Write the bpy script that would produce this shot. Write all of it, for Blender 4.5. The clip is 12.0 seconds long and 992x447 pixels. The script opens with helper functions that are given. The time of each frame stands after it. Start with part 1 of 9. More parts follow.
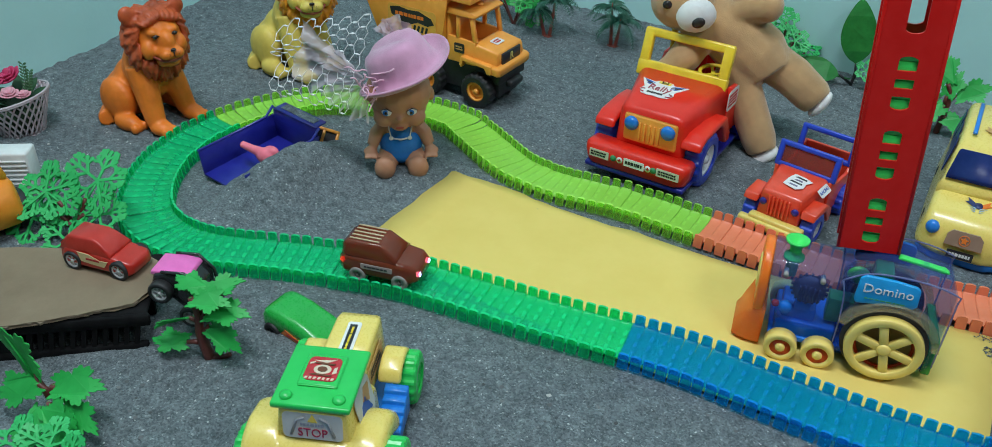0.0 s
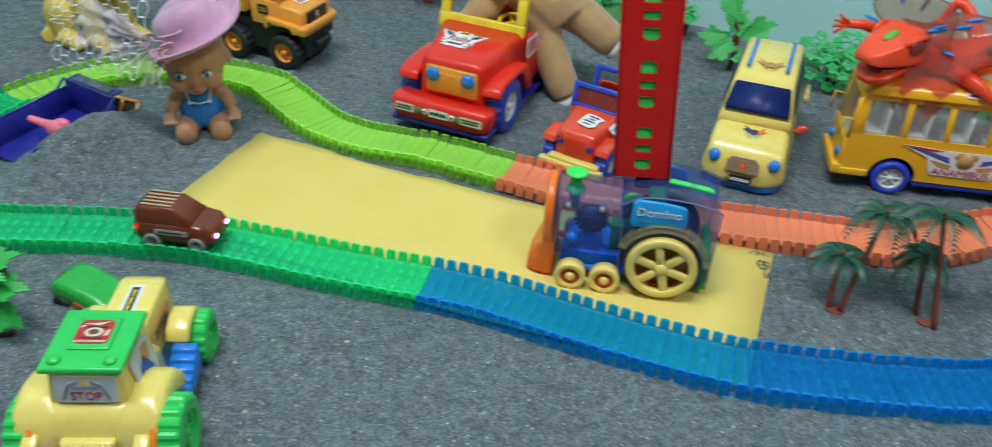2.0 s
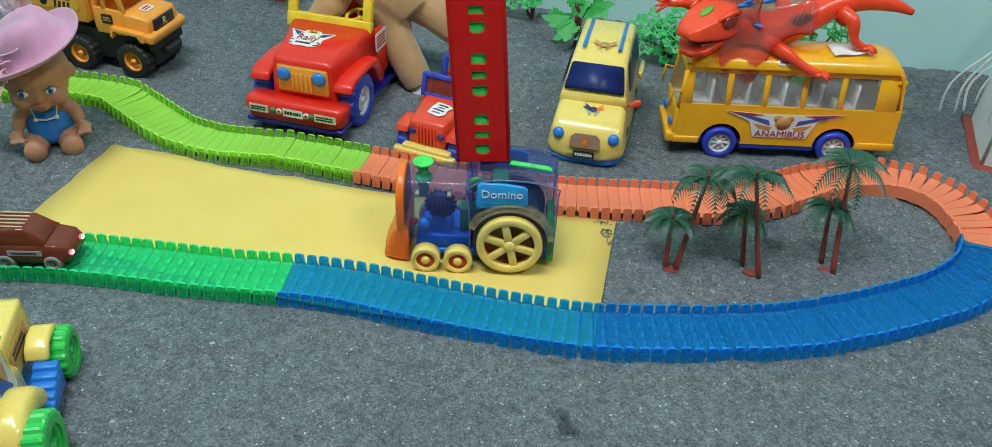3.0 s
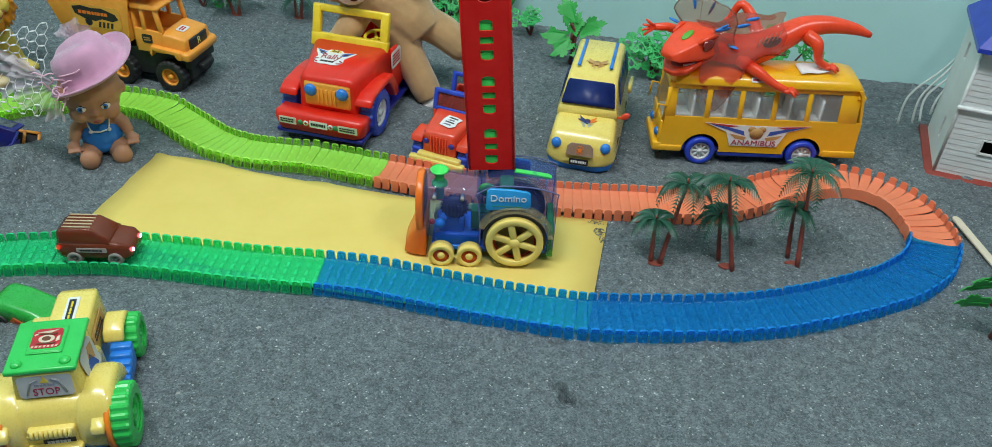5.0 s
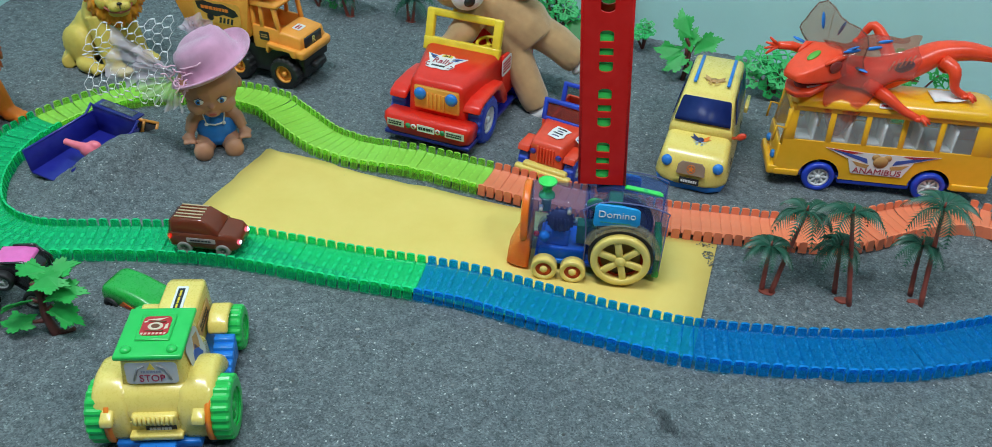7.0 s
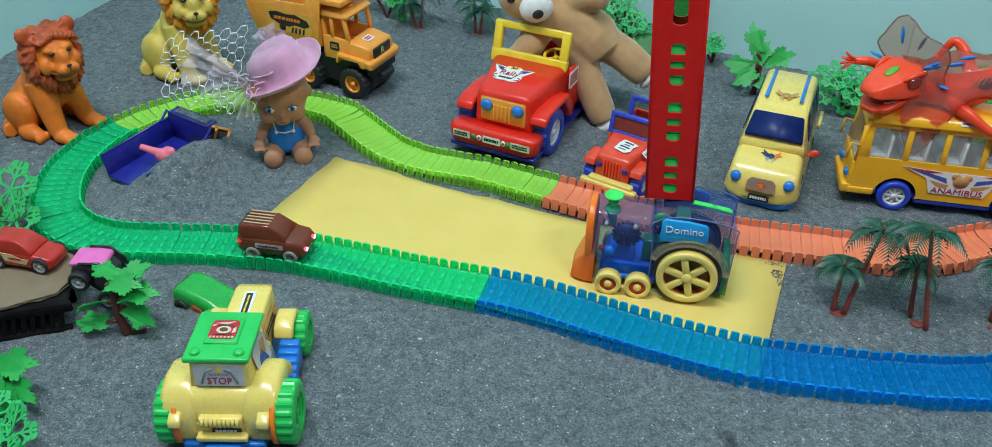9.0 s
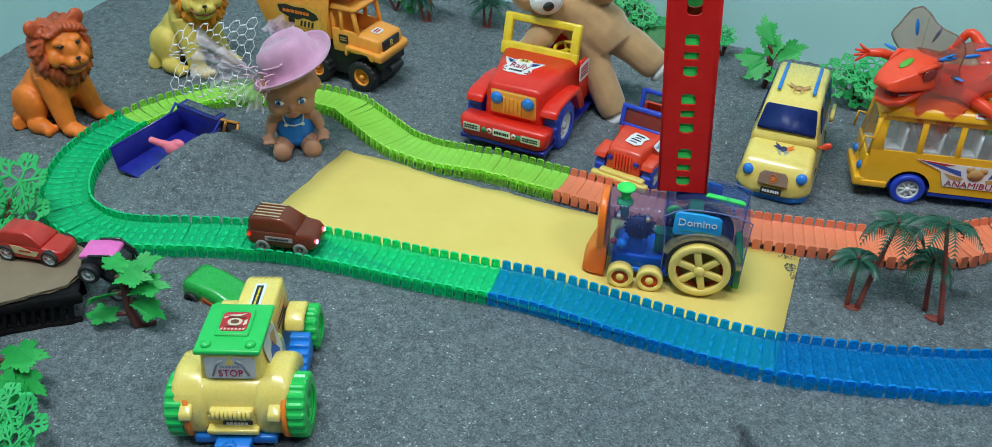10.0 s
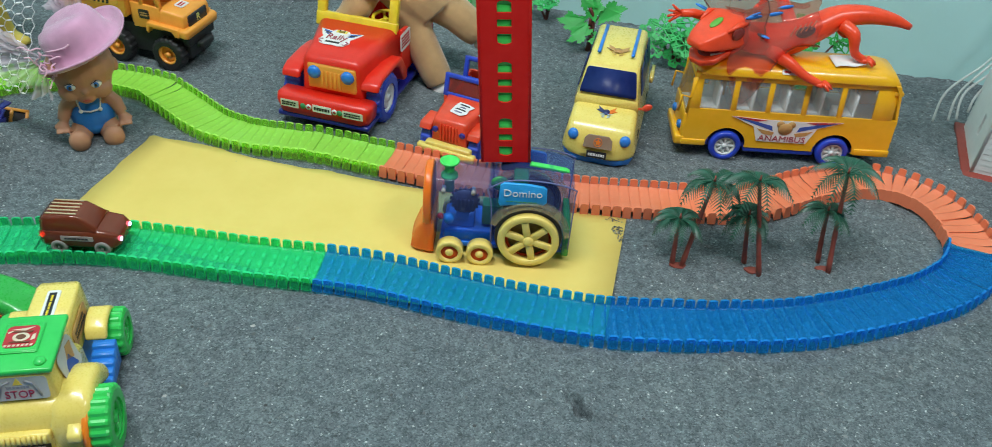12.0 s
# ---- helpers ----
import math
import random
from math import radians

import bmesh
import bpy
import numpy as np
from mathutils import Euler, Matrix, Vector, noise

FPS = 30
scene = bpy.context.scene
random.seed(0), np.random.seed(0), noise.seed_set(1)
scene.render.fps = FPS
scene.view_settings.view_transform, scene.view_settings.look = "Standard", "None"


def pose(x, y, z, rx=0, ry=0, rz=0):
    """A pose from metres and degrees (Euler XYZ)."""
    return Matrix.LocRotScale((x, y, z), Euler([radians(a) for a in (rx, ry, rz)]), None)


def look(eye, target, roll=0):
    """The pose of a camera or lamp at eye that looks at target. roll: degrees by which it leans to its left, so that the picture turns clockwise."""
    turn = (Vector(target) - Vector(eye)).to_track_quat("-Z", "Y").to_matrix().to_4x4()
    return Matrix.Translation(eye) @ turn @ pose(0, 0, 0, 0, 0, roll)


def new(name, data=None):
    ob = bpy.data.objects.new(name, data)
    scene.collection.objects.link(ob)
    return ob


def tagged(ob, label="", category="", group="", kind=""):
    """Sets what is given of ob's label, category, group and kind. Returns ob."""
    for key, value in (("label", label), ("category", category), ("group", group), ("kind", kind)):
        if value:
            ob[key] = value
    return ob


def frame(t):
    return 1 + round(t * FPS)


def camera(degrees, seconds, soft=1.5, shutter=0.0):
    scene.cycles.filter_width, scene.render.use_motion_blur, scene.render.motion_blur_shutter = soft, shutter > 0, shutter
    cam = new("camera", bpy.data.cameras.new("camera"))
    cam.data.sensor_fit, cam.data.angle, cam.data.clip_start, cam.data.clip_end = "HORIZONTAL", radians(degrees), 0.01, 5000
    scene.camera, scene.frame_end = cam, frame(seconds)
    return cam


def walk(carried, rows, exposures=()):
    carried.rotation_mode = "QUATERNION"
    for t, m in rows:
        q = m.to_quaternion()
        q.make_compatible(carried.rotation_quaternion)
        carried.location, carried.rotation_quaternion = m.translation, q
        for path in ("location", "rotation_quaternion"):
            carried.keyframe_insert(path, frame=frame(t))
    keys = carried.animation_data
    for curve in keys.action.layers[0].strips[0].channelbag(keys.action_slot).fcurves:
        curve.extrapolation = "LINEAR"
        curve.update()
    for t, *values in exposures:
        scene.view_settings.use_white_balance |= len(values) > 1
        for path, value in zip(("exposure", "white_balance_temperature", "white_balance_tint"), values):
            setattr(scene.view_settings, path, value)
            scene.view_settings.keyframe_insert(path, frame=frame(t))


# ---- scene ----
cam = camera(58.58, 12.0, soft=0.8, shutter=0.3)
PATH = [
    (0, (-0.0902, -0.6783, 0.5610), (-0.3596, 0.1100, 0.0078), 1.40),
    (0.5, (-0.0773, -0.6819, 0.5498), (-0.3460, 0.1021, -0.0097), 1.39),
    (1, (-0.0660, -0.6878, 0.5452), (-0.3260, 0.0938, -0.0218), 1.53),
    (1.5, (-0.0450, -0.6857, 0.5476), (-0.2777, 0.0995, -0.0263), 1.92),
    (2, (-0.0015, -0.6807, 0.5519), (-0.1365, 0.1255, -0.0242), 2.41),
    (2.5, (0.0457, -0.6839, 0.5596), (0.0074, 0.1272, -0.0240), 2.47),
    (4.5, (0.0474, -0.8136, 0.6632), (0.0431, -0.0096, 0.0687), 2.17),
    (5, (0.0339, -0.8143, 0.6627), (0.0225, -0.0077, 0.0717), 2.50),
    (5.5, (0.0258, -0.8114, 0.6593), (0.0042, -0.0041, 0.0695), 2.89),
    (6, (0.0190, -0.8065, 0.6561), (-0.0164, 0.0012, 0.0675), 3.20),
    (6.5, (0.0135, -0.7976, 0.6534), (-0.0660, 0.0077, 0.0660), 2.24),
    (7, (0.0102, -0.7960, 0.6513), (-0.0985, 0.0076, 0.0662), 2.06),
    (7.5, (0.0049, -0.8018, 0.6519), (-0.1304, -0.0012, 0.0682), 1.83),
    (9.5, (0.0025, -0.7918, 0.6451), (-0.1776, 0.0071, 0.0712), 0.47),
    (10, (-0.0037, -0.7926, 0.6410), (-0.1849, 0.0030, 0.0629), 0.45),
    (10.5, (0.0037, -0.7867, 0.6367), (-0.1695, 0.0069, 0.0534), 0.73),
    (11, (0.0203, -0.7740, 0.6311), (-0.1123, 0.0218, 0.0402), 2.03),
    (11.5, (0.0255, -0.7692, 0.6327), (-0.0415, 0.0307, 0.0364), 2.98),
    (12, (0.0225, -0.7556, 0.6326), (0.0081, 0.0412, 0.0286), 3.68),
]
walk(cam, [(t, look(eye, target, roll)) for t, eye, target, roll in PATH],
     exposures=[(0, 0.05, 6500, 10), (1.5, 0.18, 6500, 10), (2.5, 0.25, 6950, 10), (5.5, 0.19, 6950, 10), (7.5, 0.20, 6480, 10), (9.5, 0.23, 6480, 10), (10.5, 0.23, 6480, 10), (12, 0.29, 6950, 10)])

# ---- world and light ----
world = bpy.data.worlds.new("room_air")
scene.world = world
world.use_nodes = True
world.node_tree.nodes["Background"].inputs[0].default_value = (0.8, 0.9, 1.0, 1)
world.node_tree.nodes["Background"].inputs[1].default_value = 0.02
scene.view_settings.exposure = 0.0


def area_lamp(name, eye, target, sx, sy, watts, colour):
    d = bpy.data.lights.new(name, "AREA")
    d.shape, d.size, d.size_y, d.energy, d.color = "RECTANGLE", sx, sy, watts, colour
    o = new(name, d)
    o.matrix_world = look(eye, target)
    return o


area_lamp("tube_light", (-0.40, -0.50, 2.3), (-0.10, 0.1, 0), 1.2, 0.20, 33, (0.89, 0.98, 1.065))
area_lamp("far_tube_light", (1.15, -0.95, 2.1), (0.25, 0.25, 0.05), 0.7, 0.12, 15, (0.89, 0.98, 1.065))


# ---- materials ----
MATS = {}


def shader(name):
    m = bpy.data.materials.new(name)
    m.use_nodes = True
    t = m.node_tree
    b = t.nodes["Principled BSDF"]
    return m, t, b


def node(t, kind, **values):
    n = t.nodes.new(kind)
    for k, v in values.items():
        n.inputs[k.replace("_", " ")].default_value = v
    return n


def wire(t, a, out, b, inp):
    t.links.new(a.outputs[out], b.inputs[inp])


def coords(t):
    return t.nodes.new("ShaderNodeTexCoord")


def ramp(t, stops):
    r = t.nodes.new("ShaderNodeValToRGB")
    e = r.color_ramp.elements
    while len(e) < len(stops):
        e.new(0.5)
    for el, (p, c) in zip(e, stops):
        el.position, el.color = p, (*c, 1)
    return r


def bump(t, b, src, out, strength, distance):
    n = node(t, "ShaderNodeBump", Strength=strength, Distance=distance)
    wire(t, src, out, n, "Height")
    wire(t, n, "Normal", b, "Normal")
    return n


def plastic(name, colour, rough=0.35, wear=0.12, coat=0.0, clear=0.0, scale=60.0):
    """Moulded toy plastic: a body colour with faint blotches and scuffs; clear: the share of light that goes through."""
    if name in MATS:
        return MATS[name]
    m, t, b = shader(name)
    c = coords(t)
    n1 = node(t, "ShaderNodeTexNoise", Scale=scale, Detail=5.0, Roughness=0.6)
    n2 = node(t, "ShaderNodeTexNoise", Scale=scale * 7, Detail=3.0)
    for n in (n1, n2):
        wire(t, c, "Object", n, "Vector")
    dark = tuple(v * (1 - wear) for v in colour)
    light = tuple(min(1.0, v * (1 + wear * 0.6) + 0.01) for v in colour)
    r = ramp(t, [(0.3, dark), (0.7, light)])
    wire(t, n1, "Fac", r, "Fac")
    wire(t, r, "Color", b, "Base Color")
    rr = ramp(t, [(0.3, (rough * 0.92,) * 3), (0.75, (min(1, rough * 1.12),) * 3)])
    wire(t, n2, "Fac", rr, "Fac")
    wire(t, rr, "Color", b, "Roughness")
    b.inputs["Coat Weight"].default_value = coat
    b.inputs["Coat Roughness"].default_value = 0.12
    bump(t, b, n2, "Fac", 0.015, 0.0004)
    if clear:
        out = t.nodes["Material Output"]
        tr = t.nodes.new("ShaderNodeBsdfTransparent")
        tr.inputs[0].default_value = (*[min(1, v ** 0.26) for v in colour], 1)
        mix = t.nodes.new("ShaderNodeMixShader")
        mix.inputs[0].default_value = clear
        wire(t, b, 0, mix, 1)
        wire(t, tr, 0, mix, 2)
        wire(t, mix, 0, out, 0)
    MATS[name] = m
    return m


def sand_material():
    m, t, b = shader("grey_river_sand")
    c = coords(t)
    grain = node(t, "ShaderNodeTexVoronoi", Scale=640.0)
    fine = node(t, "ShaderNodeTexNoise", Scale=420.0, Detail=4.0, Roughness=0.75)
    damp = node(t, "ShaderNodeTexNoise", Scale=7.0, Detail=6.0, Roughness=0.65)
    lump = node(t, "ShaderNodeTexNoise", Scale=90.0, Detail=5.0, Roughness=0.7)
    for n in (grain, fine, damp, lump):
        wire(t, c, "Object", n, "Vector")
    sep = t.nodes.new("ShaderNodeSeparateColor")
    wire(t, grain, "Color", sep, "Color")
    # last stop, near white: the sparkle of single grains put into their colour
    r1 = ramp(t, [(0.0, (0.114, 0.140, 0.151)), (0.3, (0.175, 0.211, 0.225)), (0.72, (0.224, 0.266, 0.283)), (0.95, (0.277, 0.323, 0.342)), (0.993, (0.388, 0.439, 0.459)), (0.9990, (0.80, 0.83, 0.82))])
    wire(t, sep, "Red", r1, "Fac")
    r2 = ramp(t, [(0.3, (0.84, 0.86, 0.88)), (0.7, (1.12, 1.11, 1.09))])
    wire(t, damp, "Fac", r2, "Fac")
    mul = t.nodes.new("ShaderNodeMix")
    mul.data_type, mul.blend_type = "RGBA", "MULTIPLY"
    mul.inputs[0].default_value = 1.0
    t.links.new(r1.outputs["Color"], mul.inputs[6])
    t.links.new(r2.outputs["Color"], mul.inputs[7])
    clod = node(t, "ShaderNodeTexNoise", Scale=85.0, Detail=6.0, Roughness=0.78)
    wire(t, c, "Object", clod, "Vector")
    r3 = ramp(t, [(0.34, (0.60, 0.61, 0.62)), (0.5, (0.97, 0.97, 0.97)), (0.66, (1.30, 1.30, 1.28))])
    wire(t, clod, "Fac", r3, "Fac")
    mul2 = t.nodes.new("ShaderNodeMix")
    mul2.data_type, mul2.blend_type = "RGBA", "MULTIPLY"
    mul2.inputs[0].default_value = 1.0
    t.links.new(mul.outputs[2], mul2.inputs[6])
    t.links.new(r3.outputs["Color"], mul2.inputs[7])
    t.links.new(mul2.outputs[2], b.inputs["Base Color"])
    b.inputs["Roughness"].default_value = 0.85
    add = t.nodes.new("ShaderNodeMath")
    add.operation = "MULTIPLY_ADD"
    wire(t, lump, "Fac", add, 0)
    add.inputs[1].default_value = 2.2
    wire(t, fine, "Fac", add, 2)
    bump(t, b, add, "Value", 0.9, 0.0042)
    return m


def wall_material():
    m, t, b = shader("aqua_wall_paint")
    c = coords(t)
    big = node(t, "ShaderNodeTexNoise", Scale=3.0, Detail=5.0, Roughness=0.6)
    tiny = node(t, "ShaderNodeTexNoise", Scale=160.0, Detail=3.0)
    for n in (big, tiny):
        wire(t, c, "Object", n, "Vector")
    r = ramp(t, [(0.3, (0.43, 0.71, 0.69)), (0.7, (0.51, 0.80, 0.78))])
    wire(t, big, "Fac", r, "Fac")
    wire(t, r, "Color", b, "Base Color")
    b.inputs["Roughness"].default_value = 0.55
    bump(t, b, tiny, "Fac", 0.12, 0.002)
    return m


# ---- mesh helpers ----
def link(name, bm, material, parent=None, label="", smooth=False, m=None):
    me = bpy.data.meshes.new(name)
    bmesh.ops.recalc_face_normals(bm, faces=bm.faces)
    bm.to_mesh(me)
    bm.free()
    for mat in material if isinstance(material, (list, tuple)) else (material,):
        me.materials.append(mat)
    if smooth:
        for p in me.polygons:
            p.use_smooth = True
    ob = new(name, me)
    if parent:
        ob.parent = parent
    if m is not None:
        ob.matrix_basis = m
    if label:
        ob["label"] = label
    return ob


def part(name, bm, material, parent, label="", smooth=False, m=None):
    return link(name, bm, material, parent, label, smooth, m)


def thing(name, m, label, category, group=""):
    e = new(name)
    e.empty_display_size = 0.02
    e.matrix_basis = m
    return tagged(e, label, category, group)


def box(bm, x0, x1, y0, y1, z0, z1, bev=0.0, seg=2, m=None, mat=0):
    """A box between these bounds, with rounded edges."""
    r = bmesh.ops.create_cube(bm, size=1)
    vs = r["verts"]
    mm = Matrix.Translation(((x0 + x1) / 2, (y0 + y1) / 2, (z0 + z1) / 2)) @ Matrix.Diagonal((x1 - x0, y1 - y0, z1 - z0, 1))
    bmesh.ops.transform(bm, matrix=mm, verts=vs)
    fs = list({f for v in vs for f in v.link_faces})
    if bev:
        es = list({e for v in vs for e in v.link_edges})
        g = bmesh.ops.bevel(bm, geom=es, offset=bev, segments=seg, affect="EDGES", profile=0.5)
        vs = list({v for v in g["verts"]} | {v for v in vs if v.is_valid})
        fs = list({f for v in vs for f in v.link_faces})
    for f in fs:
        f.material_index = mat
        f.smooth = bool(bev)
    if m is not None:
        bmesh.ops.transform(bm, matrix=m, verts=vs)
    return vs


def wedge(bm, pts, depth, m=None, bev=0.0, mat=0, seg=2):
    """An outline in x-z, drawn out along y from -depth/2 to depth/2."""
    a = [bm.verts.new((x, -depth / 2, z)) for x, z in pts]
    b = [bm.verts.new((x, depth / 2, z)) for x, z in pts]
    n = len(pts)
    fs = [bm.faces.new(a), bm.faces.new(b[::-1])]
    for i in range(n):
        fs.append(bm.faces.new((a[i], b[i], b[(i + 1) % n], a[(i + 1) % n])))
    vs = a + b
    bmesh.ops.recalc_face_normals(bm, faces=fs)
    if bev:
        es = list({e for f in fs for e in f.edges})
        g = bmesh.ops.bevel(bm, geom=es, offset=bev, segments=seg, affect="EDGES", profile=0.5)
        vs = list(set(g["verts"]) | {v for v in vs if v.is_valid})
        fs = list({f for v in vs for f in v.link_faces})
    for f in fs:
        f.material_index = mat
        f.smooth = bool(bev)
    if m is not None:
        bmesh.ops.transform(bm, matrix=m, verts=vs)
    return vs


def lathe(bm, profile, n=24, m=None, mat=0, smooth=True, close=False):
    """A profile of (radius, z) turned round z."""
    rings = []
    vs = []
    for r, z in profile:
        if r < 1e-6:
            ring = [bm.verts.new((0, 0, z))]
        else:
            ring = [bm.verts.new((r * math.cos(2 * math.pi * i / n), r * math.sin(2 * math.pi * i / n), z)) for i in range(n)]
        rings.append(ring)
        vs += ring
    pairs = list(zip(rings, rings[1:])) + ([(rings[-1], rings[0])] if close else [])
    for a, b in pairs:
        for i in range(n):
            j = (i + 1) % n
            if len(a) == 1 and len(b) == 1:
                continue
            if len(a) == 1:
                f = bm.faces.new((a[0], b[j], b[i]))
            elif len(b) == 1:
                f = bm.faces.new((a[i], a[j], b[0]))
            else:
                f = bm.faces.new((a[i], a[j], b[j], b[i]))
            f.material_index, f.smooth = mat, smooth
    if m is not None:
        bmesh.ops.transform(bm, matrix=m, verts=vs)
    return vs


def ball(bm, x, y, z, rx, ry, rz, m=None, mat=0, n=16, turn=None):
    r = bmesh.ops.create_uvsphere(bm, u_segments=n, v_segments=max(6, n * 2 // 3), radius=1)
    vs = r["verts"]
    mm = Matrix.Translation((x, y, z)) @ (turn or Matrix()) @ Matrix.Diagonal((rx, ry, rz, 1))
    bmesh.ops.transform(bm, matrix=(m or Matrix()) @ mm, verts=vs)
    for f in {f for v in vs for f in v.link_faces}:
        f.material_index, f.smooth = mat, True
    return vs


def tube(bm, pts, radii, n=10, mat=0, cap=True):
    """A round bar through points."""
    pts = [Vector([float(c) for c in p]) for p in pts]
    if not isinstance(radii, (list, tuple)):
        radii = [radii] * len(pts)
    radii = [float(r) for r in radii]
    rings = []
    side = None
    for i, p in enumerate(pts):
        d = (pts[min(i + 1, len(pts) - 1)] - pts[max(i - 1, 0)]).normalized()
        if side is None:
            side = d.orthogonal().normalized()
        side = (side - d * side.dot(d)).normalized()
        up = d.cross(side)
        rings.append([bm.verts.new(p + radii[i] * (side * math.cos(2 * math.pi * k / n) + up * math.sin(2 * math.pi * k / n))) for k in range(n)])
    for a, b in zip(rings, rings[1:]):
        for k in range(n):
            f = bm.faces.new((a[k], a[(k + 1) % n], b[(k + 1) % n], b[k]))
            f.material_index, f.smooth = mat, True
    if cap:
        for ring in (rings[0][::-1], rings[-1]):
            f = bm.faces.new(ring)
            f.material_index = mat
    return [v for r in rings for v in r]


def spline(pts, step):
    """Evenly spaced places on a smooth curve through points (any dimension)."""
    p = np.array(pts, float)
    out = []
    for i in range(len(p) - 1):
        p0, p1, p2, p3 = p[max(i - 1, 0)], p[i], p[i + 1], p[min(i + 2, len(p) - 1)]
        for s in np.linspace(0, 1, 24, endpoint=False):
            out.append(0.5 * (2 * p1 + (p2 - p0) * s + (2 * p0 - 5 * p1 + 4 * p2 - p3) * s**2 + (3 * p1 - p0 - 3 * p2 + p3) * s**3))
    out.append(p[-1])
    out = np.array(out)
    d = np.r_[0, np.cumsum(np.linalg.norm(np.diff(out, axis=0), axis=1))]
    n = max(2, int(round(d[-1] / step)) + 1)
    s = np.linspace(0, d[-1], n)
    return np.stack([np.interp(s, d, out[:, k]) for k in range(out.shape[1])], 1)


# ---- the room ----
def bell(x, y, cx, cy, rx, ry, turn=0.0):
    c, s = math.cos(radians(turn)), math.sin(radians(turn))
    u, v = (x - cx) * c + (y - cy) * s, -(x - cx) * s + (y - cy) * c
    return math.exp(-((u / rx) ** 2 + (v / ry) ** 2))


def back_wall_y(x):
    return 0.708 - 0.262 * x


def under_paper(x, y):
    """1 where the sand is pressed flat below the sheet of paper, 0 outside it."""
    d = max(-0.455 - x, x - 0.140, -0.075 - y, y - (0.185 - 0.12 * (x + 0.35)), 0.0)
    return max(0.0, 1 - d / 0.02)


def sand_height(x, y):
    """The lie of the sand bed."""
    h = 0.0025 * noise.noise((x * 4, y * 4, 0)) + 0.0018 * noise.noise((x * 14, y * 14, 3)) + 0.0030 * noise.noise((x * 30, y * 30, 7)) + 0.0026 * noise.noise((x * 80, y * 80, 11))
    h += 0.046 * bell(x, y, -0.626, 0.112, 0.090, 0.042, 74) + 0.012 * bell(x, y, -0.505, 0.20, 0.05, 0.045)
    h += 0.010 * bell(x, y, -0.475, -0.095, 0.035, 0.02) - 0.006 * bell(x, y, -0.70, -0.25, 0.12, 0.03, 27)
    h += 0.012 * math.exp(-max(0.0, back_wall_y(x) - y) / 0.05) * (0.7 + 0.6 * noise.noise((x * 9, 0, 5)))
    h += 0.012 * math.exp(-max(0.0, x + 1.13) / 0.04) * (0.7 + 0.6 * noise.noise((0, y * 9, 5)))
    k = under_paper(x, y)
    h = h * (1 - 0.7 * k) - 0.0015 * k
    d, u = (x - 0.1025) * 0.836 + (y + 0.1935) * 0.548, (x - 0.1025) * 0.548 - (y + 0.1935) * 0.836
    if abs(d) < 0.06 and abs(u) < 0.06:
        d += 0.0022 * math.sin(u * 300)
        h += math.exp(-((u / 0.017) ** 2)) * (0.011 * math.exp(-((d / 0.014) ** 2)) / (1 + math.exp(-d / 0.0006)) - 0.013 * math.exp(-(((d + 0.0030) / 0.0032) ** 2)))
    h += 0.006 * bell(x, y, 0.2476, -0.1296, 0.006, 0.006) + 0.006 * bell(x, y, 0.019, -0.1835, 0.007, 0.006) - 0.003 * bell(x, y, 0.45, -0.13, 0.05, 0.008, -14)
    return h


SAND = sand_material()
WALL = wall_material()


def build_ground():
    nx, ny = 720, 570
    xs = np.r_[np.linspace(-2.4, -1.35, 12, endpoint=False), np.linspace(-1.35, 1.0, nx), np.linspace(1.0, 3.0, 14)[1:], np.linspace(0.080, 0.125, 46)]
    ys = np.r_[np.linspace(-3.2, -0.75, 16, endpoint=False), np.linspace(-0.75, 1.1, ny), np.linspace(1.1, 1.6, 5)[1:], np.linspace(-0.214, -0.174, 41)]
    xs, ys = np.unique(np.round(xs, 6)), np.unique(np.round(ys, 6))
    verts = [(x, y, sand_height(x, y)) for y in ys for x in xs]
    w = len(xs)
    faces = [(j * w + i, j * w + i + 1, (j + 1) * w + i + 1, (j + 1) * w + i) for j in range(len(ys) - 1) for i in range(w - 1)]
    me = bpy.data.meshes.new("ground")
    me.from_pydata(verts, [], faces)
    me.polygons.foreach_set("use_smooth", [True] * len(faces))
    me.materials.append(SAND)
    return tagged(new("ground", me), "bed of loose dark grey river sand", "sand", kind="structure")


build_ground()


def wall_slab(name, a, b, height, thick, material, label):
    """An upright wall from a to b (its face), thickness to the left of the way."""
    a, b = Vector((*a, 0)), Vector((*b, 0))
    d = (b - a).normalized()
    n = Vector((-d.y, d.x, 0))
    bm = bmesh.new()
    vs = [bm.verts.new(p + Vector((0, 0, z))) for z in (-0.1, height) for p in (a, b, b + n * thick, a + n * thick)]
    for f in ((0, 1, 2, 3), (7, 6, 5, 4), (0, 4, 5, 1), (1, 5, 6, 2), (2, 6, 7, 3), (3, 7, 4, 0)):
        bm.faces.new([vs[i] for i in f])
    return tagged(link(name, bm, material), label, "wall", kind="structure")


CORNER_A, CORNER_B = (-1.07, back_wall_y(-1.07)), (2.4, back_wall_y(2.4))
wall_slab("wall_north", CORNER_B, CORNER_A, 2.6, -0.12, WALL, "pale aqua painted wall behind the sand bed")
wall_slab("wall_west", CORNER_A, (-1.38, -3.0), 2.6, -0.12, WALL, "pale aqua painted wall with flaking paint near the sand")
# unseen walls, coloured dark only to cut the light bounced back
DIM = plastic("dim_unseen_wall", (0.16, 0.17, 0.17), 0.8, scale=6)
wall_slab("wall_south", (-1.38, -3.0), (2.4, -3.0), 2.6, -0.12, DIM, "unseen wall closing the room, dark grey to hold down bounced light")
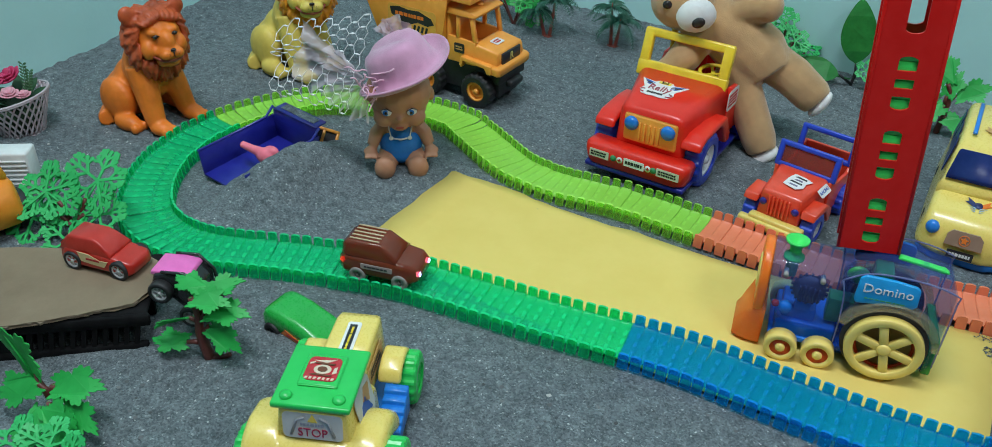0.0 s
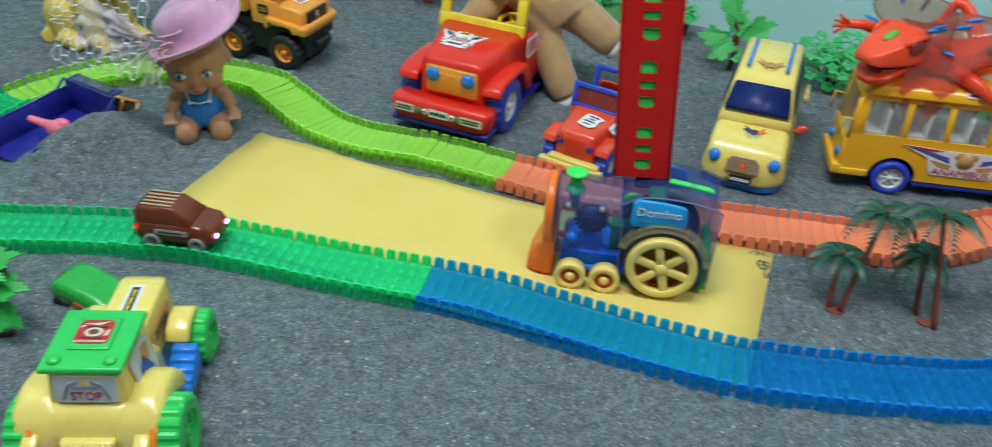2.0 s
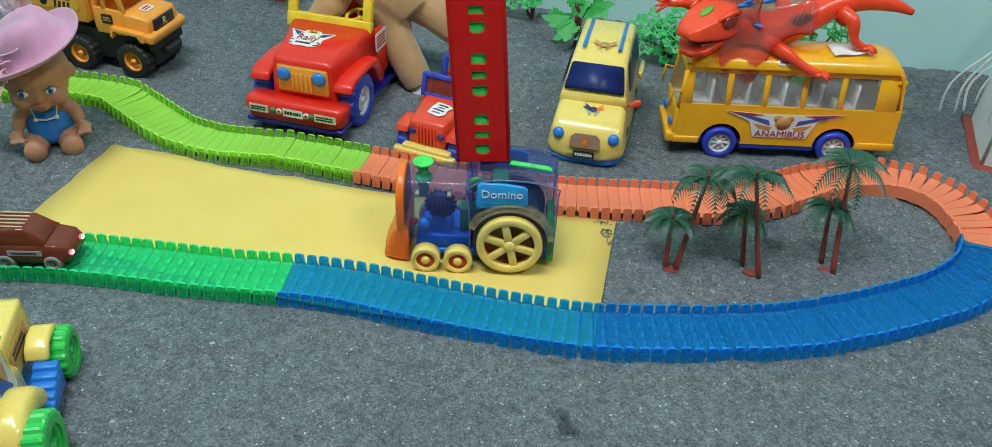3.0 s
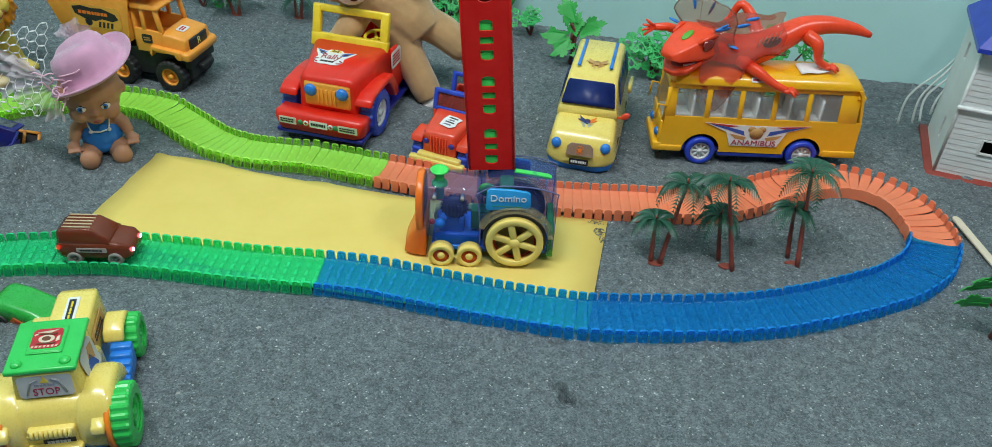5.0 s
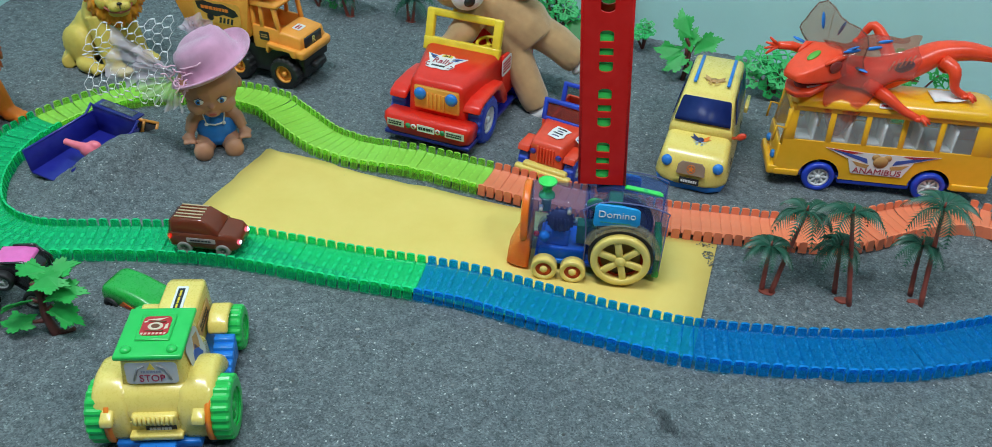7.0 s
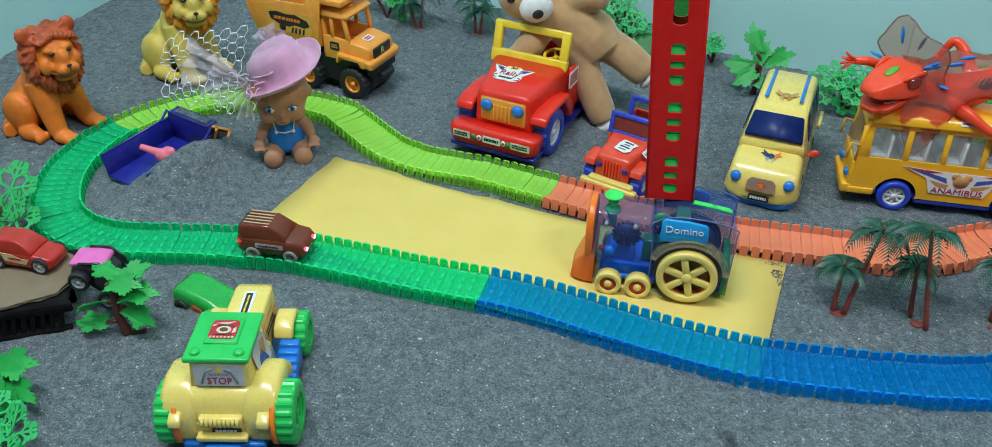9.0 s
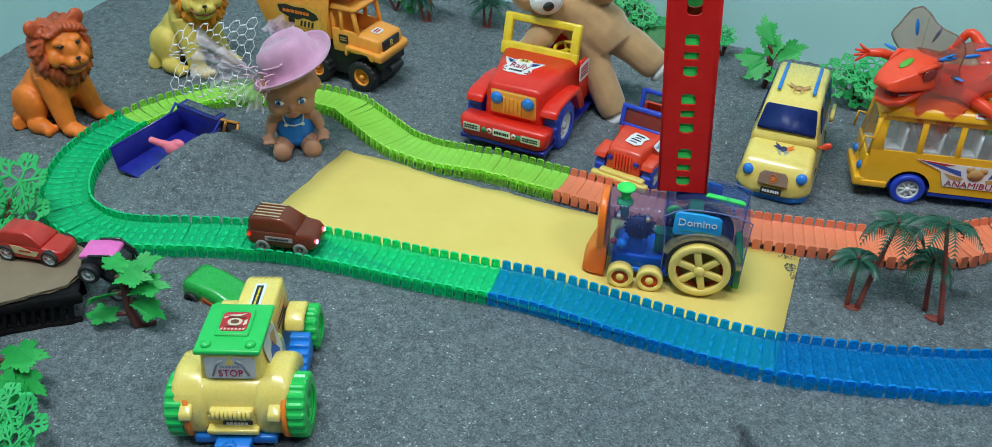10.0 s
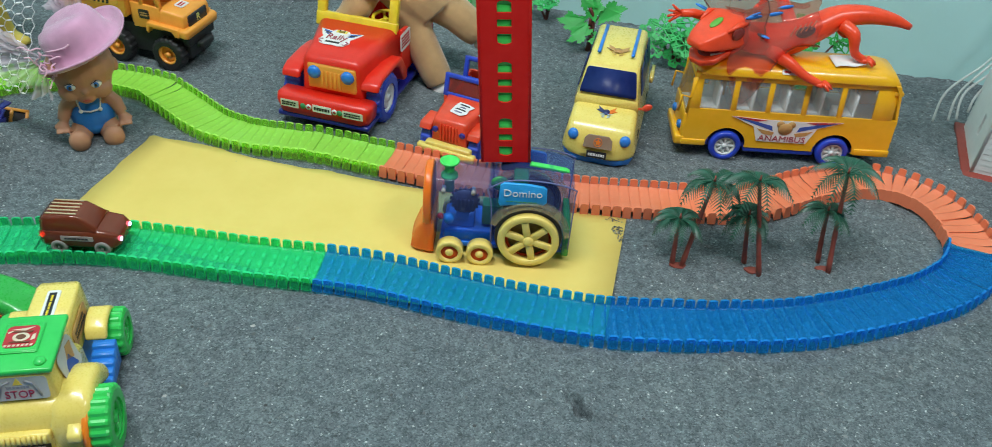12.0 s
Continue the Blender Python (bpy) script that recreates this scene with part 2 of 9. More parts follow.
wall_slab("wall_east", (2.4, -3.0), CORNER_B, 2.6, -0.12, DIM, "unseen wall closing the room, dark grey to hold down bounced light")

# ---- the race track ----
PITCH = 0.0125
# centre line, anticlockwise from the joint of green and blue
LINE = [
    (-0.172, -0.034), (-0.114, -0.040), (-0.040, -0.057), (0.031, -0.072), (0.096, -0.082), (0.134, -0.085), (0.192, -0.083), (0.258, -0.077), (0.325, -0.066),
    (0.395, -0.045), (0.471, -0.013), (0.515, 0.012), (0.548, 0.043), (0.569, 0.083), (0.572, 0.125), (0.560, 0.172), (0.525, 0.209), (0.470, 0.219), (0.397, 0.193),
    (0.327, 0.154), (0.261, 0.141), (0.175, 0.139), (0.1, 0.139), (0.02, 0.150), (-0.06, 0.167), (-0.133, 0.185), (-0.184, 0.197), (-0.241, 0.211), (-0.305, 0.216),
    (-0.348, 0.226), (-0.392, 0.249), (-0.442, 0.289), (-0.483, 0.321), (-0.525, 0.337), (-0.58, 0.342), (-0.642, 0.335), (-0.701, 0.311), (-0.75, 0.262), (-0.782, 0.205),
    (-0.794, 0.14), (-0.785, 0.073), (-0.757, 0.012), (-0.717, -0.030), (-0.666, -0.049), (-0.61, -0.045), (-0.556, -0.034), (-0.485, -0.023), (-0.414, -0.018), (-0.336, -0.023),
    (-0.262, -0.030), (-0.172, -0.034),
]
TRACK_COLOURS = {
    "blue": ((0.004, 0.41, 0.95), "translucent blue plastic track section"),
    "orange": ((1.0, 0.27, 0.13), "translucent coral orange plastic track section"),
    "lime": ((0.44, 0.90, 0.12), "translucent lime green plastic track section"),
    "green": ((0.012, 0.82, 0.33), "translucent emerald green plastic track section"),
}

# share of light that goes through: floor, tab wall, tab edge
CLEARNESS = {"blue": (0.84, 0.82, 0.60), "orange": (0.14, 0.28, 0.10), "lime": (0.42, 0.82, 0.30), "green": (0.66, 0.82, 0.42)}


def track_segment_mesh(name, materials, lap):
    """One link of the track, one moulding: a floor, lapped over the next in a bend, with raised studs, turned up at both sides into open box tabs."""
    p = PITCH
    bm = bmesh.new()
    w = p * 0.395
    e = p * (0.5 + lap)
    xs = (-e, -w, -p * 0.16, p * 0.16, w, e)
    ys = (-0.0268, -0.0232, -0.0175, -0.0135, -0.0095, -0.0042, 0.0, 0.0042, 0.0095, 0.0135, 0.0175, 0.0232, 0.0268)
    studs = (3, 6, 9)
    grid = []
    for j, y in enumerate(ys):
        row = []
        ledge = 0.0026 if abs(y) > 0.025 else 0.0012 if abs(y) > 0.02 else 0.0
        for i, x in enumerate(xs):
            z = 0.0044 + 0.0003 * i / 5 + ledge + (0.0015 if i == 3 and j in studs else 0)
            row.append(bm.verts.new((x, y, z)))
        grid.append(row)
    for j in range(len(ys) - 1):
        for i in range(5):
            f = bm.faces.new((grid[j][i], grid[j][i + 1], grid[j + 1][i + 1], grid[j + 1][i]))
            # one slope of each stud is less clear: a highlight put into the material
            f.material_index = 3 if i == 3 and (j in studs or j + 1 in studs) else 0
            f.smooth = True
    for s, row in ((-1, grid[0]), (1, grid[-1])):
        base = row[1:5]
        crown = (0.0152, 0.0162, 0.0162, 0.0152)
        top = [bm.verts.new((v.co.x * 0.94, s * 0.0284, z)) for v, z in zip(base, crown)]
        lip = [bm.verts.new((v.co.x * 0.94, s * 0.0308, z - 0.0002)) for v, z in zip(base, crown)]
        low = [bm.verts.new((v.co.x, s * 0.0322, 0.0004)) for v in base]
        faces = []
        for a, b, mat in ((base, top, 1), (top, lip, 2), (lip, low, 1)):
            for i in range(3):
                faces.append((bm.faces.new((a[i], a[i + 1], b[i + 1], b[i])), mat))
        for k in (0, 3):
            faces.append((bm.faces.new((base[k], low[k], lip[k], top[k])), 2))
        for f, mat in faces:
            f.material_index = mat
    bmesh.ops.recalc_face_normals(bm, faces=bm.faces)
    bmesh.ops.solidify(bm, geom=list(bm.faces), thickness=0.0006)
    me = bpy.data.meshes.new(name)
    bmesh.ops.recalc_face_normals(bm, faces=bm.faces)
    bm.to_mesh(me)
    bm.free()
    for material in materials:
        me.materials.append(material)
    return me


def build_track():
    track = thing("race_track", Matrix(), "closed loop of flexible toy track in four translucent colours", "toy track")
    pts = spline(LINE, PITCH)[:-1]
    n = len(pts)
    made = {}
    for i in range(n):
        x, y = pts[i]
        dx, dy = pts[(i + 1) % n] - pts[i - 1]
        if x < -0.176 and y < 0.24 or x < -0.785 and y < 0.215:
            key = "green" if not (y > 0.1 and x > -0.7) else "lime"
        elif y < 0.09:
            key = "blue" if x > -0.176 else "green"
        elif x > -0.137:
            key = "orange"
        else:
            key = "lime"
        if x < -0.6:
            key = "green" if y < 0.215 else "lime"
        if key not in made:
            colour, label = TRACK_COLOURS[key]
            section = new("track_section")
            section.parent = track
            section["label"] = label
            floor_clear, wall_clear, edge_clear = CLEARNESS[key]
            # stud: the floor look made less clear, so its slope imitates a glint
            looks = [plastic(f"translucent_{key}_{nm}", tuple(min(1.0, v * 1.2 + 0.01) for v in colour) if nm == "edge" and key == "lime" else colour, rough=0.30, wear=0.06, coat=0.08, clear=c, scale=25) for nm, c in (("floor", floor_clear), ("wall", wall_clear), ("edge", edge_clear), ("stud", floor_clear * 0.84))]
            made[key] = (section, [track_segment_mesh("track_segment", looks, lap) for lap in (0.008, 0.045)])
        section, shapes = made[key]
        a, b = pts[i] - pts[i - 1], pts[(i + 1) % n] - pts[i]
        bend = abs(a[0] * b[1] - a[1] * b[0]) / (np.linalg.norm(a) * np.linalg.norm(b))
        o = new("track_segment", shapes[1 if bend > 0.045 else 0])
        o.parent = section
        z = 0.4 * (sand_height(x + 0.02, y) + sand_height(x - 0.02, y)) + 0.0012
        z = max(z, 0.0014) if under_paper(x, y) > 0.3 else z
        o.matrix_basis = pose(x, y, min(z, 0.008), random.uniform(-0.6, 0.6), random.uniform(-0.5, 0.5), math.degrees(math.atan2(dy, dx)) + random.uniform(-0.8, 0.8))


build_track()

# ---- yellow card under the train ----
def build_paper():
    edge = [(-0.490, 0.022), (-0.476, 0.085), (-0.464, 0.150), (-0.451, 0.213), (-0.40, 0.200), (-0.34, 0.185), (-0.288, 0.176), (-0.20, 0.155), (-0.10, 0.135),
            (0.0, 0.125), (0.08, 0.113), (0.163, 0.103), (0.1455, 0.0), (0.128, -0.104), (0.0, -0.084), (-0.15, -0.062), (-0.30, -0.030), (-0.40, 0.004)]
    rim = np.concatenate([spline(edge[:4], 0.005)[:-1], spline(edge[3:12], 0.01)[:-1], spline(edge[11:14], 0.01)[:-1], spline(edge[13:] + edge[:1], 0.01)[:-1]])
    bm = bmesh.new()
    cx, cy = rim.mean(0)
    rings = []
    for k in range(7):
        s = 1 - k / 7
        rings.append([bm.verts.new((cx + (x - cx) * s, cy + (y - cy) * s, 0)) for x, y in rim])
    mid = bm.verts.new((cx, cy, 0))
    n = len(rim)
    for a, b in zip(rings, rings[1:]):
        for i in range(n):
            bm.faces.new((a[i], a[(i + 1) % n], b[(i + 1) % n], b[i]))
    for i in range(n):
        bm.faces.new((rings[-1][i], rings[-1][(i + 1) % n], mid))
    outer = set(rings[0])
    for v in bm.verts:
        x, y = v.co.x, v.co.y
        jag = (1.0 if x < -0.2 else 0.06) * (0.0065 * noise.noise((x * 15, y * 15, 1)) + 0.0025 * noise.noise((x * 45, y * 45, 1))) if v in outer else 0
        v.co = (x + jag, y + jag, 0.0033 + 0.0006 * noise.noise((x * 9, y * 9, 2)) + 0.0003 * noise.noise((x * 40, y * 40, 2)))
    for f in bm.faces:
        f.smooth = True
    r = bmesh.ops.extrude_face_region(bm, geom=list(bm.faces))
    for v in r["geom"]:
        if isinstance(v, bmesh.types.BMVert):
            v.co.z -= 0.0006
    m, t, b = shader("yellow_craft_paper")
    c = coords(t)
    a = node(t, "ShaderNodeTexNoise", Scale=14.0, Detail=6.0, Roughness=0.65)
    f = node(t, "ShaderNodeTexNoise", Scale=700.0, Detail=2.0)
    d = node(t, "ShaderNodeTexNoise", Scale=60.0, Detail=8.0, Roughness=0.8)
    for q in (a, f, d):
        wire(t, c, "Object", q, "Vector")
    r1 = ramp(t, [(0.3, (0.74, 0.55, 0.13)), (0.7, (0.79, 0.60, 0.16))])
    wire(t, a, "Fac", r1, "Fac")
    dust = ramp(t, [(0.66, (0, 0, 0)), (0.74, (1, 1, 1))])
    wire(t, d, "Fac", dust, "Fac")
    mix = t.nodes.new("ShaderNodeMix")
    mix.data_type = "RGBA"
    t.links.new(dust.outputs["Color"], mix.inputs[0])
    t.links.new(r1.outputs["Color"], mix.inputs[6])
    mix.inputs[7].default_value = (0.5, 0.42, 0.16, 1)
    t.links.new(mix.outputs[2], b.inputs["Base Color"])
    b.inputs["Roughness"].default_value = 0.75
    bump(t, b, f, "Fac", 0.1, 0.0008)
    return tagged(link("paper_sheet", bm, m), "yellow craft paper sheet lying flat on the sand", "paper")


build_paper()


def sand_spill(name, places, label):
    """Loose grains lying on a surface, as one heap."""
    verts, faces = [], []
    for cx, cy, cz, rx, ry, count, size in places:
        for _ in range(count):
            a, q = random.uniform(0, 6.283), math.sqrt(random.random())
            x, y, s = cx + rx * q * math.cos(a), cy + ry * q * math.sin(a), size * random.uniform(0.5, 1.3)
            k = len(verts)
            verts += [(x + s, y, cz), (x - s * 0.6, y + s * 0.8, cz), (x - s * 0.5, y - s * 0.9, cz), (x, y, cz + s * 1.2)]
            faces += [(k, k + 1, k + 3), (k + 1, k + 2, k + 3), (k + 2, k, k + 3), (k, k + 2, k + 1)]
    me = bpy.data.meshes.new(name)
    me.from_pydata(verts, [], faces)
    me.materials.append(SAND)
    return tagged(new(name, me), label, "sand", kind="stuff")


sand_spill("spilled_sand", [(0.151, 0.078, 0.0042, 0.007, 0.008, 90, 0.0009), (0.154, 0.062, 0.0042, 0.004, 0.008, 36, 0.0009), (0.150, 0.098, 0.0042, 0.012, 0.005, 30, 0.0009)],
           "loose grey sand grains spilled on the yellow paper")


def pebble_stuff():
    verts, faces = [], []
    rng = random.Random(5)
    for _ in range(9000):
        x, y = rng.uniform(-1.05, 0.75), rng.uniform(-0.42, 0.75)
        if y > back_wall_y(x) - 0.02 or under_paper(x, y) > 0:
            continue
        s = 0.0007 + 0.0017 * rng.random() ** 6
        z = sand_height(x, y) + s * 0.2
        a = rng.uniform(0, 6.28)
        k = len(verts)
        ring = [(x + s * rng.uniform(0.7, 1.3) * math.cos(a + i * 1.047), y + s * rng.uniform(0.7, 1.3) * math.sin(a + i * 1.047), z) for i in range(6)]
        verts += ring + [(x, y, z + s * 0.7)]
        faces += [(k + i, k + (i + 1) % 6, k + 6) for i in range(6)]
    me = bpy.data.meshes.new("pebbles")
    me.from_pydata(verts, [], faces)
    m, t, b = shader("sand_pebble")
    g = t.nodes.new("ShaderNodeNewGeometry")
    r = ramp(t, [(0.0, (0.07, 0.078, 0.08)), (0.5, (0.20, 0.22, 0.225)), (0.96, (0.32, 0.34, 0.34)), (0.992, (0.58, 0.59, 0.57))])
    wire(t, g, "Random Per Island", r, "Fac")
    wire(t, r, "Color", b, "Base Color")
    b.inputs["Roughness"].default_value = 0.6
    me.materials.append(m)
    return tagged(new("pebbles", me), "small grey and white stones scattered over the sand", "pebbles", kind="stuff")


pebble_stuff()

# ---- shared plastics ----
RED = plastic("red_plastic", (0.80, 0.022, 0.008), 0.30, wear=0.05, coat=0.05)
RED_B = plastic("scarlet_plastic", (0.78, 0.06, 0.02), 0.3, coat=0.3)
TOWER_RED = plastic("deep_red_plastic", (0.70, 0.008, 0.005), 0.30, wear=0.05)
TOWER_RED.node_tree.nodes["Principled BSDF"].inputs["Specular IOR Level"].default_value = 0.3
BLUE = plastic("royal_blue_plastic", (0.012, 0.05, 0.5), 0.35, coat=0.2)
NAVY = plastic("navy_plastic", (0.012, 0.016, 0.26), 0.3, coat=0.3)
SKY = plastic("bright_blue_plastic", (0.01, 0.2, 0.68), 0.35, coat=0.2)
YELLOW = plastic("lemon_yellow_plastic", (0.84, 0.65, 0.15), 0.28, wear=0.04, coat=0.4)
WARM = plastic("warm_yellow_plastic", (0.86, 0.62, 0.03), 0.3, coat=0.3)
BUSYEL = plastic("bus_yellow_plastic", (0.92, 0.47, 0.012), 0.3, wear=0.05, coat=0.4)
AMBER = plastic("amber_orange_plastic", (0.92, 0.36, 0.05), 0.35, wear=0.06)
ORANGE = plastic("orange_plastic", (1.0, 0.25, 0.012), 0.35, wear=0.04, coat=0.2)
GREEN = plastic("grass_green_plastic", (0.015, 0.55, 0.09), 0.30, wear=0.06, coat=0.15)
BRIGHT = plastic("domino_green_plastic", (0.045, 0.72, 0.115), 0.32, wear=0.04)
DGREEN = plastic("palm_green_plastic", (0.008, 0.09, 0.05), 0.4)
LEAF = plastic("leaf_green_plastic", (0.010, 0.37, 0.055), 0.5, wear=0.18, scale=40)
LEAF_B = plastic("mint_green_plastic", (0.024, 0.46, 0.115), 0.5, wear=0.12, scale=40)
BROWN = plastic("brown_trunk_plastic", (0.13, 0.03, 0.022), 0.45, wear=0.3)
REDBROWN = plastic("red_brown_plastic", (0.3, 0.06, 0.04), 0.45, wear=0.25)
BLACK = plastic("black_rubber", (0.012, 0.012, 0.013), 0.55)
WHITE = plastic("white_plastic", (0.75, 0.77, 0.76), 0.4)
CREAM = plastic("cream_plastic", (0.90, 0.68, 0.17), 0.32, wear=0.05, coat=0.2)
GREY = plastic("grey_plastic", (0.3, 0.29, 0.27), 0.4)
SILVER = plastic("silver_plastic", (0.55, 0.55, 0.56), 0.3)
PINK = plastic("pink_plastic", (0.95, 0.2, 0.27), 0.4)
CYAN = plastic("azure_plastic", (0.01, 0.36, 0.78), 0.3, coat=0.3)
STICKER = plastic("sticker_white", (0.78, 0.78, 0.76), 0.35, wear=0.05)
INK = plastic("print_black", (0.015, 0.015, 0.02), 0.4)
INK_RED = plastic("print_red", (0.5, 0.02, 0.03), 0.4)
INK_BLUE = plastic("print_blue", (0.03, 0.1, 0.42), 0.4)
INK_GREY = plastic("print_grey", (0.3, 0.31, 0.32), 0.4)
INK_TAN = plastic("print_tan", (0.55, 0.3, 0.1), 0.4)
INK_ORANGE = plastic("print_orange", (0.85, 0.2, 0.02), 0.4)
INK_GREEN = plastic("print_green", (0.05, 0.3, 0.12), 0.4)
DARK_GLASS = plastic("dark_blue_window_plastic", (0.008, 0.022, 0.125), 0.30)
DARK_GLASS.node_tree.nodes["Principled BSDF"].inputs["Specular IOR Level"].default_value = 0.15


def clear_plastic(name, tint, share=0.8, rough=0.08):
    """Thin see-through moulding: light goes through it tinted, and it shines at its surface."""
    m, t, b = shader(name)
    b.inputs["Base Color"].default_value = (*[v * 0.6 for v in tint], 1)
    b.inputs["Roughness"].default_value = rough
    b.inputs["Coat Weight"].default_value = 0.5
    c = coords(t)
    n = node(t, "ShaderNodeTexNoise", Scale=90.0, Detail=3.0)
    wire(t, c, "Object", n, "Vector")
    bump(t, b, n, "Fac", 0.06, 0.0015)
    tr = t.nodes.new("ShaderNodeBsdfTransparent")
    tr.inputs[0].default_value = (*tint, 1)
    mix = t.nodes.new("ShaderNodeMixShader")
    mix.inputs[0].default_value = share
    wire(t, b, 0, mix, 1)
    wire(t, tr, 0, mix, 2)
    wire(t, mix, 0, t.nodes["Material Output"], 0)
    return m


CLEAR_VIOLET = clear_plastic("clear_violet_plastic", (0.76, 0.85, 0.99), 0.93)
CLEAR_VIOLET.node_tree.nodes["Principled BSDF"].inputs["Base Color"].default_value = (0.22, 0.25, 0.55, 1)
CLEAR_RED = clear_plastic("clear_plastic", (0.98, 0.80, 0.74), 0.88)
CLEAR_BROWN = clear_plastic("clear_brown_plastic", (0.46, 0.10, 0.045), 0.42)
CLEAR_WINDOW = clear_plastic("clear_window_plastic", (0.94, 0.95, 0.95), 0.88)
HAZY_WINDOW = clear_plastic("hazy_window_plastic", (0.95, 0.96, 0.96), 0.82, 0.25)

RX90 = pose(0, 0, 0, 90, 0, 0)
TO_X = pose(0, 0, 0, 0, 90, 0)
TURN_Y = pose(0, 0, 0, 0, 0, 90)


def rounded(hb, ht, z0, z1, r, k=3):
    """A ring of (x, z): a rounded box in section, half widths hb below and ht above."""
    out = []
    for cx, cz, a0 in ((hb - r, z0 + r, -90), (ht - r, z1 - r, 0), (-(ht - r), z1 - r, 90), (-(hb - r), z0 + r, 180)):
        for i in range(k + 1):
            a = radians(a0 + 90 * i / k)
            out.append((cx + r * math.cos(a), cz + r * math.sin(a)))
    return out


def loft(bm, stations, m=None, mat=0, smooth=True):
    """Skins rings of equal count along y; stations are (y, ring). Ends are capped."""
    rings = [[bm.verts.new((x, y, z)) for x, z in ring] for y, ring in stations]
    n = len(rings[0])
    fs = []
    for a, b in zip(rings, rings[1:]):
        for i in range(n):
            fs.append(bm.faces.new((a[i], a[(i + 1) % n], b[(i + 1) % n], b[i])))
    fs.append(bm.faces.new(rings[0]))
    fs.append(bm.faces.new(rings[-1][::-1]))
    for f in fs:
        f.material_index, f.smooth = mat, smooth
    vs = [v for r in rings for v in r]
    if m is not None:
        bmesh.ops.transform(bm, matrix=m, verts=vs)
    return vs


def shell(bm, thick):
    bmesh.ops.recalc_face_normals(bm, faces=bm.faces)
    bmesh.ops.solidify(bm, geom=list(bm.faces), thickness=thick)


def writing(text, size, material, parent, m, name="lettering", depth=0.0003):
    """Built-in letters as a thin mesh; lies in x-y, centred."""
    c = bpy.data.curves.new("letters", "FONT")
    c.body, c.size, c.extrude, c.align_x, c.align_y, c.resolution_u = text, size, depth, "CENTER", "CENTER", 3
    tmp = new("letters", c)
    bpy.context.view_layer.update()
    me = bpy.data.meshes.new_from_object(tmp.evaluated_get(bpy.context.evaluated_depsgraph_get()))
    bpy.data.objects.remove(tmp)
    me.name = name
    me.materials.clear()
    me.materials.append(material)
    o = new(name, me)
    o.parent = parent
    o.matrix_basis = m
    return o


def plate(name, w, h, material, parent, m, label="", thick=0.0006, bev=0.0):
    """A thin sticker in x-y."""
    bm = bmesh.new()
    r = min(w, h) * (0.18 if not bev else bev)
    ring = []
    for cx, cy, a0 in ((w / 2 - r, -h / 2 + r, -90), (w / 2 - r, h / 2 - r, 0), (-w / 2 + r, h / 2 - r, 90), (-w / 2 + r, -h / 2 + r, 180)):
        for i in range(5):
            a = radians(a0 + 22.5 * i)
            ring.append((cx + r * math.cos(a), cy + r * math.sin(a)))
    flat_shape(bm, ring, thick)
    return part(name, bm, material, parent, label, m=m)


def flat_shape(bm, ring, thick, m=None, z=0.0, mat=0):
    """An outline in x-y with a little thickness upward."""
    a = [bm.verts.new((x, y, z)) for x, y in ring]
    b = [bm.verts.new((x, y, z + thick)) for x, y in ring]
    n = len(ring)
    fs = [bm.faces.new(a[::-1]), bm.faces.new(b)]
    for i in range(n):
        fs.append(bm.faces.new((a[i], a[(i + 1) % n], b[(i + 1) % n], b[i])))
    for f in fs:
        f.material_index = mat
    if m is not None:
        bmesh.ops.transform(bm, matrix=m, verts=a + b)
    return a + b


def bars(parent, m, w, h, rows, material, name="print", seed=1):
    """Illegible print: small plain bars in rows."""
    rng = random.Random(seed)
    bm = bmesh.new()
    step = h / rows
    for k in range(rows):
        x = -w / 2
        y = h / 2 - (k + 0.5) * step
        while x < w / 2 - w * 0.08:
            l = min(rng.uniform(0.08, 0.2) * w, w / 2 - x)
            box(bm, x, x + l * 0.8, y - step * 0.3, y + step * 0.3, 0, 0.0004)
            x += l
    return part(name, bm, material, parent, m=m)


